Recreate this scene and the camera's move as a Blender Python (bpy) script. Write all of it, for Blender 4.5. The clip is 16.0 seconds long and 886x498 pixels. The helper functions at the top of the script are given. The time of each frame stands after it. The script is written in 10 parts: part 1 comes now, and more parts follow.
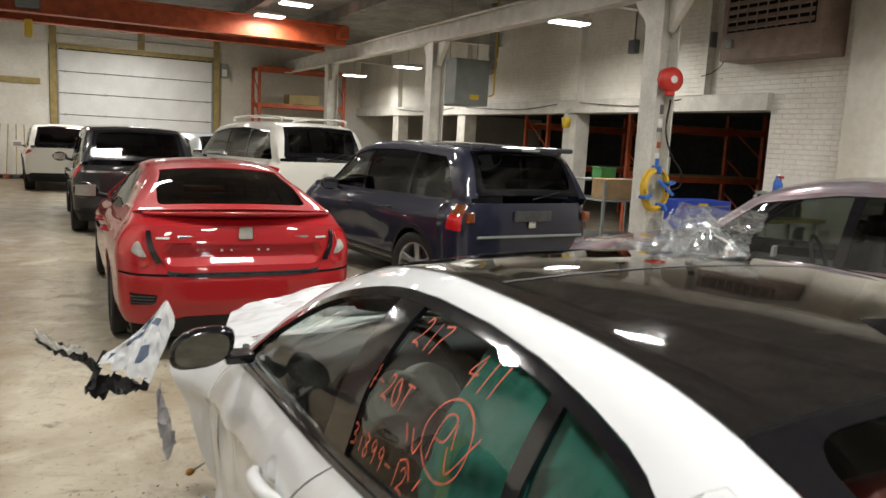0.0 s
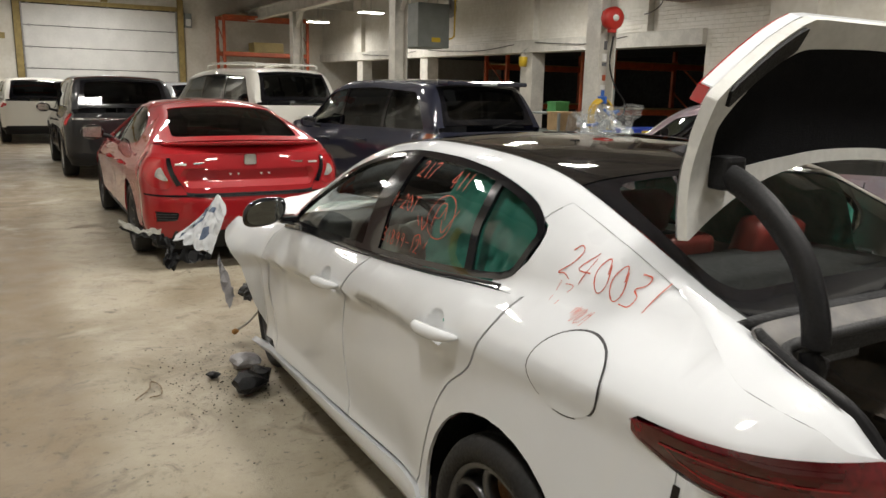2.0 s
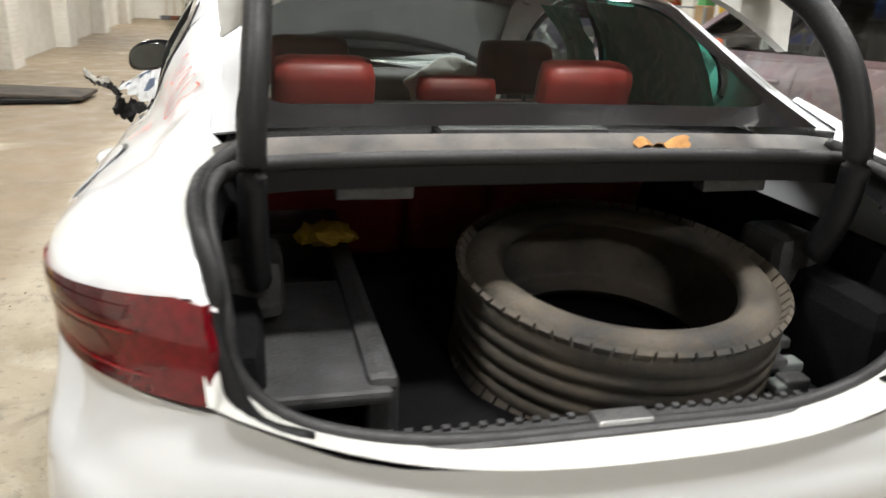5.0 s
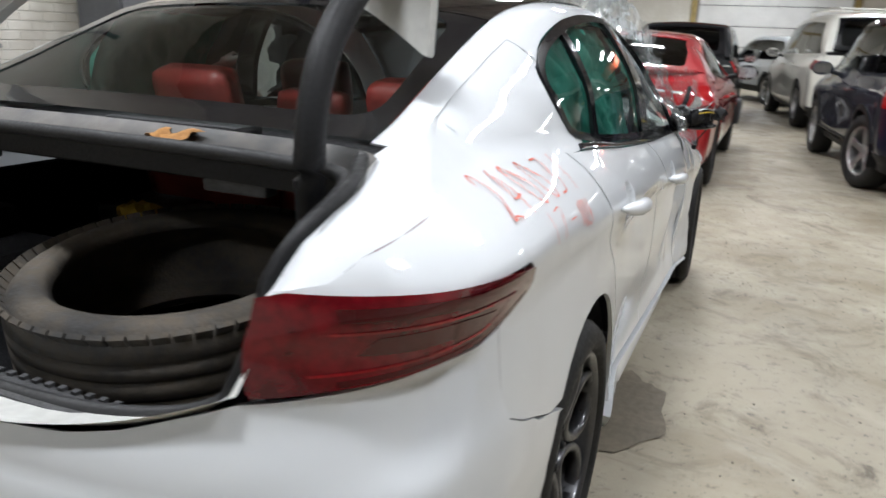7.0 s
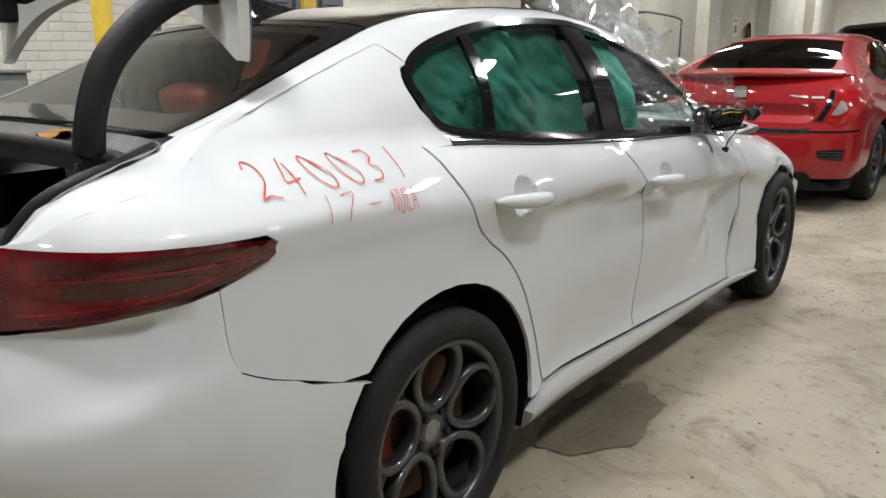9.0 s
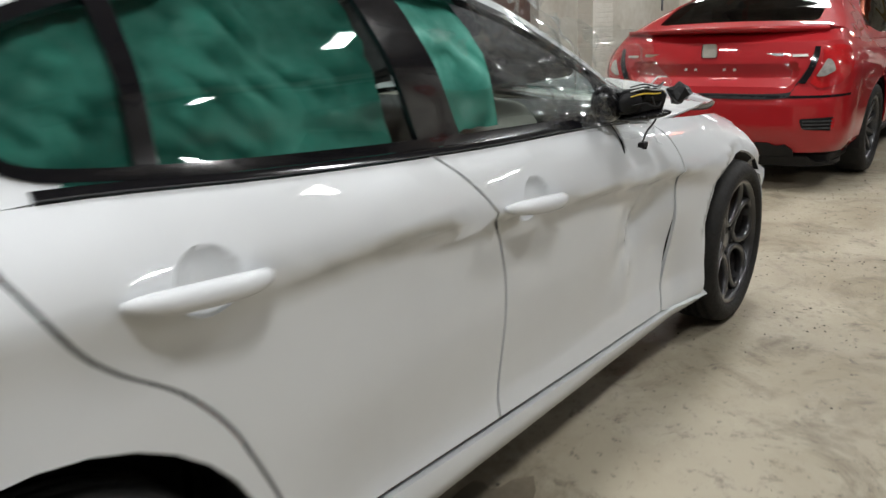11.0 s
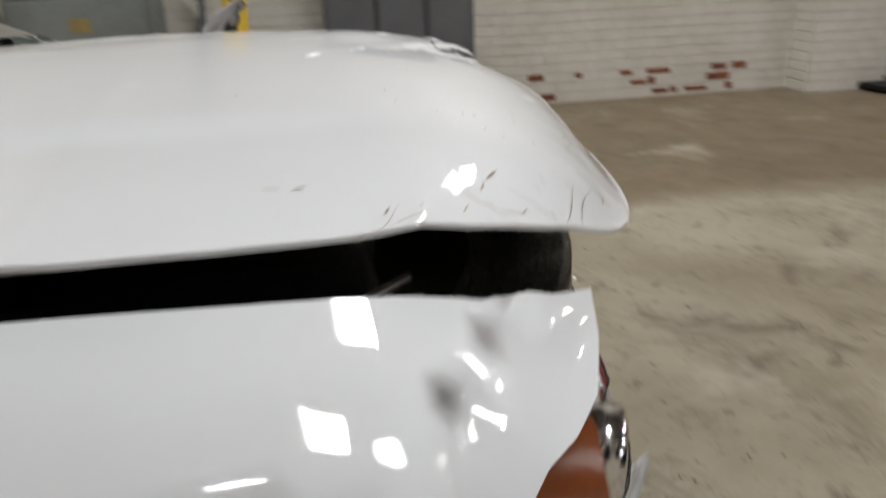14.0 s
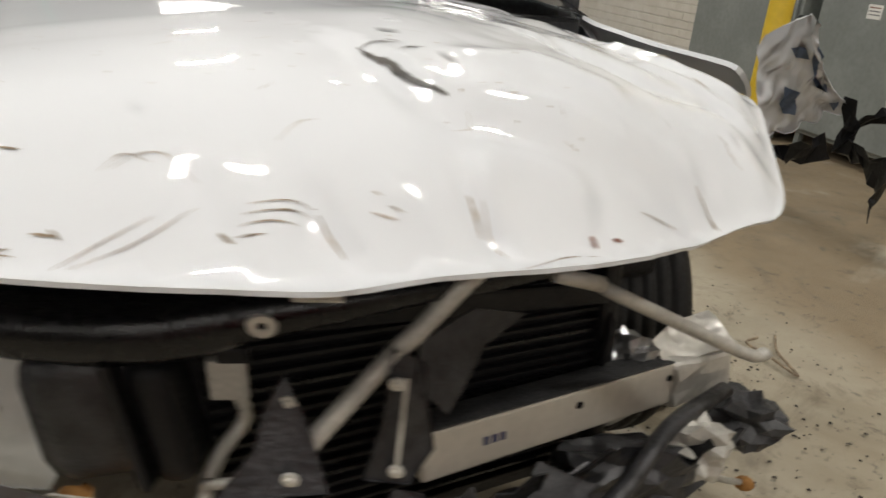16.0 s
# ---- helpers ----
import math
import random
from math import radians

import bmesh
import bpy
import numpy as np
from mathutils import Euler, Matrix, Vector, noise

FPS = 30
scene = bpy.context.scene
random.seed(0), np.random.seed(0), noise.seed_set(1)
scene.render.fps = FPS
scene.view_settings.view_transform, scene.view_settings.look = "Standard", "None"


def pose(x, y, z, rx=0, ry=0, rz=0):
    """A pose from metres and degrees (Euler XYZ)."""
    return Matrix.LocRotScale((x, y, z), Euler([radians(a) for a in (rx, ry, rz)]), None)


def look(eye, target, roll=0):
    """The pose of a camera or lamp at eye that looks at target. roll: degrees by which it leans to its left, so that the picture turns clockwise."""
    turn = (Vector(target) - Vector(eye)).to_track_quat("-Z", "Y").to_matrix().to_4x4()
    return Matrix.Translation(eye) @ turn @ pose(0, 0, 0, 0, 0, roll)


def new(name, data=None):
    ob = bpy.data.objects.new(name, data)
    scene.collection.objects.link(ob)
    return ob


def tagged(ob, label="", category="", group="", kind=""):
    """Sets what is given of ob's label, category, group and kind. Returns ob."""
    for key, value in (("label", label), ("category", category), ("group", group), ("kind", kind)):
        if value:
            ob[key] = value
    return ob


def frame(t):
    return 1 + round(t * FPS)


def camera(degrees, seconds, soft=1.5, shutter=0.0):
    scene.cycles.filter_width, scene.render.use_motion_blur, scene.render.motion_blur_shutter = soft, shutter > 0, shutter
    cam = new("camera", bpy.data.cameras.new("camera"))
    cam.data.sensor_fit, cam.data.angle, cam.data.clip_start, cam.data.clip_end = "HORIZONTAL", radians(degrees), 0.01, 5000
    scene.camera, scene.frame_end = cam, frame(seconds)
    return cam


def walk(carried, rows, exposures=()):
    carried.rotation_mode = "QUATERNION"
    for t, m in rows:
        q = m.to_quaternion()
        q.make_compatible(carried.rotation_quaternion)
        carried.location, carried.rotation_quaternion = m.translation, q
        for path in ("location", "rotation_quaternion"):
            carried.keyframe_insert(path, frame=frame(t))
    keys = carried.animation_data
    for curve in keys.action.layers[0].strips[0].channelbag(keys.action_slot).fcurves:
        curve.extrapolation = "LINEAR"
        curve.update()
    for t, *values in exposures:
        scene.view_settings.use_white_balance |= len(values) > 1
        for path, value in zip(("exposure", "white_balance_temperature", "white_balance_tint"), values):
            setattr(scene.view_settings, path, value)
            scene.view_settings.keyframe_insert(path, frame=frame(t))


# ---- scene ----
cam = camera(60.7, 16.0, shutter=0.4)
PATH = [
    (0, (-1.389, -0.573, 1.744), (-0.495, 1.193, 1.459), 3.0),
    (0.5, (-1.619, -0.816, 1.704), (-0.734, 0.95, 1.394), 1.7),
    (0.7, (-1.741, -0.94, 1.692), (-0.853, 0.822, 1.366), 1.2),
    (1, (-1.876, -1.096, 1.674), (-0.998, 0.665, 1.315), 1.1),
    (1.5, (-1.938, -1.415, 1.636), (-1.069, 0.345, 1.25), 1.0),
    (2, (-1.995, -1.577, 1.632), (-1.028, 0.123, 1.215), 1.4),
    (2.5, (-2.111, -1.666, 1.53), (-1.136, 0.024, 1.09), 2.4),
    (3, (-1.975, -1.812, 1.369), (-1.105, -0.145, 0.687), 1.0),
    (3.5, (-1.615, -1.978, 1.333), (-0.669, -0.359, 0.638), -2.4),
    (3.7, (-1.492, -2.015, 1.358), (-0.553, -0.398, 0.649), -2.0),
    (5.8, (0.128, -1.79, 1.401), (0.137, 0.101, 0.751), 3.7),
    (6, (0.312, -1.807, 1.367), (0.21, 0.077, 0.704), 3.3),
    (6.5, (0.786, -1.823, 1.353), (0.336, 0.027, 0.738), 1.9),
    (7, (1.239, -1.675, 1.333), (0.49, 0.097, 0.785), 2.4),
    (7.5, (1.587, -1.612, 1.323), (0.582, 0.056, 0.865), 2.9),
    (8, (1.89, -1.477, 1.255), (0.788, 0.131, 0.809), 2.4),
    (8.2, (1.997, -1.434, 1.257), (0.841, 0.132, 0.801), 1.8),
    (10.3, (2.055, -0.939, 1.353), (0.8, 0.519, 0.804), -2.2),
    (10.5, (2.024, -0.762, 1.331), (0.781, 0.702, 0.774), -2.4),
    (11, (1.902, -0.253, 1.288), (0.668, 1.208, 0.702), -3.0),
    (11.5, (1.743, 0.342, 1.274), (0.521, 1.797, 0.651), -2.3),
    (12, (1.714, 0.865, 1.229), (0.408, 2.236, 0.586), -2.9),
    (12.5, (1.638, 1.436, 1.144), (0.277, 2.683, 0.372), -2.4),
    (13, (1.605, 1.948, 1.105), (0.151, 2.994, 0.216), -0.3),
    (13.2, (1.603, 2.132, 1.101), (0.082, 3.092, 0.227), 0.0),
    (13.4, (1.564, 2.356, 1.091), (-0.02, 3.204, 0.212), 1.6),
    (13.5, (1.539, 2.467, 1.124), (-0.068, 3.23, 0.211), 2.1),
    (14, (1.354, 2.963, 1.133), (-0.479, 3.249, 0.386), -2.2),
    (14.5, (1.171, 3.401, 1.061), (-0.653, 2.857, 0.446), -1.4),
    (15, (0.906, 3.74, 1.061), (-0.593, 2.675, 0.274), 1.5),
    (15.5, (0.627, 3.946, 1.07), (-0.335, 2.34, 0.366), 3.6),
    (16, (0.236, 4.037, 1.092), (-0.425, 2.311, 0.33), 5.3),
]
EXPOSURES = [(0, 0.2, 6500, 10), (1, 0.0, 6600, 10), (2.5, 0.03, 6550, 10), (3.5, 0.3, 6400, 10), (6.0, 1.0, 6350, 10), (6.5, 0.9, 6300, 10), (7, 0.22, 5850, 10), (8, 0.1, 6150, 10), (11, 0.0, 6150, 9), (12.5, 0.08, 6200, 10), (13, -0.05, 6250, 11), (13.5, -0.3, 6250, 11), (14, -0.55, 6300, 11), (14.5, -0.45, 6450, 10), (15, -0.2, 6500, 10), (15.5, -0.28, 6500, 10), (16, -0.24, 6550, 10)]
walk(cam, [(t, look(eye, target, roll)) for t, eye, target, roll in PATH], EXPOSURES)

import collections

# ---- light: dim hall lit by ceiling lamps at night ----
world = bpy.data.worlds.new("night_hall")
world.use_nodes = True
world.node_tree.nodes["Background"].inputs[0].default_value = (0.012, 0.013, 0.016, 1)
world.node_tree.nodes["Background"].inputs[1].default_value = 0.5
scene.world = world
scene.view_settings.exposure = 0.0

# Last in the list: lamps added near the garage door to brighten it.
LAMPS = [(2.9, 15.1), (2.85, 17.1), (6.1, 10.05), (6.5, 17.5), (6.5, 21.5), (-3.3, 12.0), (-2.6, 4.6), (0.4, 4.4), (2.9, 4.2),
         (-2.4, -0.6), (0.3, -1.0), (2.9, -0.4), (6.4, 3.5), (-0.6, 9.6), (2.6, 9.6), (0.3, -5.5), (-0.8, 20.5), (0.6, 22.9), (-2.9, 21.5)]
CEIL = 4.75


# ---- materials ----
def mat(name, base, rough=0.5, metal=0.0, var=0.12, scale=6.0, bump=0.0, bscale=80.0, coat=0.0, spec=0.5, second=None, alpha_col=None):
    """A surface with colour variation at two scales, uneven gloss and fine relief."""
    m = bpy.data.materials.new(name)
    m.use_nodes = True
    n, l = m.node_tree.nodes, m.node_tree.links
    b = n["Principled BSDF"]
    tc = n.new("ShaderNodeTexCoord")
    big, small = n.new("ShaderNodeTexNoise"), n.new("ShaderNodeTexNoise")
    big.inputs["Scale"].default_value, small.inputs["Scale"].default_value = scale, scale * 9
    big.inputs["Detail"].default_value, small.inputs["Detail"].default_value = 5, 4
    for t in (big, small):
        l.new(tc.outputs["Object"], t.inputs["Vector"])
    mix = n.new("ShaderNodeMix")
    mix.data_type = "RGBA"
    dark = tuple(c * (1 - var) for c in base) if second is None else second
    mix.inputs[6].default_value, mix.inputs[7].default_value = (*base, 1), (*dark, 1)
    ramp = n.new("ShaderNodeMapRange")
    ramp.inputs[1].default_value, ramp.inputs[2].default_value = 0.4, 0.66
    add = n.new("ShaderNodeMath")
    add.operation = "MULTIPLY_ADD"
    add.inputs[1].default_value, add.inputs[2].default_value = 0.35, 0.0
    l.new(small.outputs[0], add.inputs[0])
    add2 = n.new("ShaderNodeMath")
    add2.operation = "MULTIPLY_ADD"
    add2.inputs[1].default_value = 0.75
    l.new(big.outputs[0], add2.inputs[0])
    l.new(add.outputs[0], add2.inputs[2])
    l.new(add2.outputs[0], ramp.inputs[0])
    l.new(ramp.outputs[0], mix.inputs[0])
    l.new(mix.outputs[2], b.inputs["Base Color"])
    rr = n.new("ShaderNodeMapRange")
    rr.inputs[1].default_value, rr.inputs[2].default_value = 0.3, 0.7
    rr.inputs[3].default_value, rr.inputs[4].default_value = max(rough * 0.8, 0.0), min(rough * 1.25 + 0.01, 1)
    l.new(small.outputs[0], rr.inputs[0])
    l.new(rr.outputs[0], b.inputs["Roughness"])
    b.inputs["Metallic"].default_value = metal
    b.inputs["Specular IOR Level"].default_value = spec
    b.inputs["Coat Weight"].default_value = coat
    b.inputs["Coat Roughness"].default_value = 0.03
    if bump:
        fine, bp = n.new("ShaderNodeTexNoise"), n.new("ShaderNodeBump")
        fine.inputs["Scale"].default_value, fine.inputs["Detail"].default_value = bscale, 6
        l.new(tc.outputs["Object"], fine.inputs["Vector"])
        bp.inputs["Strength"].default_value, bp.inputs["Distance"].default_value = 0.6, bump
        l.new(fine.outputs[0], bp.inputs["Height"])
        l.new(bp.outputs[0], b.inputs["Normal"])
    return m


def glass_mat(name, tint, rough=0.02, dark=0.0):
    """Thin car glass: a clear sheet that reflects by Fresnel and lets tinted light through."""
    m = bpy.data.materials.new(name)
    m.use_nodes = True
    n, l = m.node_tree.nodes, m.node_tree.links
    for x in list(n):
        if x.type != "OUTPUT_MATERIAL":
            n.remove(x)
    out = [x for x in n if x.type == "OUTPUT_MATERIAL"][0]
    tr, gl, fr, mx = (n.new("ShaderNode" + k) for k in ("BsdfTransparent", "BsdfGlossy", "Fresnel", "MixShader"))
    tr.inputs[0].default_value = (*tint, 1)
    gl.inputs["Roughness"].default_value = rough
    gl.inputs[0].default_value = (0.9, 0.92, 0.92, 1)
    fr.inputs[0].default_value = 1.6
    l.new(fr.outputs[0], mx.inputs[0]), l.new(tr.outputs[0], mx.inputs[1]), l.new(gl.outputs[0], mx.inputs[2])
    l.new(mx.outputs[0], out.inputs[0])
    return m


def paint(name, base, metal=0.0, dust=None):
    """Car paint: an even colour coat with a faint dust film under a hard clear lacquer."""
    m = mat(name, base, 0.5, metal=metal, var=0.035, scale=1.3, coat=1.0, spec=0.25, second=dust)
    b = m.node_tree.nodes["Principled BSDF"]
    for l in list(m.node_tree.links):
        if l.to_socket == b.inputs["Roughness"]:
            m.node_tree.links.remove(l)
    b.inputs["Roughness"].default_value = 0.5 - 0.15 * (metal > 0)
    b.inputs["Coat Roughness"].default_value = 0.018
    return m


def glow(name, col, strength):
    m = bpy.data.materials.new(name)
    m.use_nodes = True
    b = m.node_tree.nodes["Principled BSDF"]
    b.inputs["Base Color"].default_value = (0.8, 0.8, 0.8, 1)
    b.inputs["Emission Color"].default_value = (*col, 1)
    b.inputs["Emission Strength"].default_value = strength
    return m


def floor_mat():
    """Old concrete: pale cream with tan and grey stains, dark oil spots, pits and dust."""
    m = bpy.data.materials.new("concrete_floor")
    m.use_nodes = True
    n, l = m.node_tree.nodes, m.node_tree.links
    b = n["Principled BSDF"]
    tc = n.new("ShaderNodeTexCoord")

    def nz(sc, det=6, rough=0.6, dist=0.0):
        t = n.new("ShaderNodeTexNoise")
        t.inputs["Scale"].default_value, t.inputs["Detail"].default_value = sc, det
        t.inputs["Roughness"].default_value, t.inputs["Distortion"].default_value = rough, dist
        l.new(tc.outputs["Object"], t.inputs["Vector"])
        return t.outputs[0]

    def rng(v, a, c, lo=0.0, hi=1.0):
        r = n.new("ShaderNodeMapRange")
        for k, x in zip((1, 2, 3, 4), (a, c, lo, hi)):
            r.inputs[k].default_value = x
        l.new(v, r.inputs[0])
        return r.outputs[0]

    def mixc(f, a, c):
        x = n.new("ShaderNodeMix")
        x.data_type = "RGBA"
        l.new(f, x.inputs[0])
        for s, k in ((6, a), (7, c)):
            if isinstance(k, tuple):
                x.inputs[s].default_value = (*k, 1)
            else:
                l.new(k, x.inputs[s])
        return x.outputs[2]

    sep = n.new("ShaderNodeSeparateXYZ")
    l.new(tc.outputs["Object"], sep.inputs[0])
    wob = n.new("ShaderNodeMath")
    wob.operation = "MULTIPLY_ADD"
    wob.inputs[1].default_value = 0.5
    l.new(nz(1.4, 4), wob.inputs[0])
    l.new(sep.outputs[0], wob.inputs[2])
    lane = rng(wob.outputs[0], -1.62, -1.38, 1.0, 0.0)
    pale = mixc(rng(nz(0.9, 8, 0.65, 0.6), 0.42, 0.68), (0.37, 0.33, 0.25), (0.235, 0.195, 0.13))
    brown = mixc(rng(nz(0.7, 8, 0.6), 0.35, 0.7), (0.25, 0.195, 0.125), (0.17, 0.13, 0.08))
    c = mixc(lane, pale, brown)
    c = mixc(rng(nz(2.3, 9, 0.7, 1.2), 0.52, 0.68, 0, 0.85), c, (0.14, 0.115, 0.08))
    c = mixc(rng(nz(7.0, 8, 0.75, 0.5), 0.57, 0.68, 0, 0.8), c, (0.095, 0.08, 0.06))
    c = mixc(rng(nz(26.0, 5, 0.7), 0.59, 0.68, 0, 0.65), c, (0.06, 0.06, 0.05))
    c = mixc(rng(nz(1.7, 6, 0.6, 0.4), 0.58, 0.72, 0, 0.65), c, (0.50, 0.465, 0.38))
    l.new(c, b.inputs["Base Color"])
    l.new(rng(nz(3.0, 6), 0.35, 0.7, 0.42, 0.72), b.inputs["Roughness"])
    bp = n.new("ShaderNodeBump")
    bp.inputs["Strength"].default_value, bp.inputs["Distance"].default_value = 0.5, 0.006
    l.new(nz(45.0, 8, 0.7), bp.inputs["Height"])
    l.new(bp.outputs[0], b.inputs["Normal"])
    return m


def wall_mat(name, base, dirt, brick=False):
    """Painted masonry: chalky paint with grime that gathers in patches, and brick relief where asked."""
    m = mat(name, base, rough=0.62, var=0.2, scale=1.1, second=dirt, bump=0.004, bscale=25)
    if brick:
        n, l = m.node_tree.nodes, m.node_tree.links
        b = n["Principled BSDF"]
        tc = n.new("ShaderNodeTexCoord")
        sep, com = n.new("ShaderNodeSeparateXYZ"), n.new("ShaderNodeCombineXYZ")
        l.new(tc.outputs["Object"], sep.inputs[0])
        sm = n.new("ShaderNodeMath")
        l.new(sep.outputs[0], sm.inputs[0]), l.new(sep.outputs[1], sm.inputs[1])
        l.new(sm.outputs[0], com.inputs[0]), l.new(sep.outputs[2], com.inputs[1])
        br = n.new("ShaderNodeTexBrick")
        br.inputs["Scale"].default_value = 1.0
        br.inputs["Brick Width"].default_value, br.inputs["Row Height"].default_value = 0.21, 0.072
        br.inputs["Mortar Size"].default_value, br.inputs["Mortar Smooth"].default_value = 0.007, 0.6
        l.new(com.outputs[0], br.inputs["Vector"])
        bp = n.new("ShaderNodeBump")
        bp.invert = True
        bp.inputs["Strength"].default_value, bp.inputs["Distance"].default_value = 0.9, 0.008
        l.new(br.outputs["Fac"], bp.inputs["Height"])
        old = [x for x in n if x.type == "BUMP" and x != bp][0]
        l.new(old.outputs[0], bp.inputs["Normal"])
        l.new(bp.outputs[0], b.inputs["Normal"])
    return m


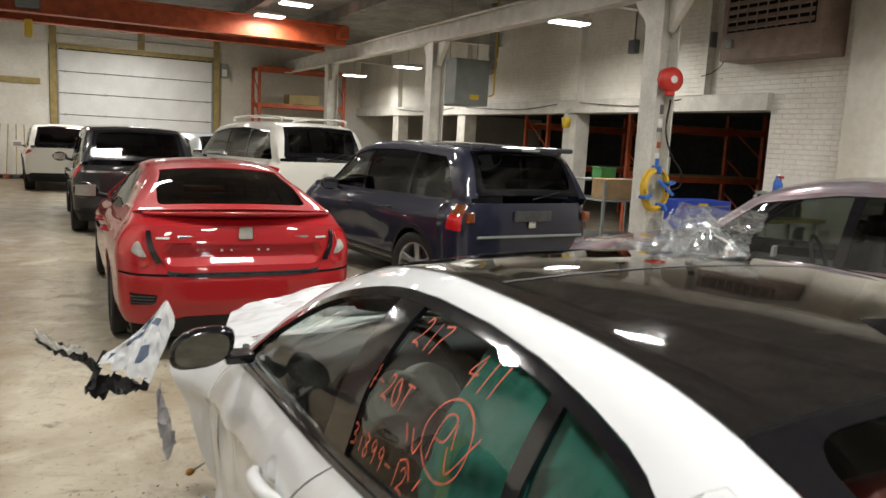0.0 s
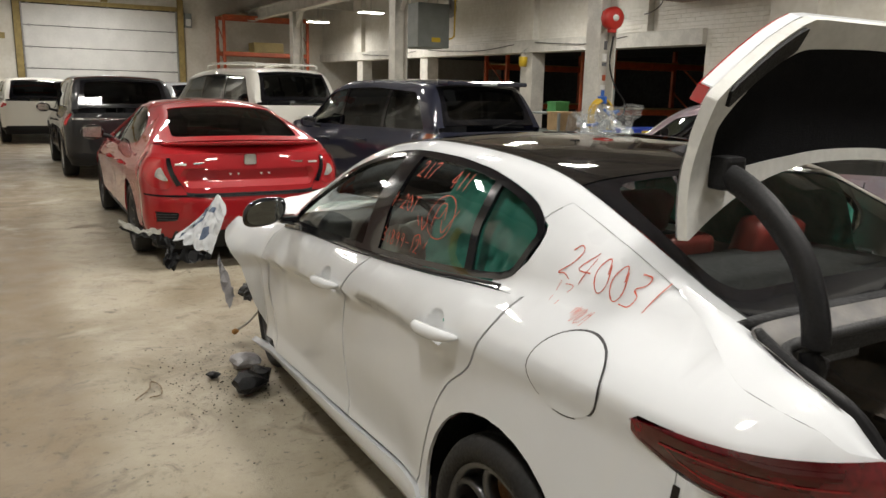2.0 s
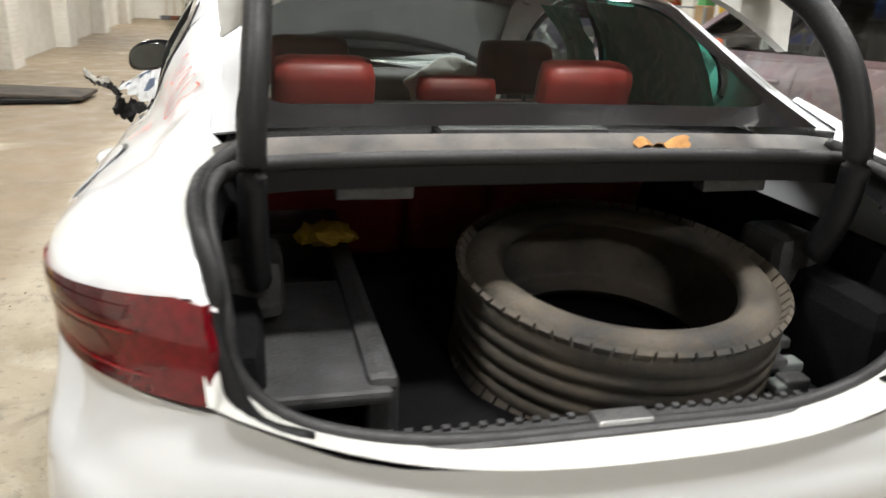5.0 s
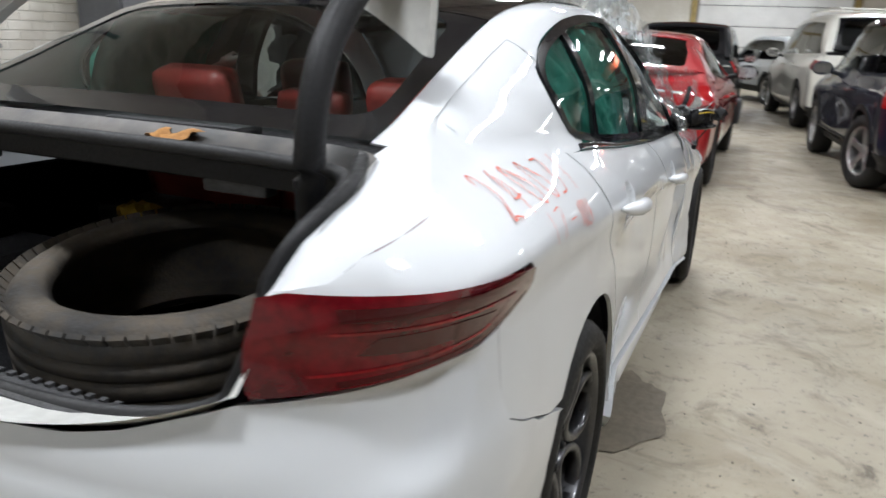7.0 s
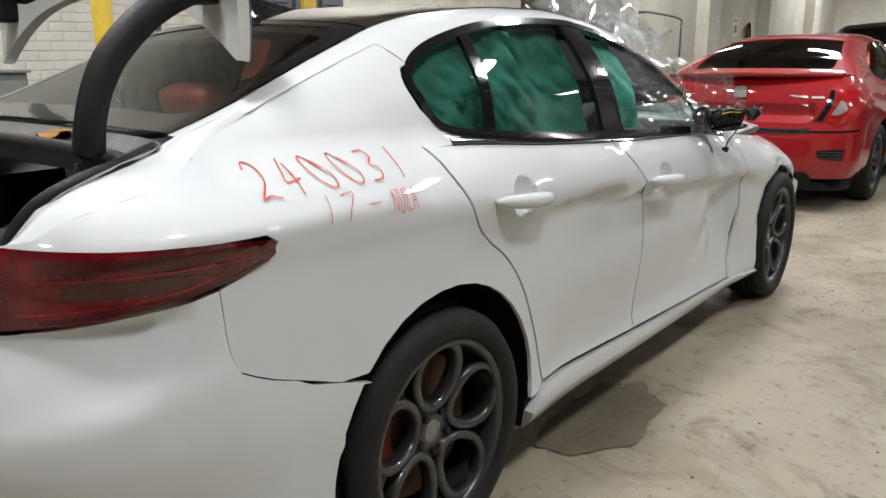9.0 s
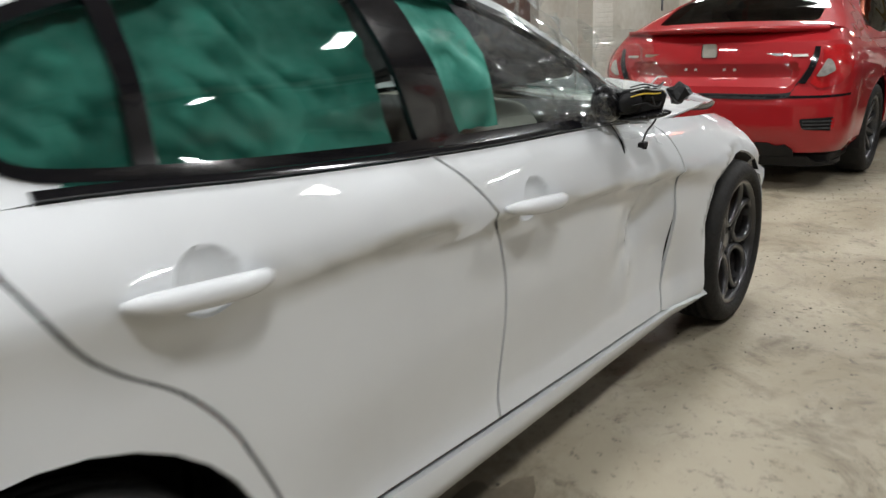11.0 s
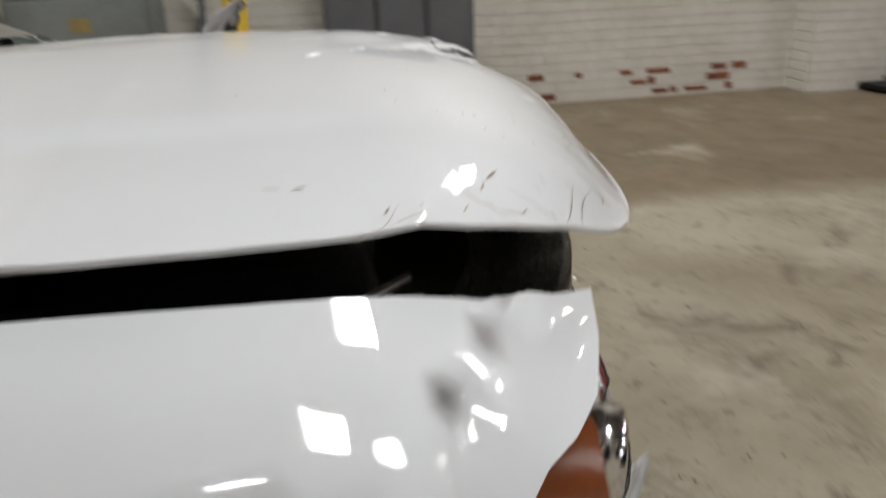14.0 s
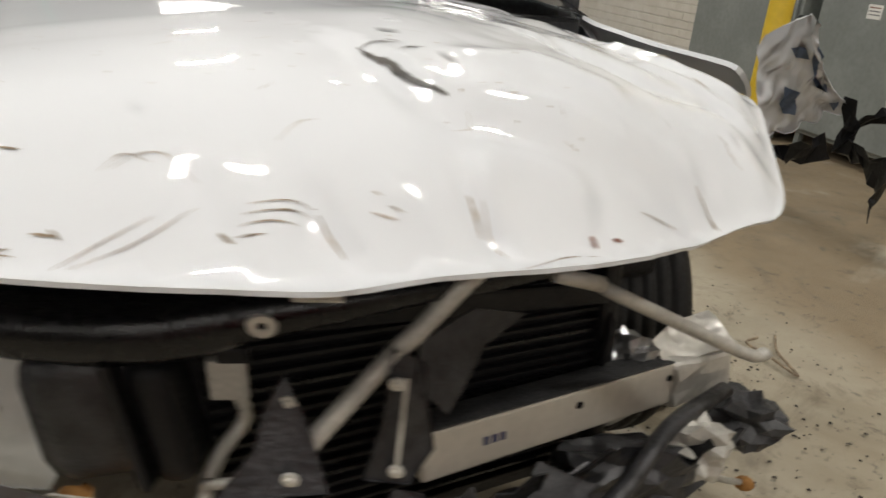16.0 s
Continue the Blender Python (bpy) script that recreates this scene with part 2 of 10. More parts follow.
M = {
    "white_paint": paint("pearl_white_paint", (0.66, 0.68, 0.70)),
    "white_under": mat("white_primer_inside", (0.60, 0.60, 0.57), 0.5, var=0.18, scale=5),
    "gloss_black": mat("gloss_black_trim", (0.006, 0.006, 0.008), 0.12, var=0.1, coat=0.6),
    "roof_glass": mat("black_roof_glass", (0.010, 0.009, 0.009), 0.05, var=0.1, coat=1.0),
    "black_plastic": mat("black_plastic", (0.007, 0.007, 0.008), 0.5, var=0.3, scale=14, bump=0.001, bscale=300, spec=0.28),
    "grey_plastic": mat("scuffed_grey_plastic", (0.05, 0.05, 0.052), 0.55, var=0.5, scale=20, bump=0.002, bscale=160),
    "carpet": mat("black_trunk_carpet", (0.006, 0.006, 0.007), 0.95, var=0.3, scale=30, bump=0.004, bscale=260, spec=0.1),
    "seal": mat("rubber_seal", (0.02, 0.02, 0.021), 0.6, var=0.2, scale=20),
    "tyre": mat("tyre_rubber", (0.010, 0.010, 0.010), 0.66, var=0.4, scale=10, second=(0.017, 0.016, 0.015), bump=0.002, bscale=90, spec=0.3),
    "old_tyre": mat("dusty_old_tyre", (0.020, 0.019, 0.018), 0.8, scale=6, second=(0.085, 0.070, 0.052), bump=0.003, bscale=120),
    "rim_dark": mat("dark_grey_alloy", (0.085, 0.085, 0.09), 0.33, metal=0.7, var=0.25, scale=12, coat=0.4),
    "rim_silver": mat("silver_alloy", (0.5, 0.5, 0.5), 0.3, metal=0.8, var=0.2, scale=12),
    "brake": mat("rusty_brake_disc", (0.22, 0.16, 0.11), 0.5, metal=0.6, var=0.5, scale=15, second=(0.20, 0.09, 0.03)),
    "caliper": mat("red_caliper", (0.20, 0.03, 0.02), 0.45, var=0.4, scale=20),
    "steel": mat("bare_steel", (0.42, 0.42, 0.42), 0.35, metal=0.9, var=0.35, scale=14, bump=0.001),
    "sooty": mat("sooty_steel", (0.12, 0.12, 0.12), 0.4, metal=0.8, var=0.5, scale=14),
    "film_grey": mat("grey_translucent_liner", (0.30, 0.29, 0.30), 0.35, var=0.3, scale=10),
    "pale_steel": mat("pale_painted_steel", (0.52, 0.50, 0.45), 0.45, metal=0.25, var=0.3, scale=14, bump=0.001),
    "gloss_plastic": mat("satin_black_plastic", (0.005, 0.005, 0.006), 0.28, var=0.3, scale=14, bump=0.001, bscale=120, spec=0.35),
    "scuffed": mat("scuffed_black_plastic", (0.006, 0.006, 0.007), 0.36, scale=40, second=(0.028, 0.028, 0.030), bump=0.004, bscale=110),
    "beam_alu": mat("matt_aluminium", (0.50, 0.465, 0.40), 0.5, metal=0.2, var=0.12, scale=7, bump=0.0005),
    "lens_dark": mat("dark_projector_lens", (0.02, 0.02, 0.022), 0.05, var=0.2, scale=9, coat=1.0),
    "mirror": mat("mirror_glass", (0.16, 0.17, 0.17), 0.02, metal=1.0, var=0.05),
    "blue_ink": mat("dark_blue_ink", (0.02, 0.03, 0.10), 0.6, var=0.2, scale=30),
    "dull_brown": mat("dull_brown_paint", (0.30, 0.22, 0.18), 0.6, var=0.3, scale=5),
    "grit": mat("dark_grit", (0.06, 0.05, 0.04), 0.9, var=0.5, scale=30),
    "wet": mat("wet_concrete", (0.19, 0.16, 0.115), 0.45, var=0.3, scale=4),
    "alu": mat("brushed_aluminium", (0.62, 0.60, 0.55), 0.42, metal=0.55, var=0.2, scale=9, bump=0.001, bscale=200),
    "chrome": mat("chrome", (0.72, 0.72, 0.74), 0.12, metal=1.0, var=0.05),
    "lens_red": mat("dark_red_lens", (0.17, 0.004, 0.010), 0.08, var=0.5, scale=7, second=(0.05, 0.001, 0.003), coat=1.0),
    "lens_deep": mat("smoky_red_lens", (0.075, 0.003, 0.006), 0.08, var=0.4, scale=9, coat=1.0),
    "lens_glow": mat("clear_red_lens", (0.30, 0.006, 0.012), 0.10, var=0.5, scale=14, coat=1.0),
    "lens_bright": mat("bright_red_lens", (0.42, 0.012, 0.015), 0.12, var=0.3, scale=9, coat=1.0),
    "lens_clear": mat("clear_lens", (0.55, 0.53, 0.5), 0.12, metal=0.4, var=0.4, scale=25, coat=1.0),
    "amber": mat("amber_lens", (0.17, 0.045, 0.012), 0.15, var=0.3, scale=15, coat=1.0),
    "red_leather": mat("red_leather", (0.28, 0.035, 0.028), 0.42, var=0.2, scale=12, bump=0.001, bscale=250),
    "airbag": mat("green_airbag_fabric", (0.05, 0.30, 0.23), 0.65, var=0.25, scale=4, bump=0.006, bscale=30),
    "airbag_white": mat("white_airbag_fabric", (0.55, 0.55, 0.50), 0.75, var=0.2, scale=6, bump=0.006, bscale=30),
    "dark_int": mat("dark_interior", (0.025, 0.025, 0.027), 0.7, var=0.3, scale=10),
    "marker": mat("orange_red_paint_marker", (0.72, 0.13, 0.07), 0.6, var=0.35, scale=60),
    "leaf": mat("dry_leaf", (0.42, 0.20, 0.05), 0.8, var=0.4, scale=40),
    "glass": glass_mat("car_window_glass", (0.80, 0.87, 0.83)),
    "glass_rear": glass_mat("grey_green_side_glass", (0.36, 0.42, 0.40)),
    "glass_tint": glass_mat("tinted_window_glass", (0.10, 0.105, 0.105)),
    "glass_mid": glass_mat("light_tinted_glass", (0.38, 0.42, 0.40)),
    "red_paint": paint("red_paint", (0.31, 0.004, 0.008)),
    "black_paint": paint("black_paint", (0.008, 0.008, 0.010)),
    "navy_paint": paint("navy_paint", (0.004, 0.006, 0.020)),
    "cream_paint": paint("pearl_cream_paint", (0.70, 0.69, 0.63)),
    "silver_paint": paint("pale_silver_paint", (0.52, 0.55, 0.57), metal=0.25),
    "grey_paint": paint("grey_paint", (0.22, 0.23, 0.25), metal=0.3),
    "maroon_paint": paint("grey_paint_dulled_by_dust", (0.16, 0.15, 0.17), metal=0.3, dust=(0.15, 0.09, 0.095)),
    "floor": floor_mat(),
    "wall": wall_mat("white_painted_wall", (0.62, 0.60, 0.54), (0.50, 0.47, 0.40)),
    "brick": wall_mat("white_painted_brick", (0.72, 0.70, 0.64), (0.60, 0.57, 0.50), True),
    "ceiling": mat("dark_ceiling_boards", (0.28, 0.27, 0.25), 0.8, var=0.4, scale=2, bump=0.004, bscale=20),
    "beam": mat("white_painted_steel", (0.62, 0.60, 0.54), 0.5, var=0.25, scale=4, bump=0.002, bscale=40),
    "orange": mat("orange_painted_steel", (0.50, 0.095, 0.03), 0.5, var=0.4, scale=5, bump=0.002, bscale=40),
    "yellow": mat("yellow_painted_steel", (0.70, 0.48, 0.03), 0.45, var=0.18, scale=5, bump=0.001, bscale=60),
    "old_wood": mat("yellowed_wood", (0.36, 0.27, 0.10), 0.6, var=0.35, scale=5, bump=0.002),
    "door_white": mat("white_sectional_door", (0.70, 0.70, 0.68), 0.5, var=0.12, scale=2),
    "locker": mat("grey_locker_steel", (0.125, 0.13, 0.14), 0.42, var=0.18, scale=5, bump=0.001),
    # near-black colour stands in for the store room's lack of light
    "store_darkness": mat("near_black_for_darkness", (0.03, 0.03, 0.032), 0.9, var=0.4, scale=1),
    "panel_grey": mat("grey_enamel", (0.22, 0.24, 0.23), 0.5, var=0.2, scale=4),
    "rust": mat("bare_red_brick", (0.30, 0.10, 0.05), 0.85, var=0.5, scale=9, bump=0.006, bscale=40),
    "plastic_film": None,
    "blue": mat("blue_tool_chest", (0.02, 0.06, 0.42), 0.35, var=0.2, scale=5),
    "redplastic": mat("red_plastic", (0.55, 0.03, 0.02), 0.4, var=0.2, scale=8),
    "yellow_hose": mat("yellow_hose", (0.65, 0.42, 0.03), 0.5, var=0.2, scale=12),
    "cardboard": mat("cardboard", (0.36, 0.24, 0.12), 0.85, var=0.25, scale=8),
    "green_box": mat("green_box", (0.05, 0.22, 0.06), 0.6, var=0.2, scale=8),
    "oil": mat("damp_stain", (0.10, 0.085, 0.06), 0.25, var=0.3, scale=5),
    "brown_door": mat("brown_door_paint", (0.10, 0.035, 0.02), 0.5, var=0.25, scale=5),
    "lamp": glow("lamp_diffuser", (1.0, 0.97, 0.90), 18.0),
    "white_label": mat("white_label", (0.75, 0.75, 0.72), 0.6, var=0.1, scale=20),
    "blue_plastic": mat("blue_plastic", (0.03, 0.13, 0.5), 0.4, var=0.2, scale=8),
    # dark grey of the rear gutter, also shade painted in the bonnet's tear
    "gutter_tear_grey": mat("mottled_dark_grey", (0.045, 0.045, 0.044), 0.5, var=0.4, scale=14, second=(0.11, 0.10, 0.09)),
    "dirt": mat("brown_scuff", (0.36, 0.28, 0.19), 0.8, var=0.5, scale=40),
    "navy_scrape": mat("bare_blue_grey_scrape", (0.10, 0.14, 0.22), 0.6, var=0.4, scale=30),
}


def film_mat(name="clear_crumpled_film", milk=0.15):
    m = bpy.data.materials.new(name)
    m.use_nodes = True
    n, l = m.node_tree.nodes, m.node_tree.links
    for x in list(n):
        if x.type != "OUTPUT_MATERIAL":
            n.remove(x)
    out = [x for x in n if x.type == "OUTPUT_MATERIAL"][0]
    tr, gl, df, m1, m2 = (n.new("ShaderNode" + k) for k in ("BsdfTransparent", "BsdfGlossy", "BsdfDiffuse", "MixShader", "MixShader"))
    tr.inputs[0].default_value = (0.93, 0.95, 0.95, 1)
    gl.inputs["Roughness"].default_value = 0.07
    df.inputs[0].default_value = (0.75, 0.77, 0.77, 1)
    m1.inputs[0].default_value, m2.inputs[0].default_value = 0.25, milk
    l.new(gl.outputs[0], m1.inputs[1]), l.new(df.outputs[0], m1.inputs[2])
    l.new(tr.outputs[0], m2.inputs[1]), l.new(m1.outputs[0], m2.inputs[2])
    l.new(m2.outputs[0], out.inputs[0])
    return m


M["plastic_film"] = film_mat()
M["milky_film"] = film_mat("milky_crumpled_film", 0.36)


# ---- mesh helpers ----
def mesh_ob(name, V, F, material, parent=None, label="", smooth=False, normals=None):
    me = bpy.data.meshes.new(name)
    me.from_pydata([tuple(map(float, v)) for v in V], [], [tuple(int(i) for i in f) for f in F])
    me.update()
    if smooth:
        me.polygons.foreach_set("use_smooth", [True] * len(me.polygons))
    if normals is not None:
        me.normals_split_custom_set_from_vertices([tuple(map(float, q)) for q in normals])
    me.materials.append(material)
    ob = new(name, me)
    if parent is not None:
        ob.parent = parent
    if label:
        ob["label"] = label
    return ob


def part(name, bm, material, parent, label="", smooth=False):
    """Links a bmesh as one mesh object under a thing or a part."""
    me = bpy.data.meshes.new(name)
    bm.to_mesh(me)
    bm.free()
    if smooth:
        me.polygons.foreach_set("use_smooth", [True] * len(me.polygons))
    me.materials.append(material)
    ob = new(name, me)
    ob.parent = parent
    if label:
        ob["label"] = label
    return ob


def thing(name, label, category, group="", m=None):
    ob = new(name)
    ob.empty_display_size = 0.2
    tagged(ob, label, category, group)
    if m is not None:
        ob.matrix_world = m
    return ob


def box_bm(a, b, bevel=0.0, bm=None, m=None):
    """A box between two corners with bevelled edges, added to bm."""
    bm = bm or bmesh.new()
    c = [(x + y) / 2 for x, y in zip(a, b)]
    s = [abs(y - x) for x, y in zip(a, b)]
    r = bmesh.ops.create_cube(bm, size=1.0, matrix=(m or Matrix()) @ Matrix.Translation(c) @ Matrix.Diagonal((*s, 1)))
    if bevel:
        es = list({e for v in r["verts"] for e in v.link_edges})
        bmesh.ops.bevel(bm, geom=es, offset=bevel, segments=2, affect="EDGES", profile=0.6)
    return bm


def tube_bm(pts, r, bm=None, seg=10, closed_ends=True, radii=None):
    """A round tube along points."""
    bm = bm or bmesh.new()
    pts = [Vector(p) for p in pts]
    rings = []
    up = Vector((0, 0, 1))
    for i, p in enumerate(pts):
        d = (pts[min(i + 1, len(pts) - 1)] - pts[max(i - 1, 0)]).normalized()
        s = d.cross(up)
        if s.length < 0.05:
            s = d.cross(Vector((0, 1, 0)))
        s.normalize()
        u = s.cross(d)
        rad = float(radii[i]) if radii else float(r)
        rings.append([bm.verts.new(p + rad * (math.cos(a) * s + math.sin(a) * u)) for a in (2 * math.pi * k / seg for k in range(seg))])
    for a, b in zip(rings, rings[1:]):
        for k in range(seg):
            bm.faces.new((a[k], a[(k + 1) % seg], b[(k + 1) % seg], b[k]))
    if closed_ends:
        bm.faces.new(rings[0][::-1])
        bm.faces.new(rings[-1])
    return bm


def smooth_pts(pts, n=6):
    """Points along a Catmull-Rom curve through pts."""
    pts = [Vector(p) for p in pts]
    q = [2 * pts[0] - pts[1], *pts, 2 * pts[-1] - pts[-2]]
    out = []
    for i in range(1, len(q) - 2):
        for k in range(n):
            t = k / n
            a, b, c, d = q[i - 1], q[i], q[i + 1], q[i + 2]
            out.append(0.5 * (2 * b + (c - a) * t + (2 * a - 5 * b + 4 * c - d) * t * t + (3 * b - a - 3 * c + d) * t ** 3))
    return out + [pts[-1]]


def curve(tbl, y):
    """Smooth monotone interpolation of a table of (y, value) rows."""
    x, v = np.array(tbl, float).T
    y = np.clip(np.asarray(y, float), x[0], x[-1])
    h, dl = np.diff(x), np.diff(v) / np.diff(x)
    d = np.zeros_like(v)
    w1, w2 = 2 * h[1:] + h[:-1], h[1:] + 2 * h[:-1]
    ok = dl[:-1] * dl[1:] > 0
    with np.errstate(divide="ignore", invalid="ignore"):
        d[1:-1] = np.where(ok, (w1 + w2) / (w1 / dl[:-1] + w2 / dl[1:]), 0)
    d[0], d[-1] = dl[0], dl[-1]
    i = np.clip(np.searchsorted(x, y, side="right") - 1, 0, len(x) - 2)
    t = (y - x[i]) / h[i]
    return ((1 + 2 * t) * (1 - t) ** 2 * v[i] + t * (1 - t) ** 2 * h[i] * d[i] + t * t * (3 - 2 * t) * v[i + 1] + t * t * (t - 1) * h[i] * d[i + 1])


def inside(P, poly):
    P, poly = np.asarray(P, float), np.asarray(poly, float)
    r = np.zeros(len(P), bool)
    for (x1, y1), (x2, y2) in zip(poly, np.roll(poly, -1, 0)):
        c = (y1 > P[:, 1]) != (y2 > P[:, 1])
        with np.errstate(divide="ignore", invalid="ignore"):
            r ^= c & (P[:, 0] < (x2 - x1) * (P[:, 1] - y1) / (y2 - y1) + x1)
    return r


def dense(poly, h, closed=True):
    poly = [tuple(map(float, p)) for p in poly]
    out = []
    pairs = list(zip(poly, poly[1:] + poly[:1] if closed else poly[1:]))
    for (x1, y1), (x2, y2) in pairs:
        n = max(1, int(math.hypot(x2 - x1, y2 - y1) / h + 0.5))
        out += [(x1 + (x2 - x1) * k / n, y1 + (y2 - y1) * k / n) for k in range(n)]
    return out if closed else out + [poly[-1]]


def rounded(poly, r=0.03, n=4):
    """A polygon with its corners rounded."""
    out = []
    m = len(poly)
    for i in range(m):
        p, a, b = Vector(poly[i]), Vector(poly[i - 1]), Vector(poly[(i + 1) % m])
        ra, rb = min(r, (a - p).length * 0.45), min(r, (b - p).length * 0.45)
        s, e = p + (a - p).normalized() * ra, p + (b - p).normalized() * rb
        out += [tuple((1 - t) ** 2 * s + 2 * t * (1 - t) * p + t * t * e) for t in (k / n for k in range(n + 1))]
    return out


def fill(poly, h, holes=()):
    """Points and triangles that fill a polygon with holes."""
    from mathutils.geometry import delaunay_2d_cdt
    loops = [dense(poly, h)] + [dense(q, h) for q in holes]
    pts, edges = [], []
    for lp in loops:
        o = len(pts)
        edges += [(o + k, o + (k + 1) % len(lp)) for k in range(len(lp))]
        pts += lp
    B = np.array(pts)
    lo, hi = B.min(0), B.max(0)
    gx, gy = np.meshgrid(np.arange(lo[0] + h / 2, hi[0], h), np.arange(lo[1] + h / 2, hi[1], h))
    G = np.stack([gx.ravel(), gy.ravel()], -1)
    G = G[inside(G, poly)]
    for q in holes:
        G = G[~inside(G, q)]
    if len(G):
        near = np.array([((B - g) ** 2).sum(1).min() for g in G])
        G = G[near > (0.55 * h) ** 2]
    allp = [Vector((float(a), float(b))) for a, b in [*pts, *G.tolist()]]
    v, _, f, *_ = delaunay_2d_cdt(allp, edges, [], 0, 1e-7)
    v = np.array([tuple(p) for p in v])
    f = np.array([t for t in f if len(t) == 3])
    c = v[f].mean(1)
    keep = inside(c, loops[0])
    for q in loops[1:]:
        keep &= ~inside(c, q)
    return v, f[keep]


FLIPPED = set()


def sheet(name, fn, poly, material, parent, label="", h=0.05, holes=(), off=0.0, depth=0.012, bend=None):
    """A panel: a 2D outline laid on the surface fn(u, v) -> point, with true normals and folded edges. bend moves its points."""
    v, f = fill(poly, h, holes)
    e = 1e-3
    P = fn(v[:, 0], v[:, 1])
    if bend:
        P = bend(P)
        T1, T2 = bend(fn(v[:, 0] + e, v[:, 1])) - P, bend(fn(v[:, 0], v[:, 1] + e)) - P
    else:
        T1, T2 = fn(v[:, 0] + e, v[:, 1]) - P, fn(v[:, 0], v[:, 1] + e) - P
    N = np.cross(T1, T2)
    N /= np.linalg.norm(N, axis=1)[:, None] + 1e-12
    if fn in FLIPPED:
        N = -N
    fc = np.cross(P[f[:, 1]] - P[f[:, 0]], P[f[:, 2]] - P[f[:, 0]])
    if (fc * N[f[:, 0]]).sum() < 0:
        f = f[:, ::-1]
    P = P + off * N
    V, NN, F = [*P], [*N], [tuple(t) for t in f]
    if depth:
        edge = {}
        for t in F:
            for a, b in ((t[0], t[1]), (t[1], t[2]), (t[2], t[0])):
                if (b, a) in edge:
                    del edge[(b, a)]
                else:
                    edge[(a, b)] = 1
        for a, b in edge:
            d = np.cross(P[b] - P[a], N[a])
            d /= np.linalg.norm(d) + 1e-12
            o = len(V)
            V += [P[a], P[b], P[b] - depth * N[b], P[a] - depth * N[a]]
            NN += [d, d, d, d]
            F.append((o + 1, o, o + 3, o + 2))
    return mesh_ob(name, V, F, material, parent, label, True, NN)


class Shell:
    """A car's skin from tables along y (ahead): sections run from the sill up over the belt and the rail to the roof's middle."""

    def __init__(self, rows, rear, front):
        self.rows, self.rear, self.front = rows, rear, front
        self.memo = {}

    def section(self, y):
        key = round(float(y), 4)
        if key not in self.memo:
            c = np.array([[float(curve(tx, y)), float(curve(tz, y))] for tx, tz in self.rows])
            q = np.vstack([2 * c[0] - c[1], c, [-c[-2][0], c[-2][1]]])
            t = np.linspace(0, 1, 12, endpoint=False)[:, None]
            out = []
            for i in range(1, len(q) - 2):
                a, b, d, g = q[i - 1], q[i], q[i + 1], q[i + 2]
                ta = 0.5 * (d - a) * np.linalg.norm(d - b) / max(np.linalg.norm(d - a) * 0.5, 1e-6)
                tb = 0.5 * (g - b) * np.linalg.norm(d - b) / max(np.linalg.norm(g - b) * 0.5, 1e-6)
                out.append((2 * t**3 - 3 * t**2 + 1) * b + (t**3 - 2 * t**2 + t) * ta * 0.9 + (3 * t**2 - 2 * t**3) * d + (t**3 - t**2) * tb * 0.9)
            self.memo[key] = np.vstack([*out, c[-1:]])
        return self.memo[key]

    def at(self, y, k):
        s = self.section(y)
        u = k * 12
        return float(np.interp(u, np.arange(len(s)), s[:, 0])), float(np.interp(u, np.arange(len(s)), s[:, 1]))

    def sx(self, y, z):
        s = self.section(y)
        top = int(12 * self.rear.get("railk", 8)) + 6
        zz = np.maximum.accumulate(s[:top, 1] + np.arange(top) * 1e-7)
        return float(np.interp(z, zz, s[:top, 0]))

    def tz(self, y, x):
        s = self.section(y)[12 * self.rear.get("beltk", 6) - 4:]
        xx = np.maximum.accumulate(s[::-1, 0] + np.arange(len(s)) * 1e-7)
        return float(np.interp(abs(x), xx, s[::-1, 1]))

    def side(self, sign):
        def fn(Y, Z):
            return np.array([(sign * self.sx(y, z), y, z) for y, z in zip(Y, Z)])
        if sign < 0:
            FLIPPED.add(fn)
        return fn

    def top(self):
        return lambda X, Y: np.array([(x, y, self.tz(y, x)) for x, y in zip(X, Y)])

    def strip(self, sign):
        def fn(Y, K):
            return np.array([(sign * p[0], y, p[1]) for y, p in ((y, self.at(y, k / 5)) for y, k in zip(Y, K * 25))])
        if sign < 0:
            FLIPPED.add(fn)
        return fn

    def wrap(self, end):
        """The rounded end of the body: u runs 0..1 from the side at y0 round to the middle, and on to 2 at the other side; v is z."""
        e = self.rear if end == "rear" else self.front
        n = e["n"]

        def fn(U, Z):
            out = []
            for u, z in zip(U, Z):
                s = 1 if u <= 1 else -1
                a = (u if u <= 1 else 2 - u) * math.pi / 2
                X = self.sx(e["y0"], z)
                L = float(curve(e["y"], z)) - e["y0"]
                ca, sa = max(math.cos(a), 0), max(math.sin(a), 0)
                out.append((s * X * ca ** (2 / n), e["y0"] + L * sa ** (2 / n), z))
            return np.array(out)
        if end == "rear":
            FLIPPED.add(fn)
        return fn

    def wrap_u(self, end, x, z):
        e = self.rear if end == "rear" else self.front
        c = min(max(abs(x) / self.sx(e["y0"], z), 0), 1) ** (e["n"] / 2)
        u = math.acos(c) / (math.pi / 2)
        return u if x >= 0 else 2 - u


def arch(yc, zc, r, y1=-1, y2=1, n=14, a0=-25, a1=205):
    """Points of a wheel arch from its front foot over the top to its rear foot."""
    return [(yc + r * math.cos(radians(a)), zc + r * math.sin(radians(a))) for a in np.linspace(a0, a1, n)]


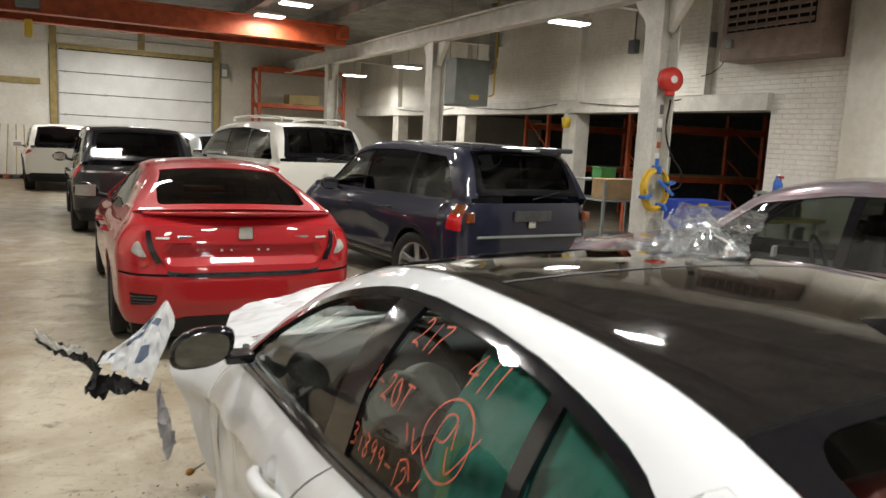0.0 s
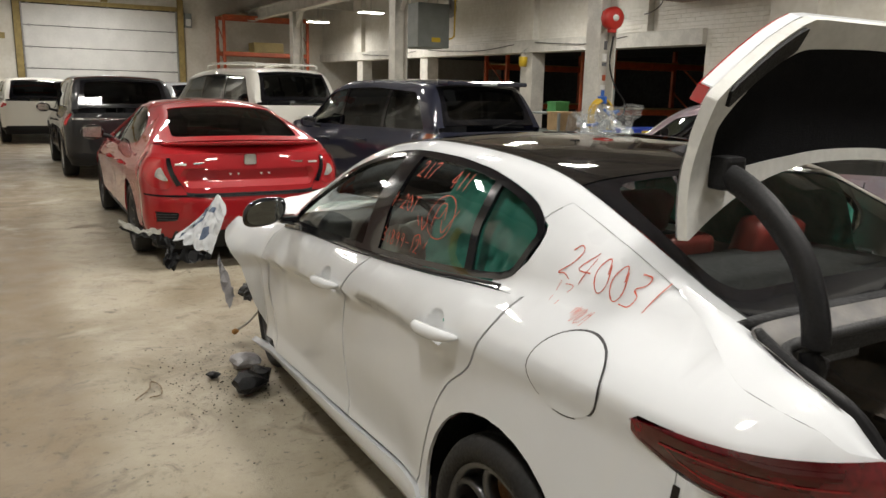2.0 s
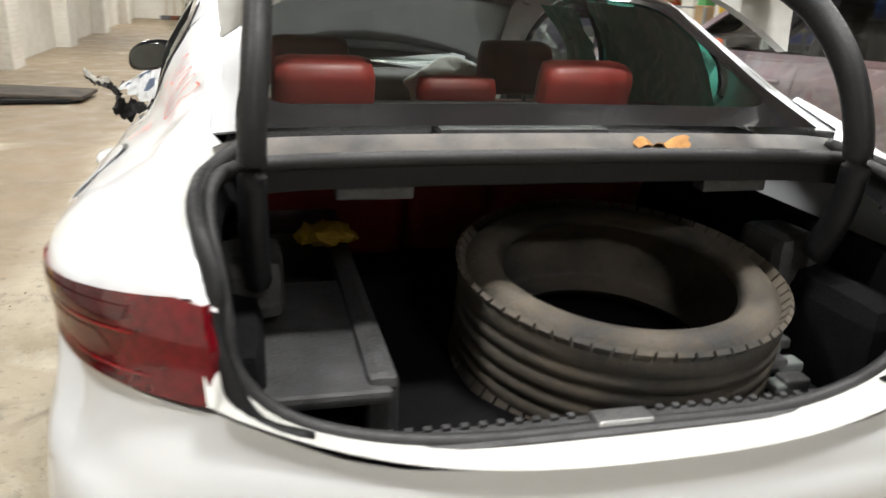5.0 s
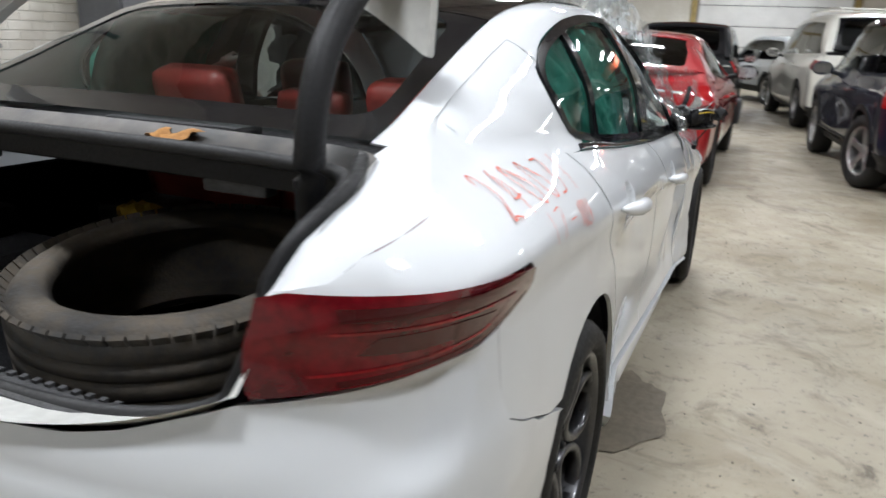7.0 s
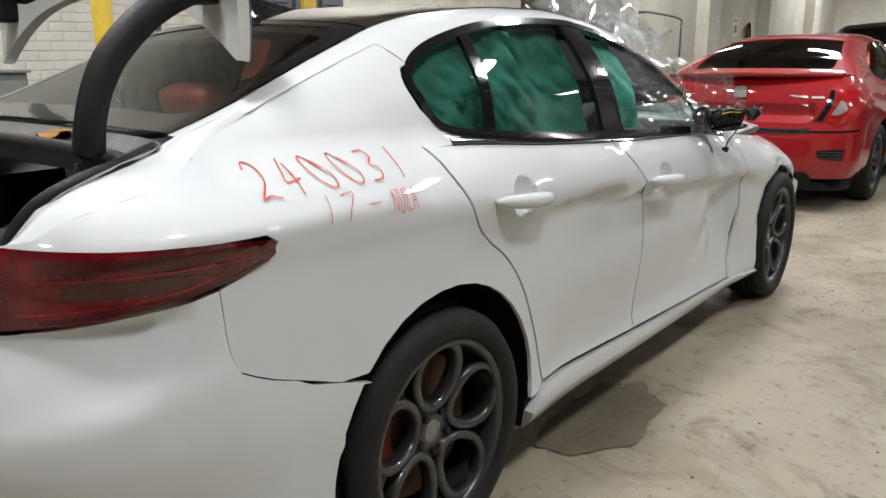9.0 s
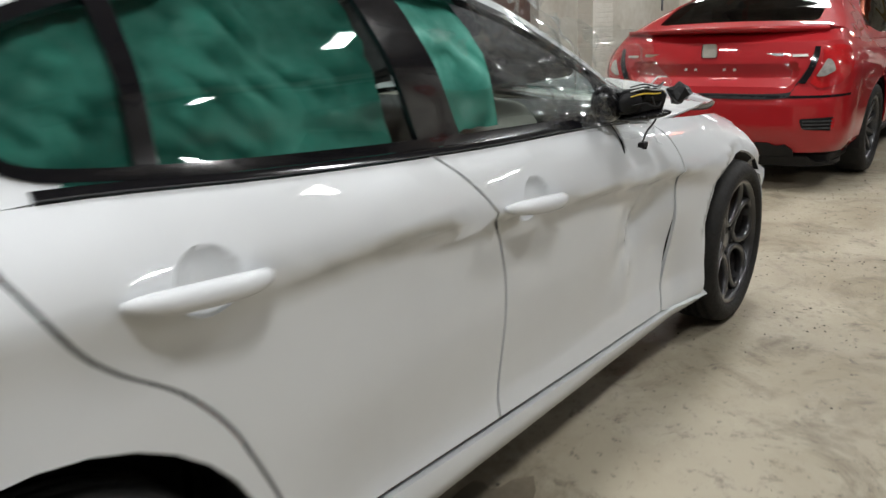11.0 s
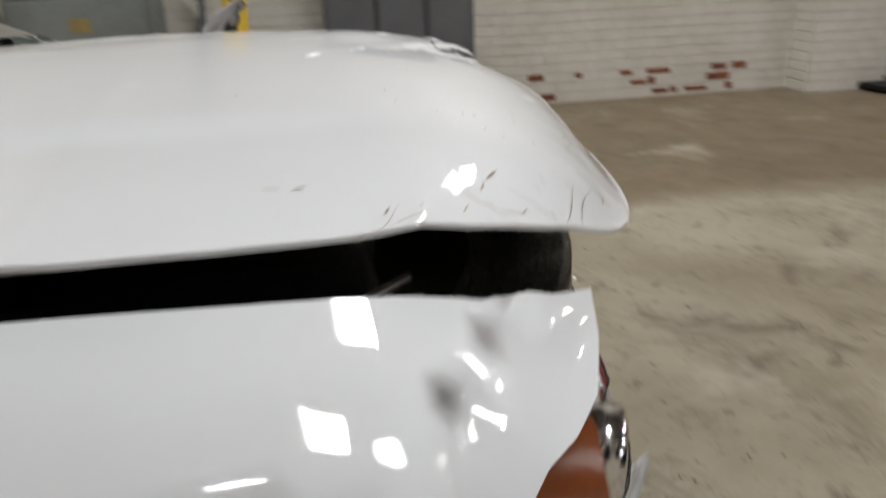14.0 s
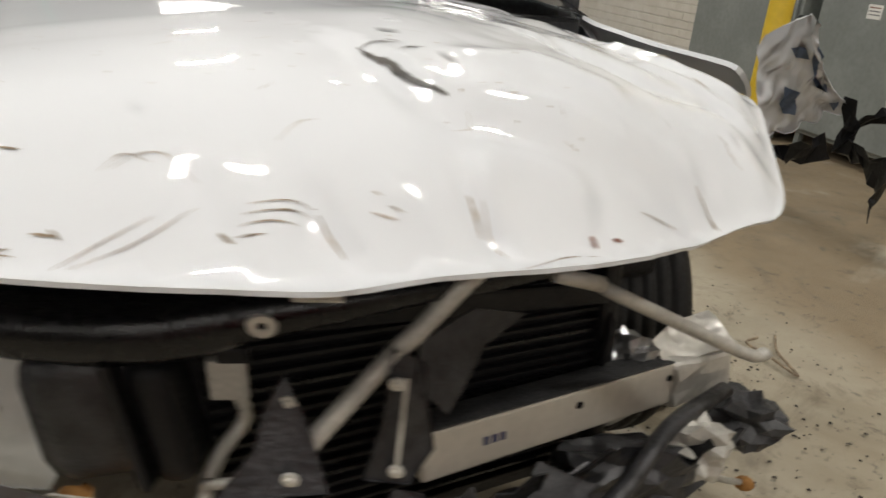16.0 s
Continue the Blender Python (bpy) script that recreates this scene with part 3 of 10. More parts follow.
def revolve_bm(profile, seg=48, bm=None):
    """A profile of (x, r) turned about the x axis."""
    bm = bm or bmesh.new()
    rings = [[bm.verts.new((x, r * math.cos(a), r * math.sin(a))) for a in (2 * math.pi * k / seg for k in range(seg))] for x, r in profile]
    for a, b in zip(rings, rings[1:]):
        for k in range(seg):
            bm.faces.new((a[k], b[k], b[(k + 1) % seg], a[(k + 1) % seg]))
    return bm


def wheel(parent, R, rim, w, style, m, name="wheel", seg=56, rim_mat=None, brake=True, tread=True):
    """A road wheel on the x axis, outside towards +x: tyre, rim, spokes, hub cap, brake disc."""
    root = new(name)
    root.empty_display_size = 0.1
    root.parent = parent
    rim_mat = rim_mat or M["rim_dark"]
    h = w / 2
    prof = [(h - 0.028, rim), (h - 0.004, rim + 0.012), (h, rim + 0.4 * (R - rim)), (h - 0.006, R - 0.022), (h - 0.03, R - 0.004)]
    groove = []
    if tread:
        for x in (0.55, 0.18, -0.18, -0.55):
            groove += [(x * h * 0.8 + 0.006, R), (x * h * 0.8 + 0.004, R - 0.008), (x * h * 0.8 - 0.004, R - 0.008), (x * h * 0.8 - 0.006, R)]
    prof += groove + [(-h + 0.03, R - 0.004), (-h + 0.006, R - 0.022), (-h, rim + 0.4 * (R - rim)), (-h + 0.004, rim + 0.012), (-h + 0.028, rim)]
    bm = revolve_bm(prof, seg)
    part("tyre", bm, M["tyre"], root, smooth=True)
    bm = revolve_bm([(h - 0.016, rim + 0.004), (h - 0.012, rim - 0.008), (h - 0.03, rim - 0.016), (-h + 0.02, rim - 0.03), (-h + 0.012, rim + 0.004)], seg)
    part("rim", bm, rim_mat, root, smooth=True)

    def dish(r):
        return h - 0.03 - 0.035 * np.clip(1 - r / rim, 0, 1) ** 1.2

    def face(U, V):
        r = np.hypot(U, V)
        return np.stack([dish(r), U, V], -1)

    if style == "five_ring":
        for k in range(5):
            a = 2 * math.pi * k / 5 + 0.3
            rc = rim * 0.63
            pts = []
            for b in np.linspace(0, 2 * math.pi, 26, endpoint=False):
                dr, dt = rim * 0.36 * math.cos(b), rim * (0.325 + 0.05 * math.cos(b)) * math.sin(b)
                pts.append(Vector((0, (rc + dr) * math.cos(a) - dt * math.sin(a), (rc + dr) * math.sin(a) + dt * math.cos(a))))
            bm = bmesh.new()
            rings = []
            for i in range(26):
                d = (pts[(i + 1) % 26] - pts[i - 1]).normalized()
                nn = Vector((0, -d.z, d.y))
                c0 = pts[i] + Vector((float(dish(np.array(pts[i].length))), 0, 0))
                rings.append([bm.verts.new(c0 + nn * u + Vector((v, 0, 0))) for u, v in ((-0.013, -0.004), (-0.008, 0.004), (0.008, 0.004), (0.013, -0.004), (0.015, -0.035), (-0.015, -0.035))])
            for i in range(26):
                for j in range(6):
                    bm.faces.new((rings[i][j], rings[i][(j + 1) % 6], rings[(i + 1) % 26][(j + 1) % 6], rings[(i + 1) % 26][j]))
            part("spoke", bm, rim_mat, root, "", True)
        bm = revolve_bm([(h - 0.062, rim * 0.12), (h - 0.060, rim * 0.29), (h - 0.09, rim * 0.31)], 30)
        part("hub_plate", bm, rim_mat, root, "", True)
        for k in range(5):
            b = 2 * math.pi * k / 5 + 0.3 + math.pi / 5
            bm = revolve_bm([(h - 0.052, 0.001), (h - 0.052, 0.010), (h - 0.062, 0.012)], 8)
            bmesh.ops.translate(bm, vec=(0, rim * 0.22 * math.cos(b), rim * 0.22 * math.sin(b)), verts=bm.verts)
            part("wheel_bolt", bm, M["black_plastic"], root)
    else:
        n, wid = style
        for k in range(n):
            a = 2 * math.pi * k / n + 0.3
            q = Matrix.Rotation(a, 4, "X")
            bm = bmesh.new()
            for s in (1,):
                pts = [(rim * 0.12, wid * 0.9), (rim * 0.55, wid * 0.62), (rim * 0.97, wid)]
                ring = []
                for r, ww in pts:
                    x = float(dish(np.array(r)))
                    ring.append([bm.verts.new(q @ Vector((x - d, r, t))) for d, t in ((0, ww * 0.35), (0.006, ww * 0.5), (0.035, ww * 0.45), (0.035, -ww * 0.45), (0.006, -ww * 0.5), (0, -ww * 0.35))])
                for a1, b1 in zip(ring, ring[1:]):
                    for j in range(6):
                        bm.faces.new((a1[j], a1[(j + 1) % 6], b1[(j + 1) % 6], b1[j]))
                bm.faces.new(ring[0])
                bm.faces.new(ring[-1][::-1])
            part("spoke", bm, rim_mat, root, smooth=False)
    x0 = float(dish(np.array(0.0)))
    bm = revolve_bm([(x0 + 0.004, 0.001), (x0 + 0.006, rim * 0.11), (x0 + 0.001, rim * 0.13), (x0 - 0.03, rim * 0.15)], 24)
    part("hub_cap", bm, M["steel"] if style == "five_ring" else rim_mat, root, "round metal centre cap" if style == "five_ring" else "", smooth=True)
    if brake:
        bm = revolve_bm([(-0.005, 0.05), (-0.005, rim * 0.78), (-0.03, rim * 0.78), (-0.03, 0.05)], 40)
        part("brake_disc", bm, M["brake"], root, "rusty brake disc")
        bm = box_bm((-0.05, -rim * 0.80, -0.07), (0.015, -rim * 0.46, 0.09), 0.012)
        part("caliper", bm, M["caliper"], root, "dirty red brake caliper")
    bm = revolve_bm([(-h + 0.03, 0.02), (-h + 0.03, rim * 0.97)], 40)
    part("inner_barrel", bm, M["black_plastic"], root)
    root.matrix_local = m
    return root


# ---- the hall ----
XL, XR, YB, YF = -4.1, 8.0, -9.0, 25.06
SILL_X = 5.33


def slab(name, a, b, material, bevel=0.0, label="", kind="structure", cat=""):
    ob = part(name, box_bm(a, b, bevel), material, None, label)
    return tagged(ob, kind=kind, category=cat)


def build_hall():
    V, F = [], []
    nx, ny = 60, 130
    for j in range(ny + 1):
        for i in range(nx + 1):
            x, y = XL - 0.2 + (XR + 8.4 - XL) * i / nx, YB - 0.2 + (YF - YB + 0.6) * j / ny
            V.append((x, y, 0.006 * noise.noise((x * 0.4, y * 0.4, 0)) - 0.006))
    F = [(j * (nx + 1) + i, j * (nx + 1) + i + 1, (j + 1) * (nx + 1) + i + 1, (j + 1) * (nx + 1) + i) for j in range(ny) for i in range(nx)]
    tagged(mesh_ob("floor", V, F, M["floor"], smooth=True), "stained old concrete floor with oil marks", "floor", kind="structure")
    slab("ceiling", (XL - 0.2, YB, CEIL), (XR + 8, YF + 0.2, CEIL + 0.15), M["ceiling"])
    slab("wall_north", (XL - 0.2, YF, -0.05), (-1.72, YF + 0.25, CEIL), M["brick"])
    slab("wall_north_mid", (3.2, YF, -0.05), (XR + 8, YF + 0.25, CEIL), M["wall"])
    slab("wall_north_head", (-1.72, YF, 3.95), (3.2, YF + 0.25, CEIL), M["brick"])
    slab("wall_south", (XL - 0.2, YB - 0.25, -0.05), (XR + 8, YB, CEIL), M["wall"])
    slab("wall_west", (XL - 0.25, YB, -0.05), (XL, 7.8, CEIL), M["brick"])
    slab("wall_west_far", (XL - 0.25, 9.2, -0.05), (XL, YF, CEIL), M["wall"])
    slab("wall_west_head", (XL - 0.25, 7.8, 2.95), (XL, 9.2, CEIL), M["wall"])
    slab("wall_west_recess", (XL - 0.24, 7.7, -0.05), (XL - 0.14, 9.3, 3.05), M["brown_door"])
    # east wall: brick over a lintel, dark store room behind the openings
    slab("wall_east_upper", (XR, 7.45, 2.68), (XR + 0.3, YF, CEIL), M["brick"])
    slab("wall_east_pier", (XR - 0.02, 6.1, -0.05), (XR + 0.32, 7.45, CEIL), M["brick"])
    slab("wall_east_near", (XR + 0.12, YB, -0.05), (XR + 0.4, 6.1, CEIL), M["wall"])
    slab("wall_east_column", (XR - 0.25, 5.35, -0.05), (XR + 0.12, 6.1, CEIL), M["wall"])
    # store back wall and ceiling are coloured almost black to look unlit
    slab("wall_store_back", (XR + 7.7, YB, -0.05), (XR + 7.9, YF, CEIL), M["store_darkness"])
    slab("lintel", (XR - 0.12, 7.45, 2.42), (XR + 0.3, YF, 2.68), M["beam"], 0.01)
    slab("ceiling_store", (XR + 0.31, 7.0, 2.72), (XR + 7.6, YF - 0.05, 2.85), M["store_darkness"])
    for y in (12.4, 17.2, 21.6):
        slab("pier", (XR - 0.06, y - 0.22, 0), (XR + 0.28, y + 0.22, 2.42), M["beam"], 0.015, "white painted pier under the lintel", "", "pier")
    for y in (9.0, 12.4, 17.2, 21.6):
        slab("wall_pilaster", (XR - 0.14, y - 0.3, 2.68), (XR, y + 0.3, CEIL), M["brick"])
    for y in (6.9, 10.6, 14.4, 18.2, 22.0):
        slab("wall_west_pilaster", (XL, y - 0.32, -0.02), (XL + 0.26, y + 0.32, CEIL), M["brick"])
    slab("wall_north_ledge", (XL, YF - 0.07, 2.75), (-1.95, YF, 2.92), M["old_wood"], 0.01)
    # sectional door with its timber frame
    door = thing("garage_door", "white sectional garage door, closed, with yellowed timber frame", "garage door")
    for k in range(6):
        z = 0.02 + k * 0.635
        bm = box_bm((-1.5, YF + 0.06, z), (2.98, YF + 0.12, z + 0.615), 0.012)
        p = part("door_panel", bm, M["door_white"], door)
        for hx in (-1.3, -0.2, 0.9, 2.0, 2.8):
            part("hinge", box_bm((hx - 0.03, YF + 0.035, z + 0.585), (hx + 0.03, YF + 0.062, z + 0.66), 0.004), M["steel"], p)
    for x in (-1.70, 2.99):
        part("door_jamb", box_bm((x, YF - 0.06, 0), (x + 0.19, YF + 0.1, 4.6), 0.01), M["old_wood"], door, "yellowed timber post")
        part("door_track", box_bm((x + (0.2 if x < 0 else -0.05), YF - 0.02, 0.1), (x + (0.24 if x < 0 else -0.01), YF + 0.05, 3.9), 0.004), M["steel"], door)
    part("door_header", box_bm((-1.5, YF - 0.05, 3.84), (2.98, YF + 0.08, 3.97), 0.01), M["old_wood"], door)
    part("spring_plate", box_bm((0.72, YF - 0.06, 3.98), (0.92, YF, 4.5), 0.01), M["old_wood"], door)
    part("torsion_bar", tube_bm([(-1.5, YF - 0.1, 4.25), (3.0, YF - 0.1, 4.25)], 0.02), M["steel"], door)
    bx = thing("door_operator", "small grey control box with green light beside the garage door", "control box")
    part("case", box_bm((3.2, YF - 0.15, 3.35), (3.42, YF, 3.8), 0.015), M["panel_grey"], bx)
    part("cover", box_bm((3.23, YF - 0.17, 3.4), (3.39, YF - 0.15, 3.62), 0.006), M["white_label"], bx)

    # columns with a long beam
    cols = [6.95, 13.45, 20.1]
    beam = thing("roof_beam", "long white painted steel beam carried on columns", "beam")
    bm = box_bm((SILL_X - 0.11, 2.0, 3.98), (SILL_X + 0.11, YF, 4.02), 0.006)
    part("flange", bm, M["beam"], beam)
    part("flange", box_bm((SILL_X - 0.11, 2.0, 3.66), (SILL_X + 0.11, YF, 3.70), 0.006), M["beam"], beam)
    part("web", box_bm((SILL_X - 0.02, 2.0, 3.70), (SILL_X + 0.02, YF, 3.98)), M["beam"], beam)
    for y in cols:
        c = thing("column", "white painted steel column, chipped and scuffed", "column", "columns in a row")
        for dx, dy in ((-0.15, 0), (0.13, 0)):
            part("flange", box_bm((SILL_X + dx, y - 0.15, 0), (SILL_X + dx + 0.022, y + 0.15, 3.64), 0.004), M["beam"], c)
        part("web", box_bm((SILL_X - 0.13, y - 0.012, 0), (SILL_X + 0.13, y + 0.012, 3.64)), M["beam"], c)
        part("cap_plate", box_bm((SILL_X - 0.19, y - 0.2, 3.64), (SILL_X + 0.19, y + 0.2, 3.66)), M["beam"], c)
        for s in (-1, 1):
            bm = bmesh.new()
            v = [bm.verts.new((SILL_X + a, y + s * b, z)) for a in (-0.05, 0.05) for b, z in ((0.15, 3.2), (0.15, 3.64), (0.5, 3.64), (0.45, 3.55))]
            for q in ((0, 1, 2, 3), (7, 6, 5, 4), (0, 4, 5, 1), (1, 5, 6, 2), (2, 6, 7, 3), (3, 7, 4, 0)):
                bm.faces.new([v[i] for i in q])
            part("bracket", bm, M["beam"], c)
    for k, y in enumerate((4.0, 9.5, 15.5, 22.3)):
        t = thing("cross_beam", "white painted steel cross beam below the ceiling", "beam", "cross beams")
        part("flange", box_bm((SILL_X + 0.2, y - 0.09, 4.0), (XR + 0.1, y + 0.09, 4.03)), M["beam"], t)
        part("flange", box_bm((SILL_X + 0.2, y - 0.09, 4.28), (XR + 0.1, y + 0.09, 4.31)), M["beam"], t)
        part("web", box_bm((SILL_X + 0.2, y - 0.012, 4.03), (XR + 0.1, y + 0.012, 4.28)), M["beam"], t)
    for x in (-4.4, -2.0, 0.3, 2.6, 4.6):
        t = thing("ceiling_joist", "grey ceiling joist running along the hall", "joist", "ceiling joists")
        part("web", box_bm((x - 0.05, YB, CEIL - 0.26), (x + 0.05, YF, CEIL), 0.01), M["ceiling"], t)
        part("flange", box_bm((x - 0.1, YB, CEIL - 0.29), (x + 0.1, YF, CEIL - 0.26), 0.005), M["ceiling"], t)
    # overhead crane
    crane = thing("overhead_crane", "orange double girder overhead crane across the hall", "crane")
    for y in (17.6, 19.3):
        part("girder", box_bm((XL + 0.3, y - 0.16, 4.32), (SILL_X - 0.5, y + 0.16, 4.36)), M["orange"], crane)
        part("girder_web", box_bm((XL + 0.3, y - 0.04, 3.92), (SILL_X - 0.5, y + 0.04, 4.32)), M["orange"], crane)
        part("girder_flange", box_bm((XL + 0.3, y - 0.16, 3.88), (SILL_X - 0.5, y + 0.16, 3.92)), M["orange"], crane)
    for x in (XL + 0.35, SILL_X - 0.75):
        part("end_truck", box_bm((x, 17.2, 4.0), (x + 0.22, 19.7, 4.3), 0.02), M["orange"], crane)
    part("hoist", box_bm((-2.2, 17.35, 3.95), (-1.75, 17.9, 4.45), 0.05), M["panel_grey"], crane)
    part("hook_block", box_bm((-2.05, 17.5, 3.4), (-1.9, 17.7, 3.75), 0.03), M["yellow"], crane)
    # lamps, among them those added by the garage door
    for i, (x, y) in enumerate(LAMPS):
        low = x > SILL_X
        z = (3.74 if y < 12.5 else 3.5) if low else 4.3
        t = thing("ceiling_light", "white rectangular LED ceiling lamp, lit, some added as fill", "ceiling light", "ceiling lamps", Matrix.Translation((x, y, z)))
        part("housing", box_bm((-0.33, -0.17, 0.02), (0.33, 0.17, 0.09), 0.012), M["beam"], t)
        part("diffuser", box_bm((-0.31, -0.15, 0.0), (0.31, 0.15, 0.02), 0.004), M["lamp"], t, "lit diffuser")
        part("hanger", tube_bm([(0, 0, 0.09), (0, 0, CEIL - z)], 0.008), M["steel"], t)
        d = bpy.data.lights.new("ceiling_lamp", "AREA")
        d.shape, d.size, d.size_y, d.energy, d.color = "RECTANGLE", 0.6, 0.28, 74.0, (1.0, 0.97, 0.92)
        d.spread = radians(170)
        o = new("ceiling_lamp_light", d)
        o.matrix_world = Matrix.Translation((x, y, z - 0.03))


build_hall()


# ---- the wrecked white saloon: its skin ----
def tab(f, ys):
    return [(y, f(y)) for y in ys]


YS = [-1.05, -0.8, -0.6, -0.45, -0.3, -0.15, 0.0, 0.15, 0.3, 0.5, 0.7, 0.9, 1.1, 1.3, 1.5, 1.7, 1.9, 2.05, 2.2, 2.35, 2.5, 2.7, 2.9, 3.1, 3.3, 3.45]
G_BELT_Z = [(-1.05, 1.045), (-0.8, 1.066), (-0.6, 1.086), (-0.2, 1.096), (0.2, 1.080), (0.55, 1.048), (1.1, 1.008), (1.8, 0.97), (2.06, 0.94), (2.4, 0.905), (2.6, 0.884), (2.8, 0.864), (3.0, 0.838), (3.2, 0.79), (3.45, 0.72)]
G_BELT_X = [(-1.05, 0.66), (-0.6, 0.715), (-0.3, 0.752), (0.0, 0.79), (0.3, 0.82), (0.6, 0.84), (1.1, 0.85), (1.8, 0.845), (2.1, 0.83), (2.6, 0.785), (2.8, 0.75), (3.0, 0.718), (3.2, 0.672), (3.45, 0.60)]
G_RAIL_X = [(-1.05, 0.55), (-0.5, 0.645), (-0.2, 0.632), (0.0, 0.63), (0.2, 0.637), (0.5, 0.648), (0.85, 0.65), (1.3, 0.645), (1.7, 0.662), (2.0, 0.71), (2.2, 0.75), (2.35, 0.765), (2.6, 0.74), (3.0, 0.66), (3.45, 0.54)]
G_RAIL_Z = [(-1.05, 1.07), (-0.6, 1.115), (-0.5, 1.140), (-0.35, 1.182), (-0.2, 1.235), (0.0, 1.305), (0.2, 1.367), (0.45, 1.403), (0.85, 1.417), (1.2, 1.388), (1.5, 1.32), (1.8, 1.195), (2.05, 1.05), (2.2, 0.965), (2.4, 0.92), (2.6, 0.898), (3.0, 0.853), (3.45, 0.735)]
G_MID_Z = [(-1.05, 1.08), (-0.6, 1.125), (-0.5, 1.150), (-0.35, 1.205), (-0.2, 1.270), (0.0, 1.36), (0.2, 1.425), (0.5, 1.457), (0.85, 1.465), (1.2, 1.445), (1.6, 1.355), (1.9, 1.235), (2.2, 1.08), (2.38, 0.985), (2.6, 0.97), (3.0, 0.935), (3.45, 0.83)]
crease_z = lambda y: 0.951 - 0.0905 * y
bx, bz = (lambda y: float(curve(G_BELT_X, y))), (lambda y: float(curve(G_BELT_Z, y)))
rx_, rz_ = (lambda y: float(curve(G_RAIL_X, y))), (lambda y: float(curve(G_RAIL_Z, y)))
mz_ = lambda y: float(curve(G_MID_Z, y))
G_FLARE = [(-1.05, 0.90), (-0.35, 0.925), (0.0, 0.932), (0.4, 0.905), (0.8, 0.89), (1.4, 0.885), (2.0, 0.885), (2.45, 0.905), (2.82, 0.925), (3.1, 0.91), (3.45, 0.86)]
G_CREASE = [(-1.05, 0.87), (-0.3, 0.905), (0.0, 0.918), (0.4, 0.925), (1.2, 0.927), (2.0, 0.925), (2.6, 0.918), (2.9, 0.905), (3.2, 0.88), (3.45, 0.83)]
fl, cr = (lambda y: float(curve(G_FLARE, y))), (lambda y: float(curve(G_CREASE, y)))
low = lambda y: min(max((abs(y - 1.42) - 0.80) / 0.24, 0), 1)
G_ROWS = [
    (tab(lambda y: 0.80, YS), tab(lambda y: 0.15, YS)),
    (tab(lambda y: 0.882 + 0.03 * low(y), YS), tab(lambda y: 0.235, YS)),
    (tab(lambda y: 0.866 + 0.05 * low(y), YS), tab(lambda y: 0.36, YS)),
    (tab(fl, YS), tab(lambda y: 0.58, YS)),
    (tab(lambda y: 0.25 * fl(y) + 0.75 * cr(y) - 0.024 + 0.012 * low(y), YS), tab(lambda y: crease_z(y) - 0.034 - 0.06 * low(y), YS)),
    (tab(cr, YS), tab(lambda y: min(crease_z(y), bz(y) - 0.05), YS)),
    (tab(lambda y: 0.42 * cr(y) + 0.58 * bx(y) + 0.012, YS), tab(lambda y: 0.35 * min(crease_z(y), bz(y) - 0.05) + 0.65 * bz(y), YS)),
    (tab(bx, YS), tab(bz, YS)),
    (tab(lambda y: 0.5 * (bx(y) + rx_(y)) + 0.12 * (rz_(y) - bz(y)), YS), tab(lambda y: 0.5 * (bz(y) + rz_(y)), YS)),
    (tab(rx_, YS), tab(rz_, YS)),
    (tab(lambda y: 0.72 * rx_(y), YS), tab(lambda y: rz_(y) + 0.66 * (mz_(y) - rz_(y)), YS)),
    (tab(lambda y: 0.0, YS), tab(mz_, YS)),
]
G_REAR = {"y0": -0.35, "n": 3.6, "railk": 9, "beltk": 7, "y": [(0.10, -0.85), (0.2, -0.92), (0.32, -0.975), (0.45, -1.01), (0.6, -1.03), (0.72, -1.025), (0.82, -0.985), (0.95, -0.955), (1.1, -0.91)]}
G_FRONT = {"y0": 2.9, "n": 2.6, "y": [(0.1, 3.45), (0.6, 3.5), (1.0, 3.4)]}
G = Shell(G_ROWS, G_REAR, G_FRONT)


def g_skin(sign):
    """Flank and tail as one surface: s is y along the flank, and below y0 it runs on round the tail to the other side."""
    side, wrap = G.side(1), G.wrap("rear")
    y0 = G_REAR["y0"]

    def fn(S, Z):
        S, Z = np.asarray(S, float), np.asarray(Z, float)
        out = np.zeros((len(S), 3))
        a = S >= y0
        if a.any():
            out[a] = side(S[a], Z[a])
        if (~a).any():
            out[~a] = wrap((y0 - S[~a]) / 1.3, Z[~a])
        out[:, 0] *= sign
        return out
    if sign < 0:
        FLIPPED.add(fn)
    return fn


def s_of_y(y, z):
    L = float(curve(G_REAR["y"], z)) - G_REAR["y0"]
    f = min(max((y - G_REAR["y0"]) / L, 0), 1) ** (G_REAR["n"] / 2)
    return G_REAR["y0"] - 1.3 * math.asin(f) / (math.pi / 2)


def s_of_x(x, z):
    return G_REAR["y0"] - 1.3 * G.wrap_u("rear", x, z)


def sp(pts):
    """Outline points given as ('y', y, z) or ('x', x, z) in the skin's own coordinates."""
    return [(p[1] if p[1] >= G_REAR["y0"] else s_of_y(p[1], p[2]), p[2]) if p[0] == "y" else (s_of_x(p[1], p[2]), p[2]) for p in pts]


def arc2(pts, n=5):
    return [tuple(p) for p in smooth_pts([(a, b, 0) for a, b in pts], n)]


def xy(pts):
    return [(p[0], p[1]) for p in pts]


DLO_TOP = [(0.085, 1.225), (0.095, 1.255), (0.135, 1.293), (0.21, 1.327), (0.31, 1.355), (0.45, 1.382), (0.64, 1.399), (0.87, 1.402), (1.02, 1.393), (1.2, 1.362), (1.43, 1.298), (1.65, 1.205), (1.85, 1.095), (2.03, 0.965)]
DLO_BOT = [(2.03, 0.962), (1.78, 0.975), (1.1, 1.012), (0.55, 1.052), (0.25, 1.083), (0.145, 1.11), (0.105, 1.165)]
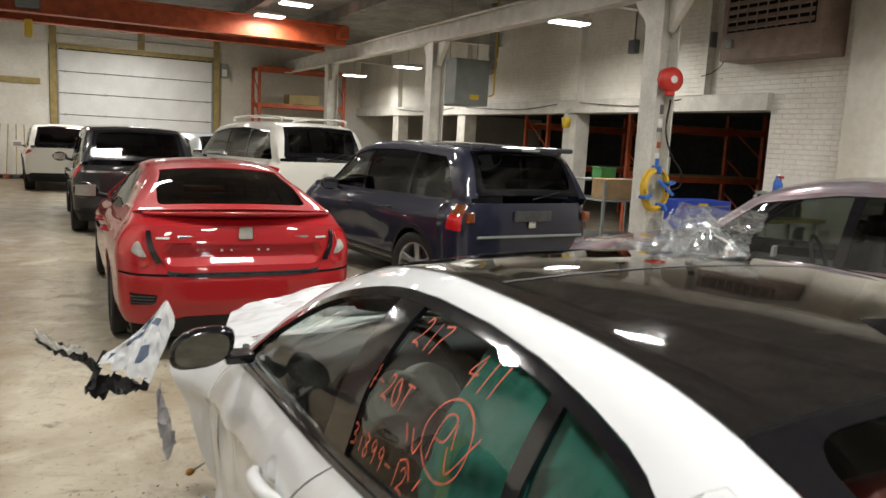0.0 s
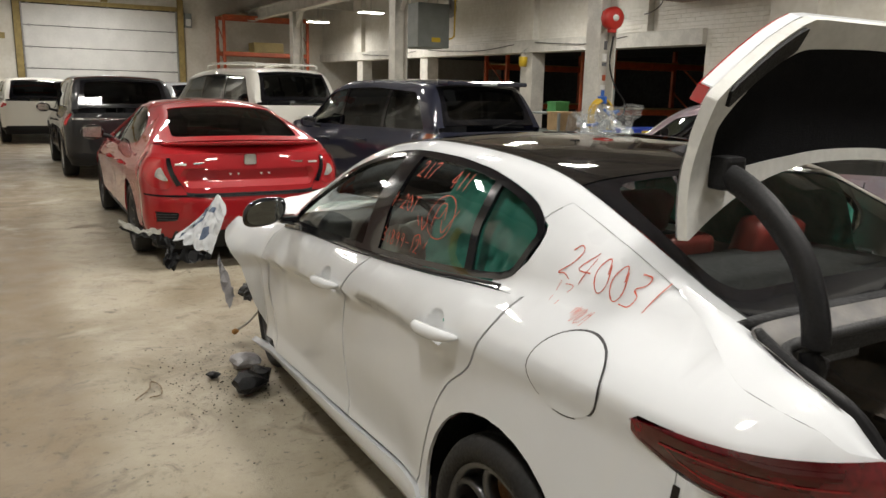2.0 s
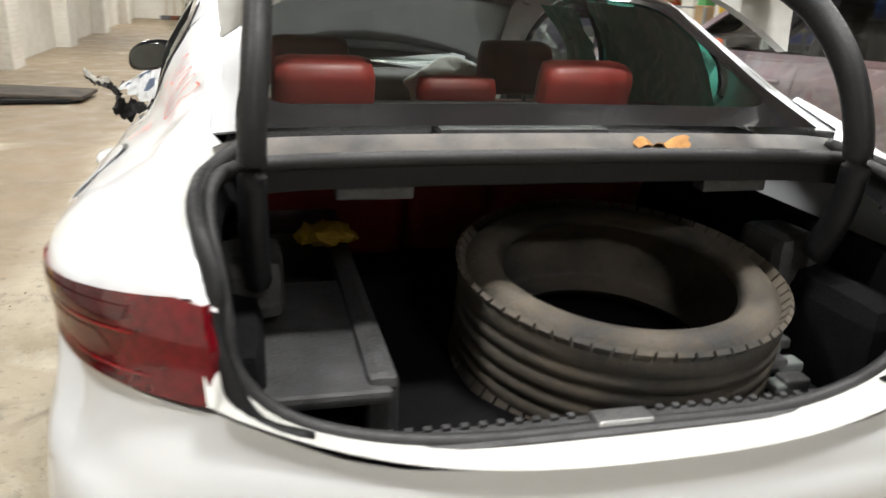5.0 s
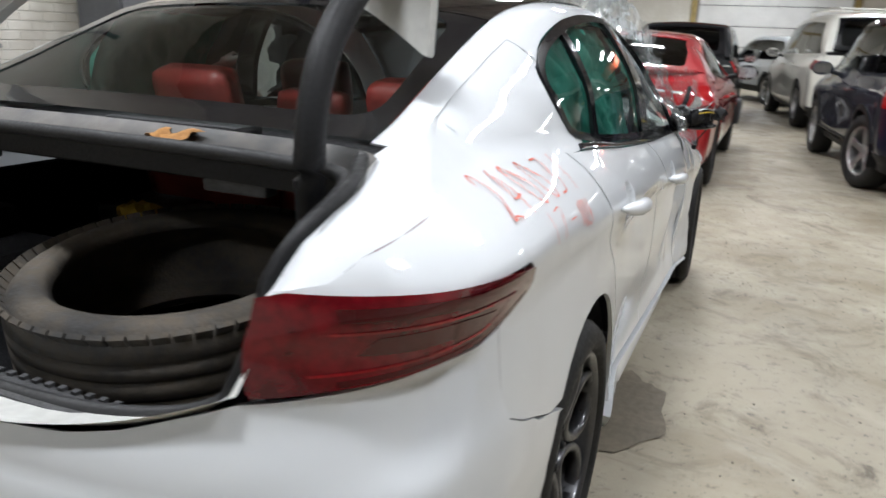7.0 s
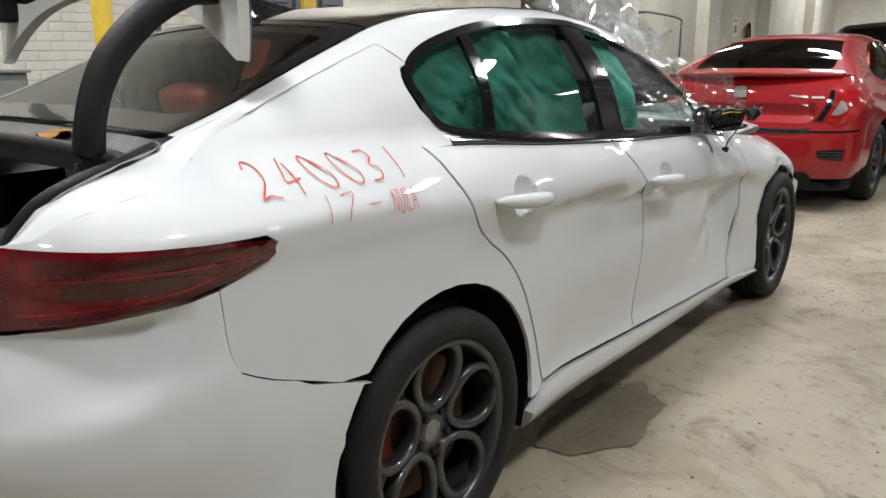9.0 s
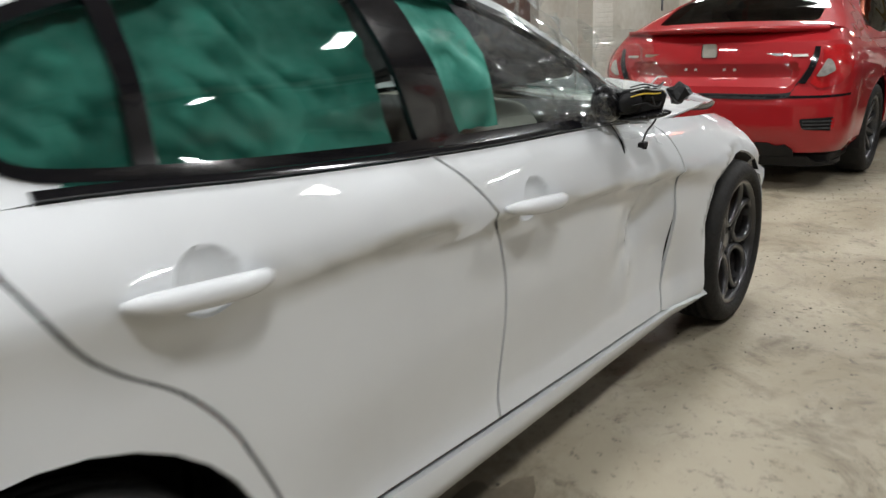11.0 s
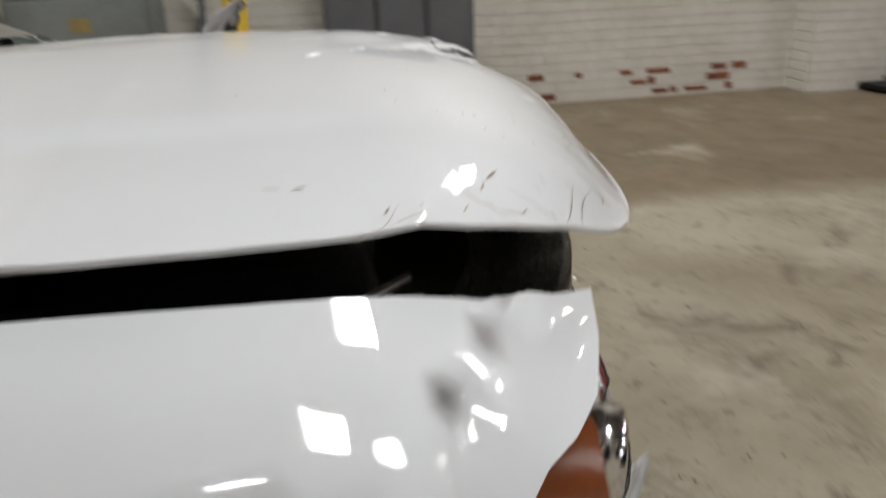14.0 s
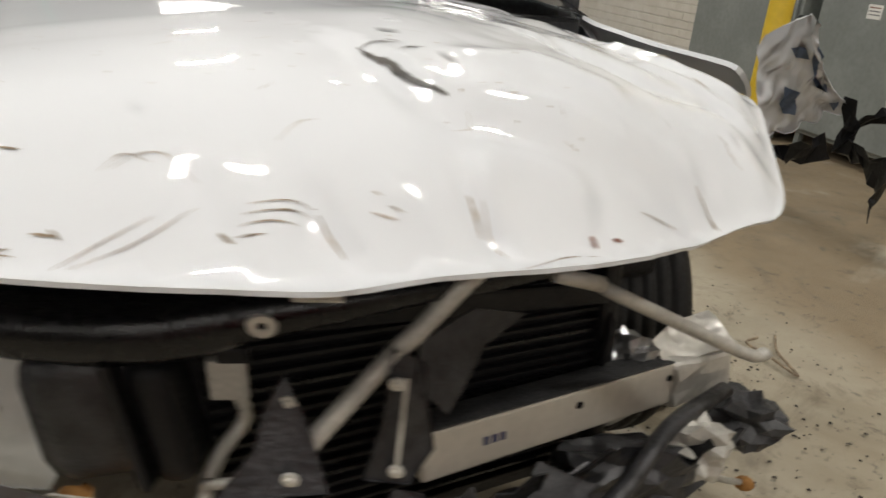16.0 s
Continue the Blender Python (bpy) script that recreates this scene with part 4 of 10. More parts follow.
DLO = xy(arc2(DLO_TOP, 4))[:-1] + xy(arc2(DLO_BOT, 4))


def shrink(poly, d):
    P = np.array(poly)
    c = np.roll(P, -1, 0) - np.roll(P, 1, 0)
    n = np.stack([-c[:, 1], c[:, 0]], -1)
    n /= np.linalg.norm(n, axis=1)[:, None] + 1e-9
    area = np.sum(P[:, 0] * np.roll(P[:, 1], -1) - np.roll(P[:, 0], -1) * P[:, 1])
    return [tuple(p) for p in P + n * d * (1 if area > 0 else -1)]


def cut_y(poly, lo, hi):
    """The part of an outline between two slanted lines, each given as (y at z=1.0, y at z=1.4)."""
    def clip(q, line, keep_more):
        f = lambda p: (p[0] - (line[0] + (line[1] - line[0]) * (p[1] - 1.0) / 0.4)) * (1 if keep_more else -1)
        out = []
        for a, b in zip(q, q[1:] + q[:1]):
            fa, fb = f(a), f(b)
            if fa >= 0:
                out.append(a)
            if (fa > 0) != (fb > 0):
                t = fa / (fa - fb)
                out.append((a[0] + (b[0] - a[0]) * t, a[1] + (b[1] - a[1]) * t))
        return out
    q = list(poly)
    if lo:
        q = clip(q, lo, True)
    if hi:
        q = clip(q, hi, False)
    return q


car = thing("wrecked_saloon_car", "white saloon car with crushed front and open boot", "car")
W = M["white_paint"]
crumple = noise.noise


def dent(points):
    """A bend that pushes the skin in or out round given places: (x, y, z, radius, push x, push y, push z)."""
    def f(P):
        P = np.array(P)
        for cx, cy, cz, r, px, py, pz in points:
            w = np.exp(-(((P - [cx, cy, cz]) / r) ** 2).sum(1))[:, None]
            P = P + w * [px, py, pz]
        return P
    return f


R_DOOR_DENTS = dent([(0.90, 1.98, 0.62, 0.055, -0.028, 0, 0), (0.90, 1.90, 0.50, 0.05, 0.022, 0, 0), (0.90, 2.03, 0.70, 0.045, 0.018, 0, 0), (0.90, 1.87, 0.60, 0.035, 0.014, 0, 0),(0.92, 1.93, 0.56, 0.16, -0.045, 0, 0), (0.92, 2.05, 0.66, 0.08, -0.03, 0, 0), (0.92, 1.86, 0.44, 0.07, 0.028, 0, 0), (0.92, 1.95, 0.74, 0.06, 0.014, 0, 0),
                     (0.9, 1.78, 0.62, 0.10, 0.012, 0, 0), (0.9, 2.12, 0.5, 0.09, -0.02, 0, 0), (0.9, 1.83, 0.88, 0.05, -0.012, 0, 0)])
R_FENDER_DENTS = dent([(0.80, 3.10, 0.74, 0.04, 0.012, 0, 0), (0.84, 3.08, 0.62, 0.05, -0.008, 0, 0), (0.72, 3.17, 0.79, 0.04, 0.006, 0, 0.006)])


def r_wing_bend(P):
    """The wing's tip is folded inwards along an upright crease; a flat flange runs round the arch."""
    P = R_FENDER_DENTS(P)
    r = np.hypot(P[:, 1] - 2.815, P[:, 2] - 0.335)
    P[:, 0] -= 0.016 * np.clip((0.424 - r) / 0.040, 0, 1) * np.clip((P[:, 2] - 0.40) / 0.1, 0, 1)
    y0 = 3.035 + 2.0 * np.clip(P[:, 2] - 0.764, 0, 0.05)
    k = np.clip(P[:, 1] - y0, 0, 1)
    up = np.clip((P[:, 2] - 0.56) / 0.12, 0, 1)
    P[:, 0] -= (0.10 + 0.12 * up) * k + up * (0.020 * np.exp(-(((P[:, 1] - y0 - 0.028) / 0.026) ** 2)) - 0.006 * np.exp(-(((P[:, 1] - y0 + 0.008) / 0.018) ** 2)))
    return P


L_DOOR_DENTS = dent([(-0.92, 2.05, 0.6, 0.12, 0.02, 0, 0), (-0.92, 1.85, 0.75, 0.10, -0.012, 0, 0)])


def l_wing_bend(P):
    """The driver's wing bulges outwards towards its torn end, over a soft upright fold."""
    P = np.array(P)
    k = np.clip((P[:, 1] - 2.22) / 0.45, 0, 1)
    P[:, 0] -= 0.13 * k**1.6 * np.clip((P[:, 2] - 0.25) / 0.3, 0, 1) + 0.012 * np.sin(k * 9) * k
    P[:, 0] += 0.03 * np.exp(-((P[:, 1] - 2.33) / 0.035) ** 2) * np.clip((0.75 - P[:, 2]) / 0.2, 0, 1)
    P[:, 2] += 0.02 * k
    return P


def torn_flap(skin):
    """The torn end of the wing, folded out sideways, and shreds of liner that hang from it."""
    A, B, C, D = (np.array(q) for q in ((-0.985, 2.66, 0.935), (-1.03, 2.76, 0.95), (-1.285, 2.66, 0.785), (-1.09, 2.60, 0.70)))

    def fl(U, Vv):
        out = []
        for u, v in zip(U, Vv):
            p = A * (1 - u) * (1 - v) + B * u * (1 - v) + D * (1 - u) * v + C * u * v
            c = 0.018 * crumple((u * 6, v * 6, 3)) + 0.010 * abs(crumple((u * 15, v * 13, 5)))
            out.append(p + np.array([0.3, -1, 0.5]) * c + np.array([0, 0.05, 0.06]) * 4 * u * (1 - u) * (1 - v))
        return np.array(out)
    ol = [(0, 0), (0.5, -0.02), (1, 0.0), (1.02, 0.3), (1.0, 0.62), (1.06, 0.85), (0.96, 1.0), (0.8, 0.93), (0.7, 1.02), (0.5, 0.95), (0.35, 1.03), (0.2, 0.96), (0.0, 1.0)]
    flap = sheet("torn_flap", fl, ol, W, car, "torn white sheet metal with blue grey scrapes", 0.06, depth=0.003)
    for poly in ([(0.30, 0.55), (0.45, 0.62), (0.42, 0.85), (0.30, 0.80), (0.22, 0.66)], [(0.62, 0.2), (0.75, 0.3), (0.7, 0.5), (0.86, 0.62), (0.78, 0.68), (0.6, 0.5)], [(0.3, 0.2), (0.5, 0.24), (0.56, 0.33), (0.34, 0.31)], [(0.85, 0.78), (0.97, 0.8), (0.9, 0.93)]):
        for o in (0.0025, -0.0055):
            sheet("scrape", fl, poly, M["navy_scrape"], flap, "bare blue grey scrape", 0.08, off=o, depth=0)

    def shred(name, pts, wid, seed, material, label):
        pts = smooth_pts(pts, 6)
        V, F = [], []
        for i, p in enumerate(pts):
            w = wid * (0.6 + 0.6 * abs(crumple((i * 0.45, seed, 0))))
            a = 2.2 * crumple((i * 0.2, seed, 4)) + 0.6
            for t in (-1, -0.3, 0.4, 1):
                V.append((p.x + t * w * math.cos(a) * 0.5, p.y + t * w * math.sin(a) * 0.6 + 0.02 * crumple((i * 0.9, t * 3, seed)), p.z + t * w * 0.7 + 0.03 * crumple((i * 0.8, t * 2, seed + 3))))
        F = [(4 * i + k, 4 * i + k + 1, 4 * i + k + 5, 4 * i + k + 4) for i in range(len(pts) - 1) for k in range(3)]
        ob = mesh_ob(name, V, F, M[material], car, label)
        return ob
    shred("torn_liner", [(-1.27, 2.67, 0.78), (-1.30, 2.70, 0.70), (-1.30, 2.80, 0.66), (-1.22, 2.85, 0.60)], 0.07, 1.3, "black_plastic", "crumpled black wheel arch liner hanging loose")
    shred("torn_liner", [(-1.27, 2.68, 0.74), (-1.34, 2.74, 0.80), (-1.42, 2.86, 0.80), (-1.50, 3.0, 0.83)], 0.035, 4.1, "black_plastic", "black plastic shred sticking out sideways")
    shred("torn_strip", [(-1.33, 2.73, 0.825), (-1.42, 2.85, 0.815), (-1.51, 3.01, 0.845)], 0.018, 7.7, "white_under", "pale torn strip")
    shred("torn_liner", [(-1.09, 2.60, 0.70), (-1.16, 2.64, 0.68), (-1.24, 2.68, 0.70)], 0.05, 9.2, "black_plastic", "crumpled black wheel arch liner hanging loose")
    shred("torn_liner", [(-1.06, 2.58, 0.68), (-1.05, 2.50, 0.58), (-1.02, 2.46, 0.46)], 0.06, 3.2, "film_grey", "torn grey translucent liner")


def build_flank(s):
    """One flank: s is 1 for the passenger's side and -1 for the driver's."""
    skin, side = g_skin(s), G.side(s)
    right = s > 0
    # doors
    rseam = [(0.062, bz(0.062) - 0.01), (0.085, 1.00), (0.142, 0.889), (0.20, 0.825), (0.29, 0.755), (0.365, 0.66), (0.416, 0.551), (0.46, 0.44), (0.50, 0.322)]
    bseam = [(1.148, 0.296), (1.168, 0.47), (1.176, 0.646), (1.165, 0.73), (1.14, 0.80), (1.05, 0.915), (0.962, bz(0.962) - 0.012)]
    fseam = [(2.118, 0.262), (2.165, 0.42), (2.193, 0.582), (2.190, 0.70), (2.172, 0.80), (2.135, 0.875), (2.065, bz(2.065) - 0.012)]
    belt_r = [(y, bz(y) - 0.014) for y in np.linspace(0.95, 0.075, 12)]
    belt_f = [(y, bz(y) - 0.014) for y in np.linspace(2.06, 0.985, 14)]
    cups = [[(y0 + 0.02 + 0.062 * math.cos(a), z0 + 0.004 + 0.058 * math.sin(a)) for a in np.linspace(0, 2 * math.pi, 24, endpoint=False)] for y0, z0 in ((0.335, 0.915), (1.255, 0.848))]
    d1 = xy(arc2(rseam, 4)) + xy(arc2(bseam, 4)) + belt_r
    sheet("rear_door", skin, d1, W, car, "white rear door, undamaged", 0.045, holes=[cups[0]])
    d2 = [(y + 0.010, z) for y, z in xy(arc2(bseam, 4))[::-1]] + xy(arc2(fseam, 4)) + belt_f
    door = sheet("front_door", skin, d2, W, car, "white front door, dented and creased" if right else "white front door, scuffed", 0.03, holes=[cups[1]], bend=R_DOOR_DENTS if right else L_DOOR_DENTS)
    # quarter with the rear pillar, flowing round the tail above the lamp
    cz0 = 0.02
    ra = arch(0.02, 0.340, 0.402, a0=2, a1=136)
    q = [("y", p[0] - 0.009, p[1]) for p in xy(arc2(rseam, 4))] + [("y", 0.455, 0.30)] + [("y", 0.41, 0.30)]
    q += [("y", a, b) for a, b in ra]
    q += [("y", -0.35, 0.625), ("y", -0.46, 0.668), ("y", -0.555, 0.708), ("y", -0.585, 0.725), ("y", -0.598, 0.76), ("y", -0.60, 0.80), ("y", -0.60, 0.885)]
    q += [("y", -0.54, 0.905), ("y", -0.49, 0.925), ("y", -0.475, 0.955), ("y", -0.50, 0.972)]
    q += [("x", 0.80, 0.979), ("x", 0.74, 0.984), ("x", 0.68, 0.987), ("x", 0.655, 0.990)]
    q += [("y", -0.845, 1.002), ("y", -0.80, 1.030), ("y", -0.73, 1.050), ("y", -0.65, 1.066), ("y", -0.59, 1.082), ("y", -0.535, 1.106), ("y", -0.50, 1.128), ("y", -0.45, 1.148), ("y", -0.40, 1.164)]
    q = sp(q)
    q += [(y, rz_(y) + 0.004) for y in (-0.34, -0.27, -0.2, -0.1, 0.0, 0.085)]
    q += [(0.092, 1.268), (0.080, 1.24), (0.078, 1.215), (0.095, 1.165), (0.14, 1.112), (0.21, 1.09), (0.21, 1.070), (0.066, 1.072)]
    sheet("quarter_panel", skin, q, W, car, "white rear wing with orange marker writing", 0.045)
    dz = lambda y: float(np.interp(y, [p[0] for p in DLO_TOP], [p[1] for p in DLO_TOP])) + 0.004
    foot = [(y, rz_(y) + 0.004) for y in np.linspace(-0.33, 0.22, 12)] + [(0.22, dz(0.22)), (0.16, dz(0.16)), (0.11, dz(0.11)), (0.086, 1.262), (0.072, 1.225), (0.086, 1.165), (0.04, 1.12), (-0.33, 1.12)]
    sheet("pillar_skin", side, foot, W, car, "", 0.04, off=-0.0035, depth=0)
    # fender
    if right:
        fa = arch(2.815, 0.335, 0.380, a0=-2, a1=184)
        f = [(y + 0.010, z) for y, z in xy(arc2(fseam, 4))[::-1]]
        f += [(2.20, 0.243), (2.435, 0.228), (2.438, 0.30)] + fa[::-1][1:-2]
        f += [(3.143, 0.455), (3.160, 0.50), (3.168, 0.58), (3.163, 0.640), (3.135, 0.642), (3.110, 0.650), (3.101, 0.668), (3.108, 0.690), (3.130, 0.706), (3.165, 0.714), (3.20, 0.728), (3.225, 0.755), (3.238, 0.776)]
        f += [(y, bz(y) - 0.004) for y in np.linspace(3.236, 2.10, 22)]
        sheet("front_wing", skin, f, W, car, "white front wing torn and creased at its tip", 0.024, bend=r_wing_bend)
        lens = rounded([(3.106, 0.648), (3.165, 0.636), (3.186, 0.66), (3.192, 0.722), (3.16, 0.716), (3.118, 0.704), (3.100, 0.675)], 0.010)
        ml = sheet("side_marker", skin, lens, M["amber"], car, "brown amber side marker lens in the torn wing tip", 0.02, off=-0.004, depth=0.03, bend=r_wing_bend)
        sheet("marker_foot", skin, [(3.108, 0.650), (3.165, 0.637), (3.167, 0.648), (3.106, 0.660)], M["lens_clear"], ml, "clear lens strip", 0.02, off=-0.002, depth=0.01, bend=r_wing_bend)
    else:
        f = [(y + 0.010, z) for y, z in xy(arc2(fseam, 4))[::-1]] + [(2.20, 0.30), (2.30, 0.30), (2.345, 0.36), (2.40, 0.47), (2.45, 0.56), (2.50, 0.64), (2.56, 0.72), (2.66, 0.80), (2.70, 0.86)]
        f += [(y, bz(y) - 0.004) for y in np.linspace(2.70, 2.10, 14)]
        sheet("front_wing", skin, f, W, car, "white front wing bent outwards and torn off", 0.025, bend=l_wing_bend)
        torn_flap(skin)
    # sill
    sl = [(0.43, 0.17), (0.40, 0.255), (0.452, 0.288), (0.50, 0.310), (1.11, 0.284), (2.15, 0.249), (2.43, 0.232), (2.49, 0.222), (2.50, 0.165)]
    sheet("sill", skin, sl, W, car, "white painted sill with road dirt", 0.035, off=0.012, depth=0.03)
    # window surround, glass, pillars
    inner = shrink(DLO, 0.020)
    fr = sheet("window_frame", side, DLO, M["gloss_black"], car, "gloss black window frame", 0.03, holes=[inner], off=0.004, depth=0.018)
    bpil = cut_y(shrink(DLO, 0.015), (0.945, 0.875), (1.085, 1.0))
    sheet("door_pillar", side, bpil, M["gloss_black"], car, "gloss black door pillar", 0.03, off=0.003)
    qd = cut_y(shrink(DLO, 0.018), (0.312, 0.352), (0.350, 0.388))
    if right:
        sheet("mirror_base", side, cut_y(shrink(DLO, 0.012), (1.80, 1.77), None), M["gloss_black"], car, "black triangular mirror base", 0.03, off=0.003)
    sheet("quarter_bar", side, qd, M["gloss_black"], car, "black window divider", 0.02, off=0.003)
    for nm, lo, hi in (("quarter_window", None, (0.312, 0.352)), ("rear_window", (0.350, 0.388), (0.945, 0.875)), ("front_window", (1.085, 1.0), None)):
        g = cut_y(shrink(DLO, 0.018), lo, hi)
        if nm == "front_window" and right:
            g = [p for p in g]
            g = cut_y(g, None, None)
            g = [(y, min(z, 1.14 + 0.02 * math.sin(9 * y) - 0.10 * max(y - 1.55, 0))) for y, z in dense(g, 0.03)]
        ob = sheet(nm, side, g, M["glass" if nm == "front_window" else "glass_rear"], car, "clear side window" if nm != "front_window" or not right else "smashed side window, lower part left", 0.05, off=-0.006, depth=0)
        ob.visible_shadow = False
    trim = [(y, bz(y) - 0.012) for y in np.linspace(0.165, 2.05, 30)]
    tr = trim + [(y, z + 0.014) for y, z in trim[::-1]]
    sheet("belt_trim", side, tr, M["gloss_black"], car, "gloss black belt moulding", 0.02, off=0.008, depth=0.014)
    # roof rail
    strip = G.strip(s)
    lo_k = []
    for y in np.linspace(-0.50, 2.10, 60):
        z = float(np.interp(y, [p[0] for p in DLO_TOP], [p[1] for p in DLO_TOP])) + 0.004 if y > 0.088 else rz_(y) - 0.004
        ks = np.linspace(7.0, 9.9, 120)
        zs = [G.at(y, k)[1] for k in ks]
        lo_k.append((y, float(np.interp(z, zs, ks))))
    hi_k = [(y, float(np.interp(y, [-0.50, 0.1, 0.25, 1.55, 1.75, 2.1], [9.28, 9.34, 9.36, 9.36, 9.2, 9.12]))) for y in np.linspace(2.10, -0.50, 60)]
    P = [(y, k * 0.2) for y, k in lo_k + hi_k]
    sheet("roof_rail", strip, P, W, car, "", 0.03, off=-0.0012, depth=0.004)
    # door handles with their cups
    for y0, z0 in ((0.335, 0.915), (1.255, 0.848)):
        h = new("door_handle")
        h.parent = car
        h["label"] = "white pull handle"
        pts, rad = [], []
        for t in np.linspace(-1, 1, 13):
            y = y0 + 0.128 * t
            z = z0 - 0.012 * t
            x = G.sx(y, z) + 0.030 * (1 - abs(t) ** 3.0) + 0.004
            pts.append((s * x, y, z))
            rad.append(0.006 + 0.015 * (1 - abs(t) ** 2.6) ** 0.6)
        bm = tube_bm(pts, 0, radii=rad, seg=12)
        part("grip", bm, W, h, smooth=True)
        cup = [(y0 + 0.02 + 0.062 * math.cos(a), z0 + 0.004 + 0.058 * math.sin(a)) for a in np.linspace(0, 2 * math.pi, 24, endpoint=False)]

        def bowl(Y, Z, side=side, y0=y0, z0=z0):
            p = side(Y, Z)
            r = np.hypot((Y - y0 - 0.02) / 0.062, (Z - z0 - 0.004) / 0.058)
            p[:, 0] -= s * 0.030 * np.clip(1 - r**2, 0, 1) ** 0.7
            return p
        sheet("cup", bowl, cup, W, h, "", 0.012, off=0.0, depth=0)
    # tail lamp
    lamp = [("y", -0.485, 0.960), ("y", -0.483, 0.935), ("y", -0.50, 0.922), ("y", -0.56, 0.903), ("y", -0.66, 0.882), ("y", -0.78, 0.868), ("y", -0.87, 0.857), ("x", 0.645, 0.846), ("x", 0.635, 0.86),
            ("x", 0.630, 0.92), ("x", 0.638, 0.982), ("x", 0.675, 0.990), ("x", 0.76, 0.986), ("y", -0.60, 0.974)]
    tl = sheet("tail_lamp", skin, sp(lamp), M["lens_red"], car, "dark red tail lamp", 0.03, off=0.004, depth=0.03)
    for nm, lab, mt, up_, dn in (("dark_band", "smoky upper band", "lens_deep", [(-0.53, 0.964), (-0.62, 0.964), (-0.74, 0.968), (-0.85, 0.970)], [(-0.85, 0.952), (-0.74, 0.950), (-0.62, 0.950), (-0.53, 0.956)]),
                                 ("dark_wedge", "smoky wedge", "lens_deep", [(-0.62, 0.925), (-0.70, 0.930), (-0.82, 0.928)], [(-0.84, 0.905), (-0.78, 0.902), (-0.70, 0.906), (-0.64, 0.915)]),
                                 ("light_guide", "brighter red light guide", "lens_glow", [(-0.56, 0.940), (-0.66, 0.941), (-0.76, 0.940), (-0.86, 0.938)], [(-0.86, 0.934), (-0.76, 0.936), (-0.66, 0.937), (-0.56, 0.936)]),
                                 ("light_guide", "brighter red light guide", "lens_glow", [(-0.57, 0.938), (-0.60, 0.918), (-0.66, 0.902), (-0.76, 0.890), (-0.88, 0.880)], [(-0.88, 0.876), (-0.76, 0.886), (-0.66, 0.898), (-0.605, 0.915), (-0.576, 0.937)]),
                                 ("lamp_edge", "dark lower lens edge", "lens_deep", [(-0.51, 0.926), (-0.58, 0.906), (-0.68, 0.888), (-0.86, 0.870)], [(-0.86, 0.862), (-0.68, 0.881), (-0.58, 0.900), (-0.51, 0.921)])):
        sheet(nm, skin, sp([("y", a, b) for a, b in up_ + dn]), M[mt], tl, lab, 0.03, off=0.0052 if mt == "lens_deep" else 0.006, depth=0)
    # wheel house
    for yc, r, a0 in ((0.02, 0.406, -20), (2.815, 0.388, 40)):
        if s < 0 and yc > 1:
            continue
        V, F = [], []
        for a in np.linspace(a0, 200, 24):
            for x in (0.880, 0.62):
                V.append((s * x, yc + r * math.cos(radians(a)), 0.335 + r * math.sin(radians(a))))
        F = [(2 * i, 2 * i + 1, 2 * i + 3, 2 * i + 2) for i in range(23)]
        mesh_ob("wheel_house", V, F, M["black_plastic"], car, "black wheel arch liner", True)
        c = [(0, yc + r * math.cos(radians(a)), 0.335 + r * math.sin(radians(a))) for a in np.linspace(a0, 200, 24)]
        mesh_ob("wheel_house_wall", [(s * 0.62, p[1], p[2]) for p in c], [tuple(range(24))], M["black_plastic"], car)


for s in (1, -1):
    build_flank(s)

# the wings' top edges beside the boot opening
for s in (1, -1):
    gk = g_skin(s)
    V, F = [], []
    rows_ = [(-0.868, 0.986, 0.622, 0.962), (-0.845, 1.000, 0.632, 0.985), (-0.80, 1.030, 0.648, 1.040), (-0.73, 1.050, 0.658, 1.074), (-0.65, 1.066, 0.650, 1.092), (-0.59, 1.082, 0.626, 1.104), (-0.54, 1.104, 0.604, 1.114)]
    rows_ += [(y, z, rx_(y) - 0.006, rz_(y) + 0.005) for y, z in ((-0.50, 1.126), (-0.45, 1.146), (-0.40, 1.162), (-0.355, 1.174))]
    for y, z, xi, zi in rows_:
        p = gk(np.array([s_of_y(y, z)]), np.array([z]))[0]
        q = np.array([s * xi, y - 0.004, zi])
        for t in np.linspace(0, 1, 6):
            w = p * (1 - t) + q * t
            V.append((w[0], w[1], w[2] + 0.016 * math.sin(math.pi * min(t * 1.1, 1)) * (1 - 0.5 * t)))
    F = [(6 * i + k, 6 * i + k + 1, 6 * i + k + 7, 6 * i + k + 6) for i in range(len(rows_) - 1) for k in range(5)]
    seal = [(s * 0.50, -0.905, 0.765), (s * 0.575, -0.905, 0.80), (s * 0.612, -0.89, 0.87), (s * 0.628, -0.865, 0.93)] + [(s * (xi - 0.006), y + 0.004, zi + 0.004) for y, z, xi, zi in rows_[1:7]]
    part("boot_seal", tube_bm(smooth_pts(seal, 4), 0.015, seg=10), M["black_plastic"], car, "black rubber boot seal", True)
    mesh_ob("wing_top", V, F if s > 0 else [f[::-1] for f in F], W, car, "white top edge of the wing beside the boot", True)

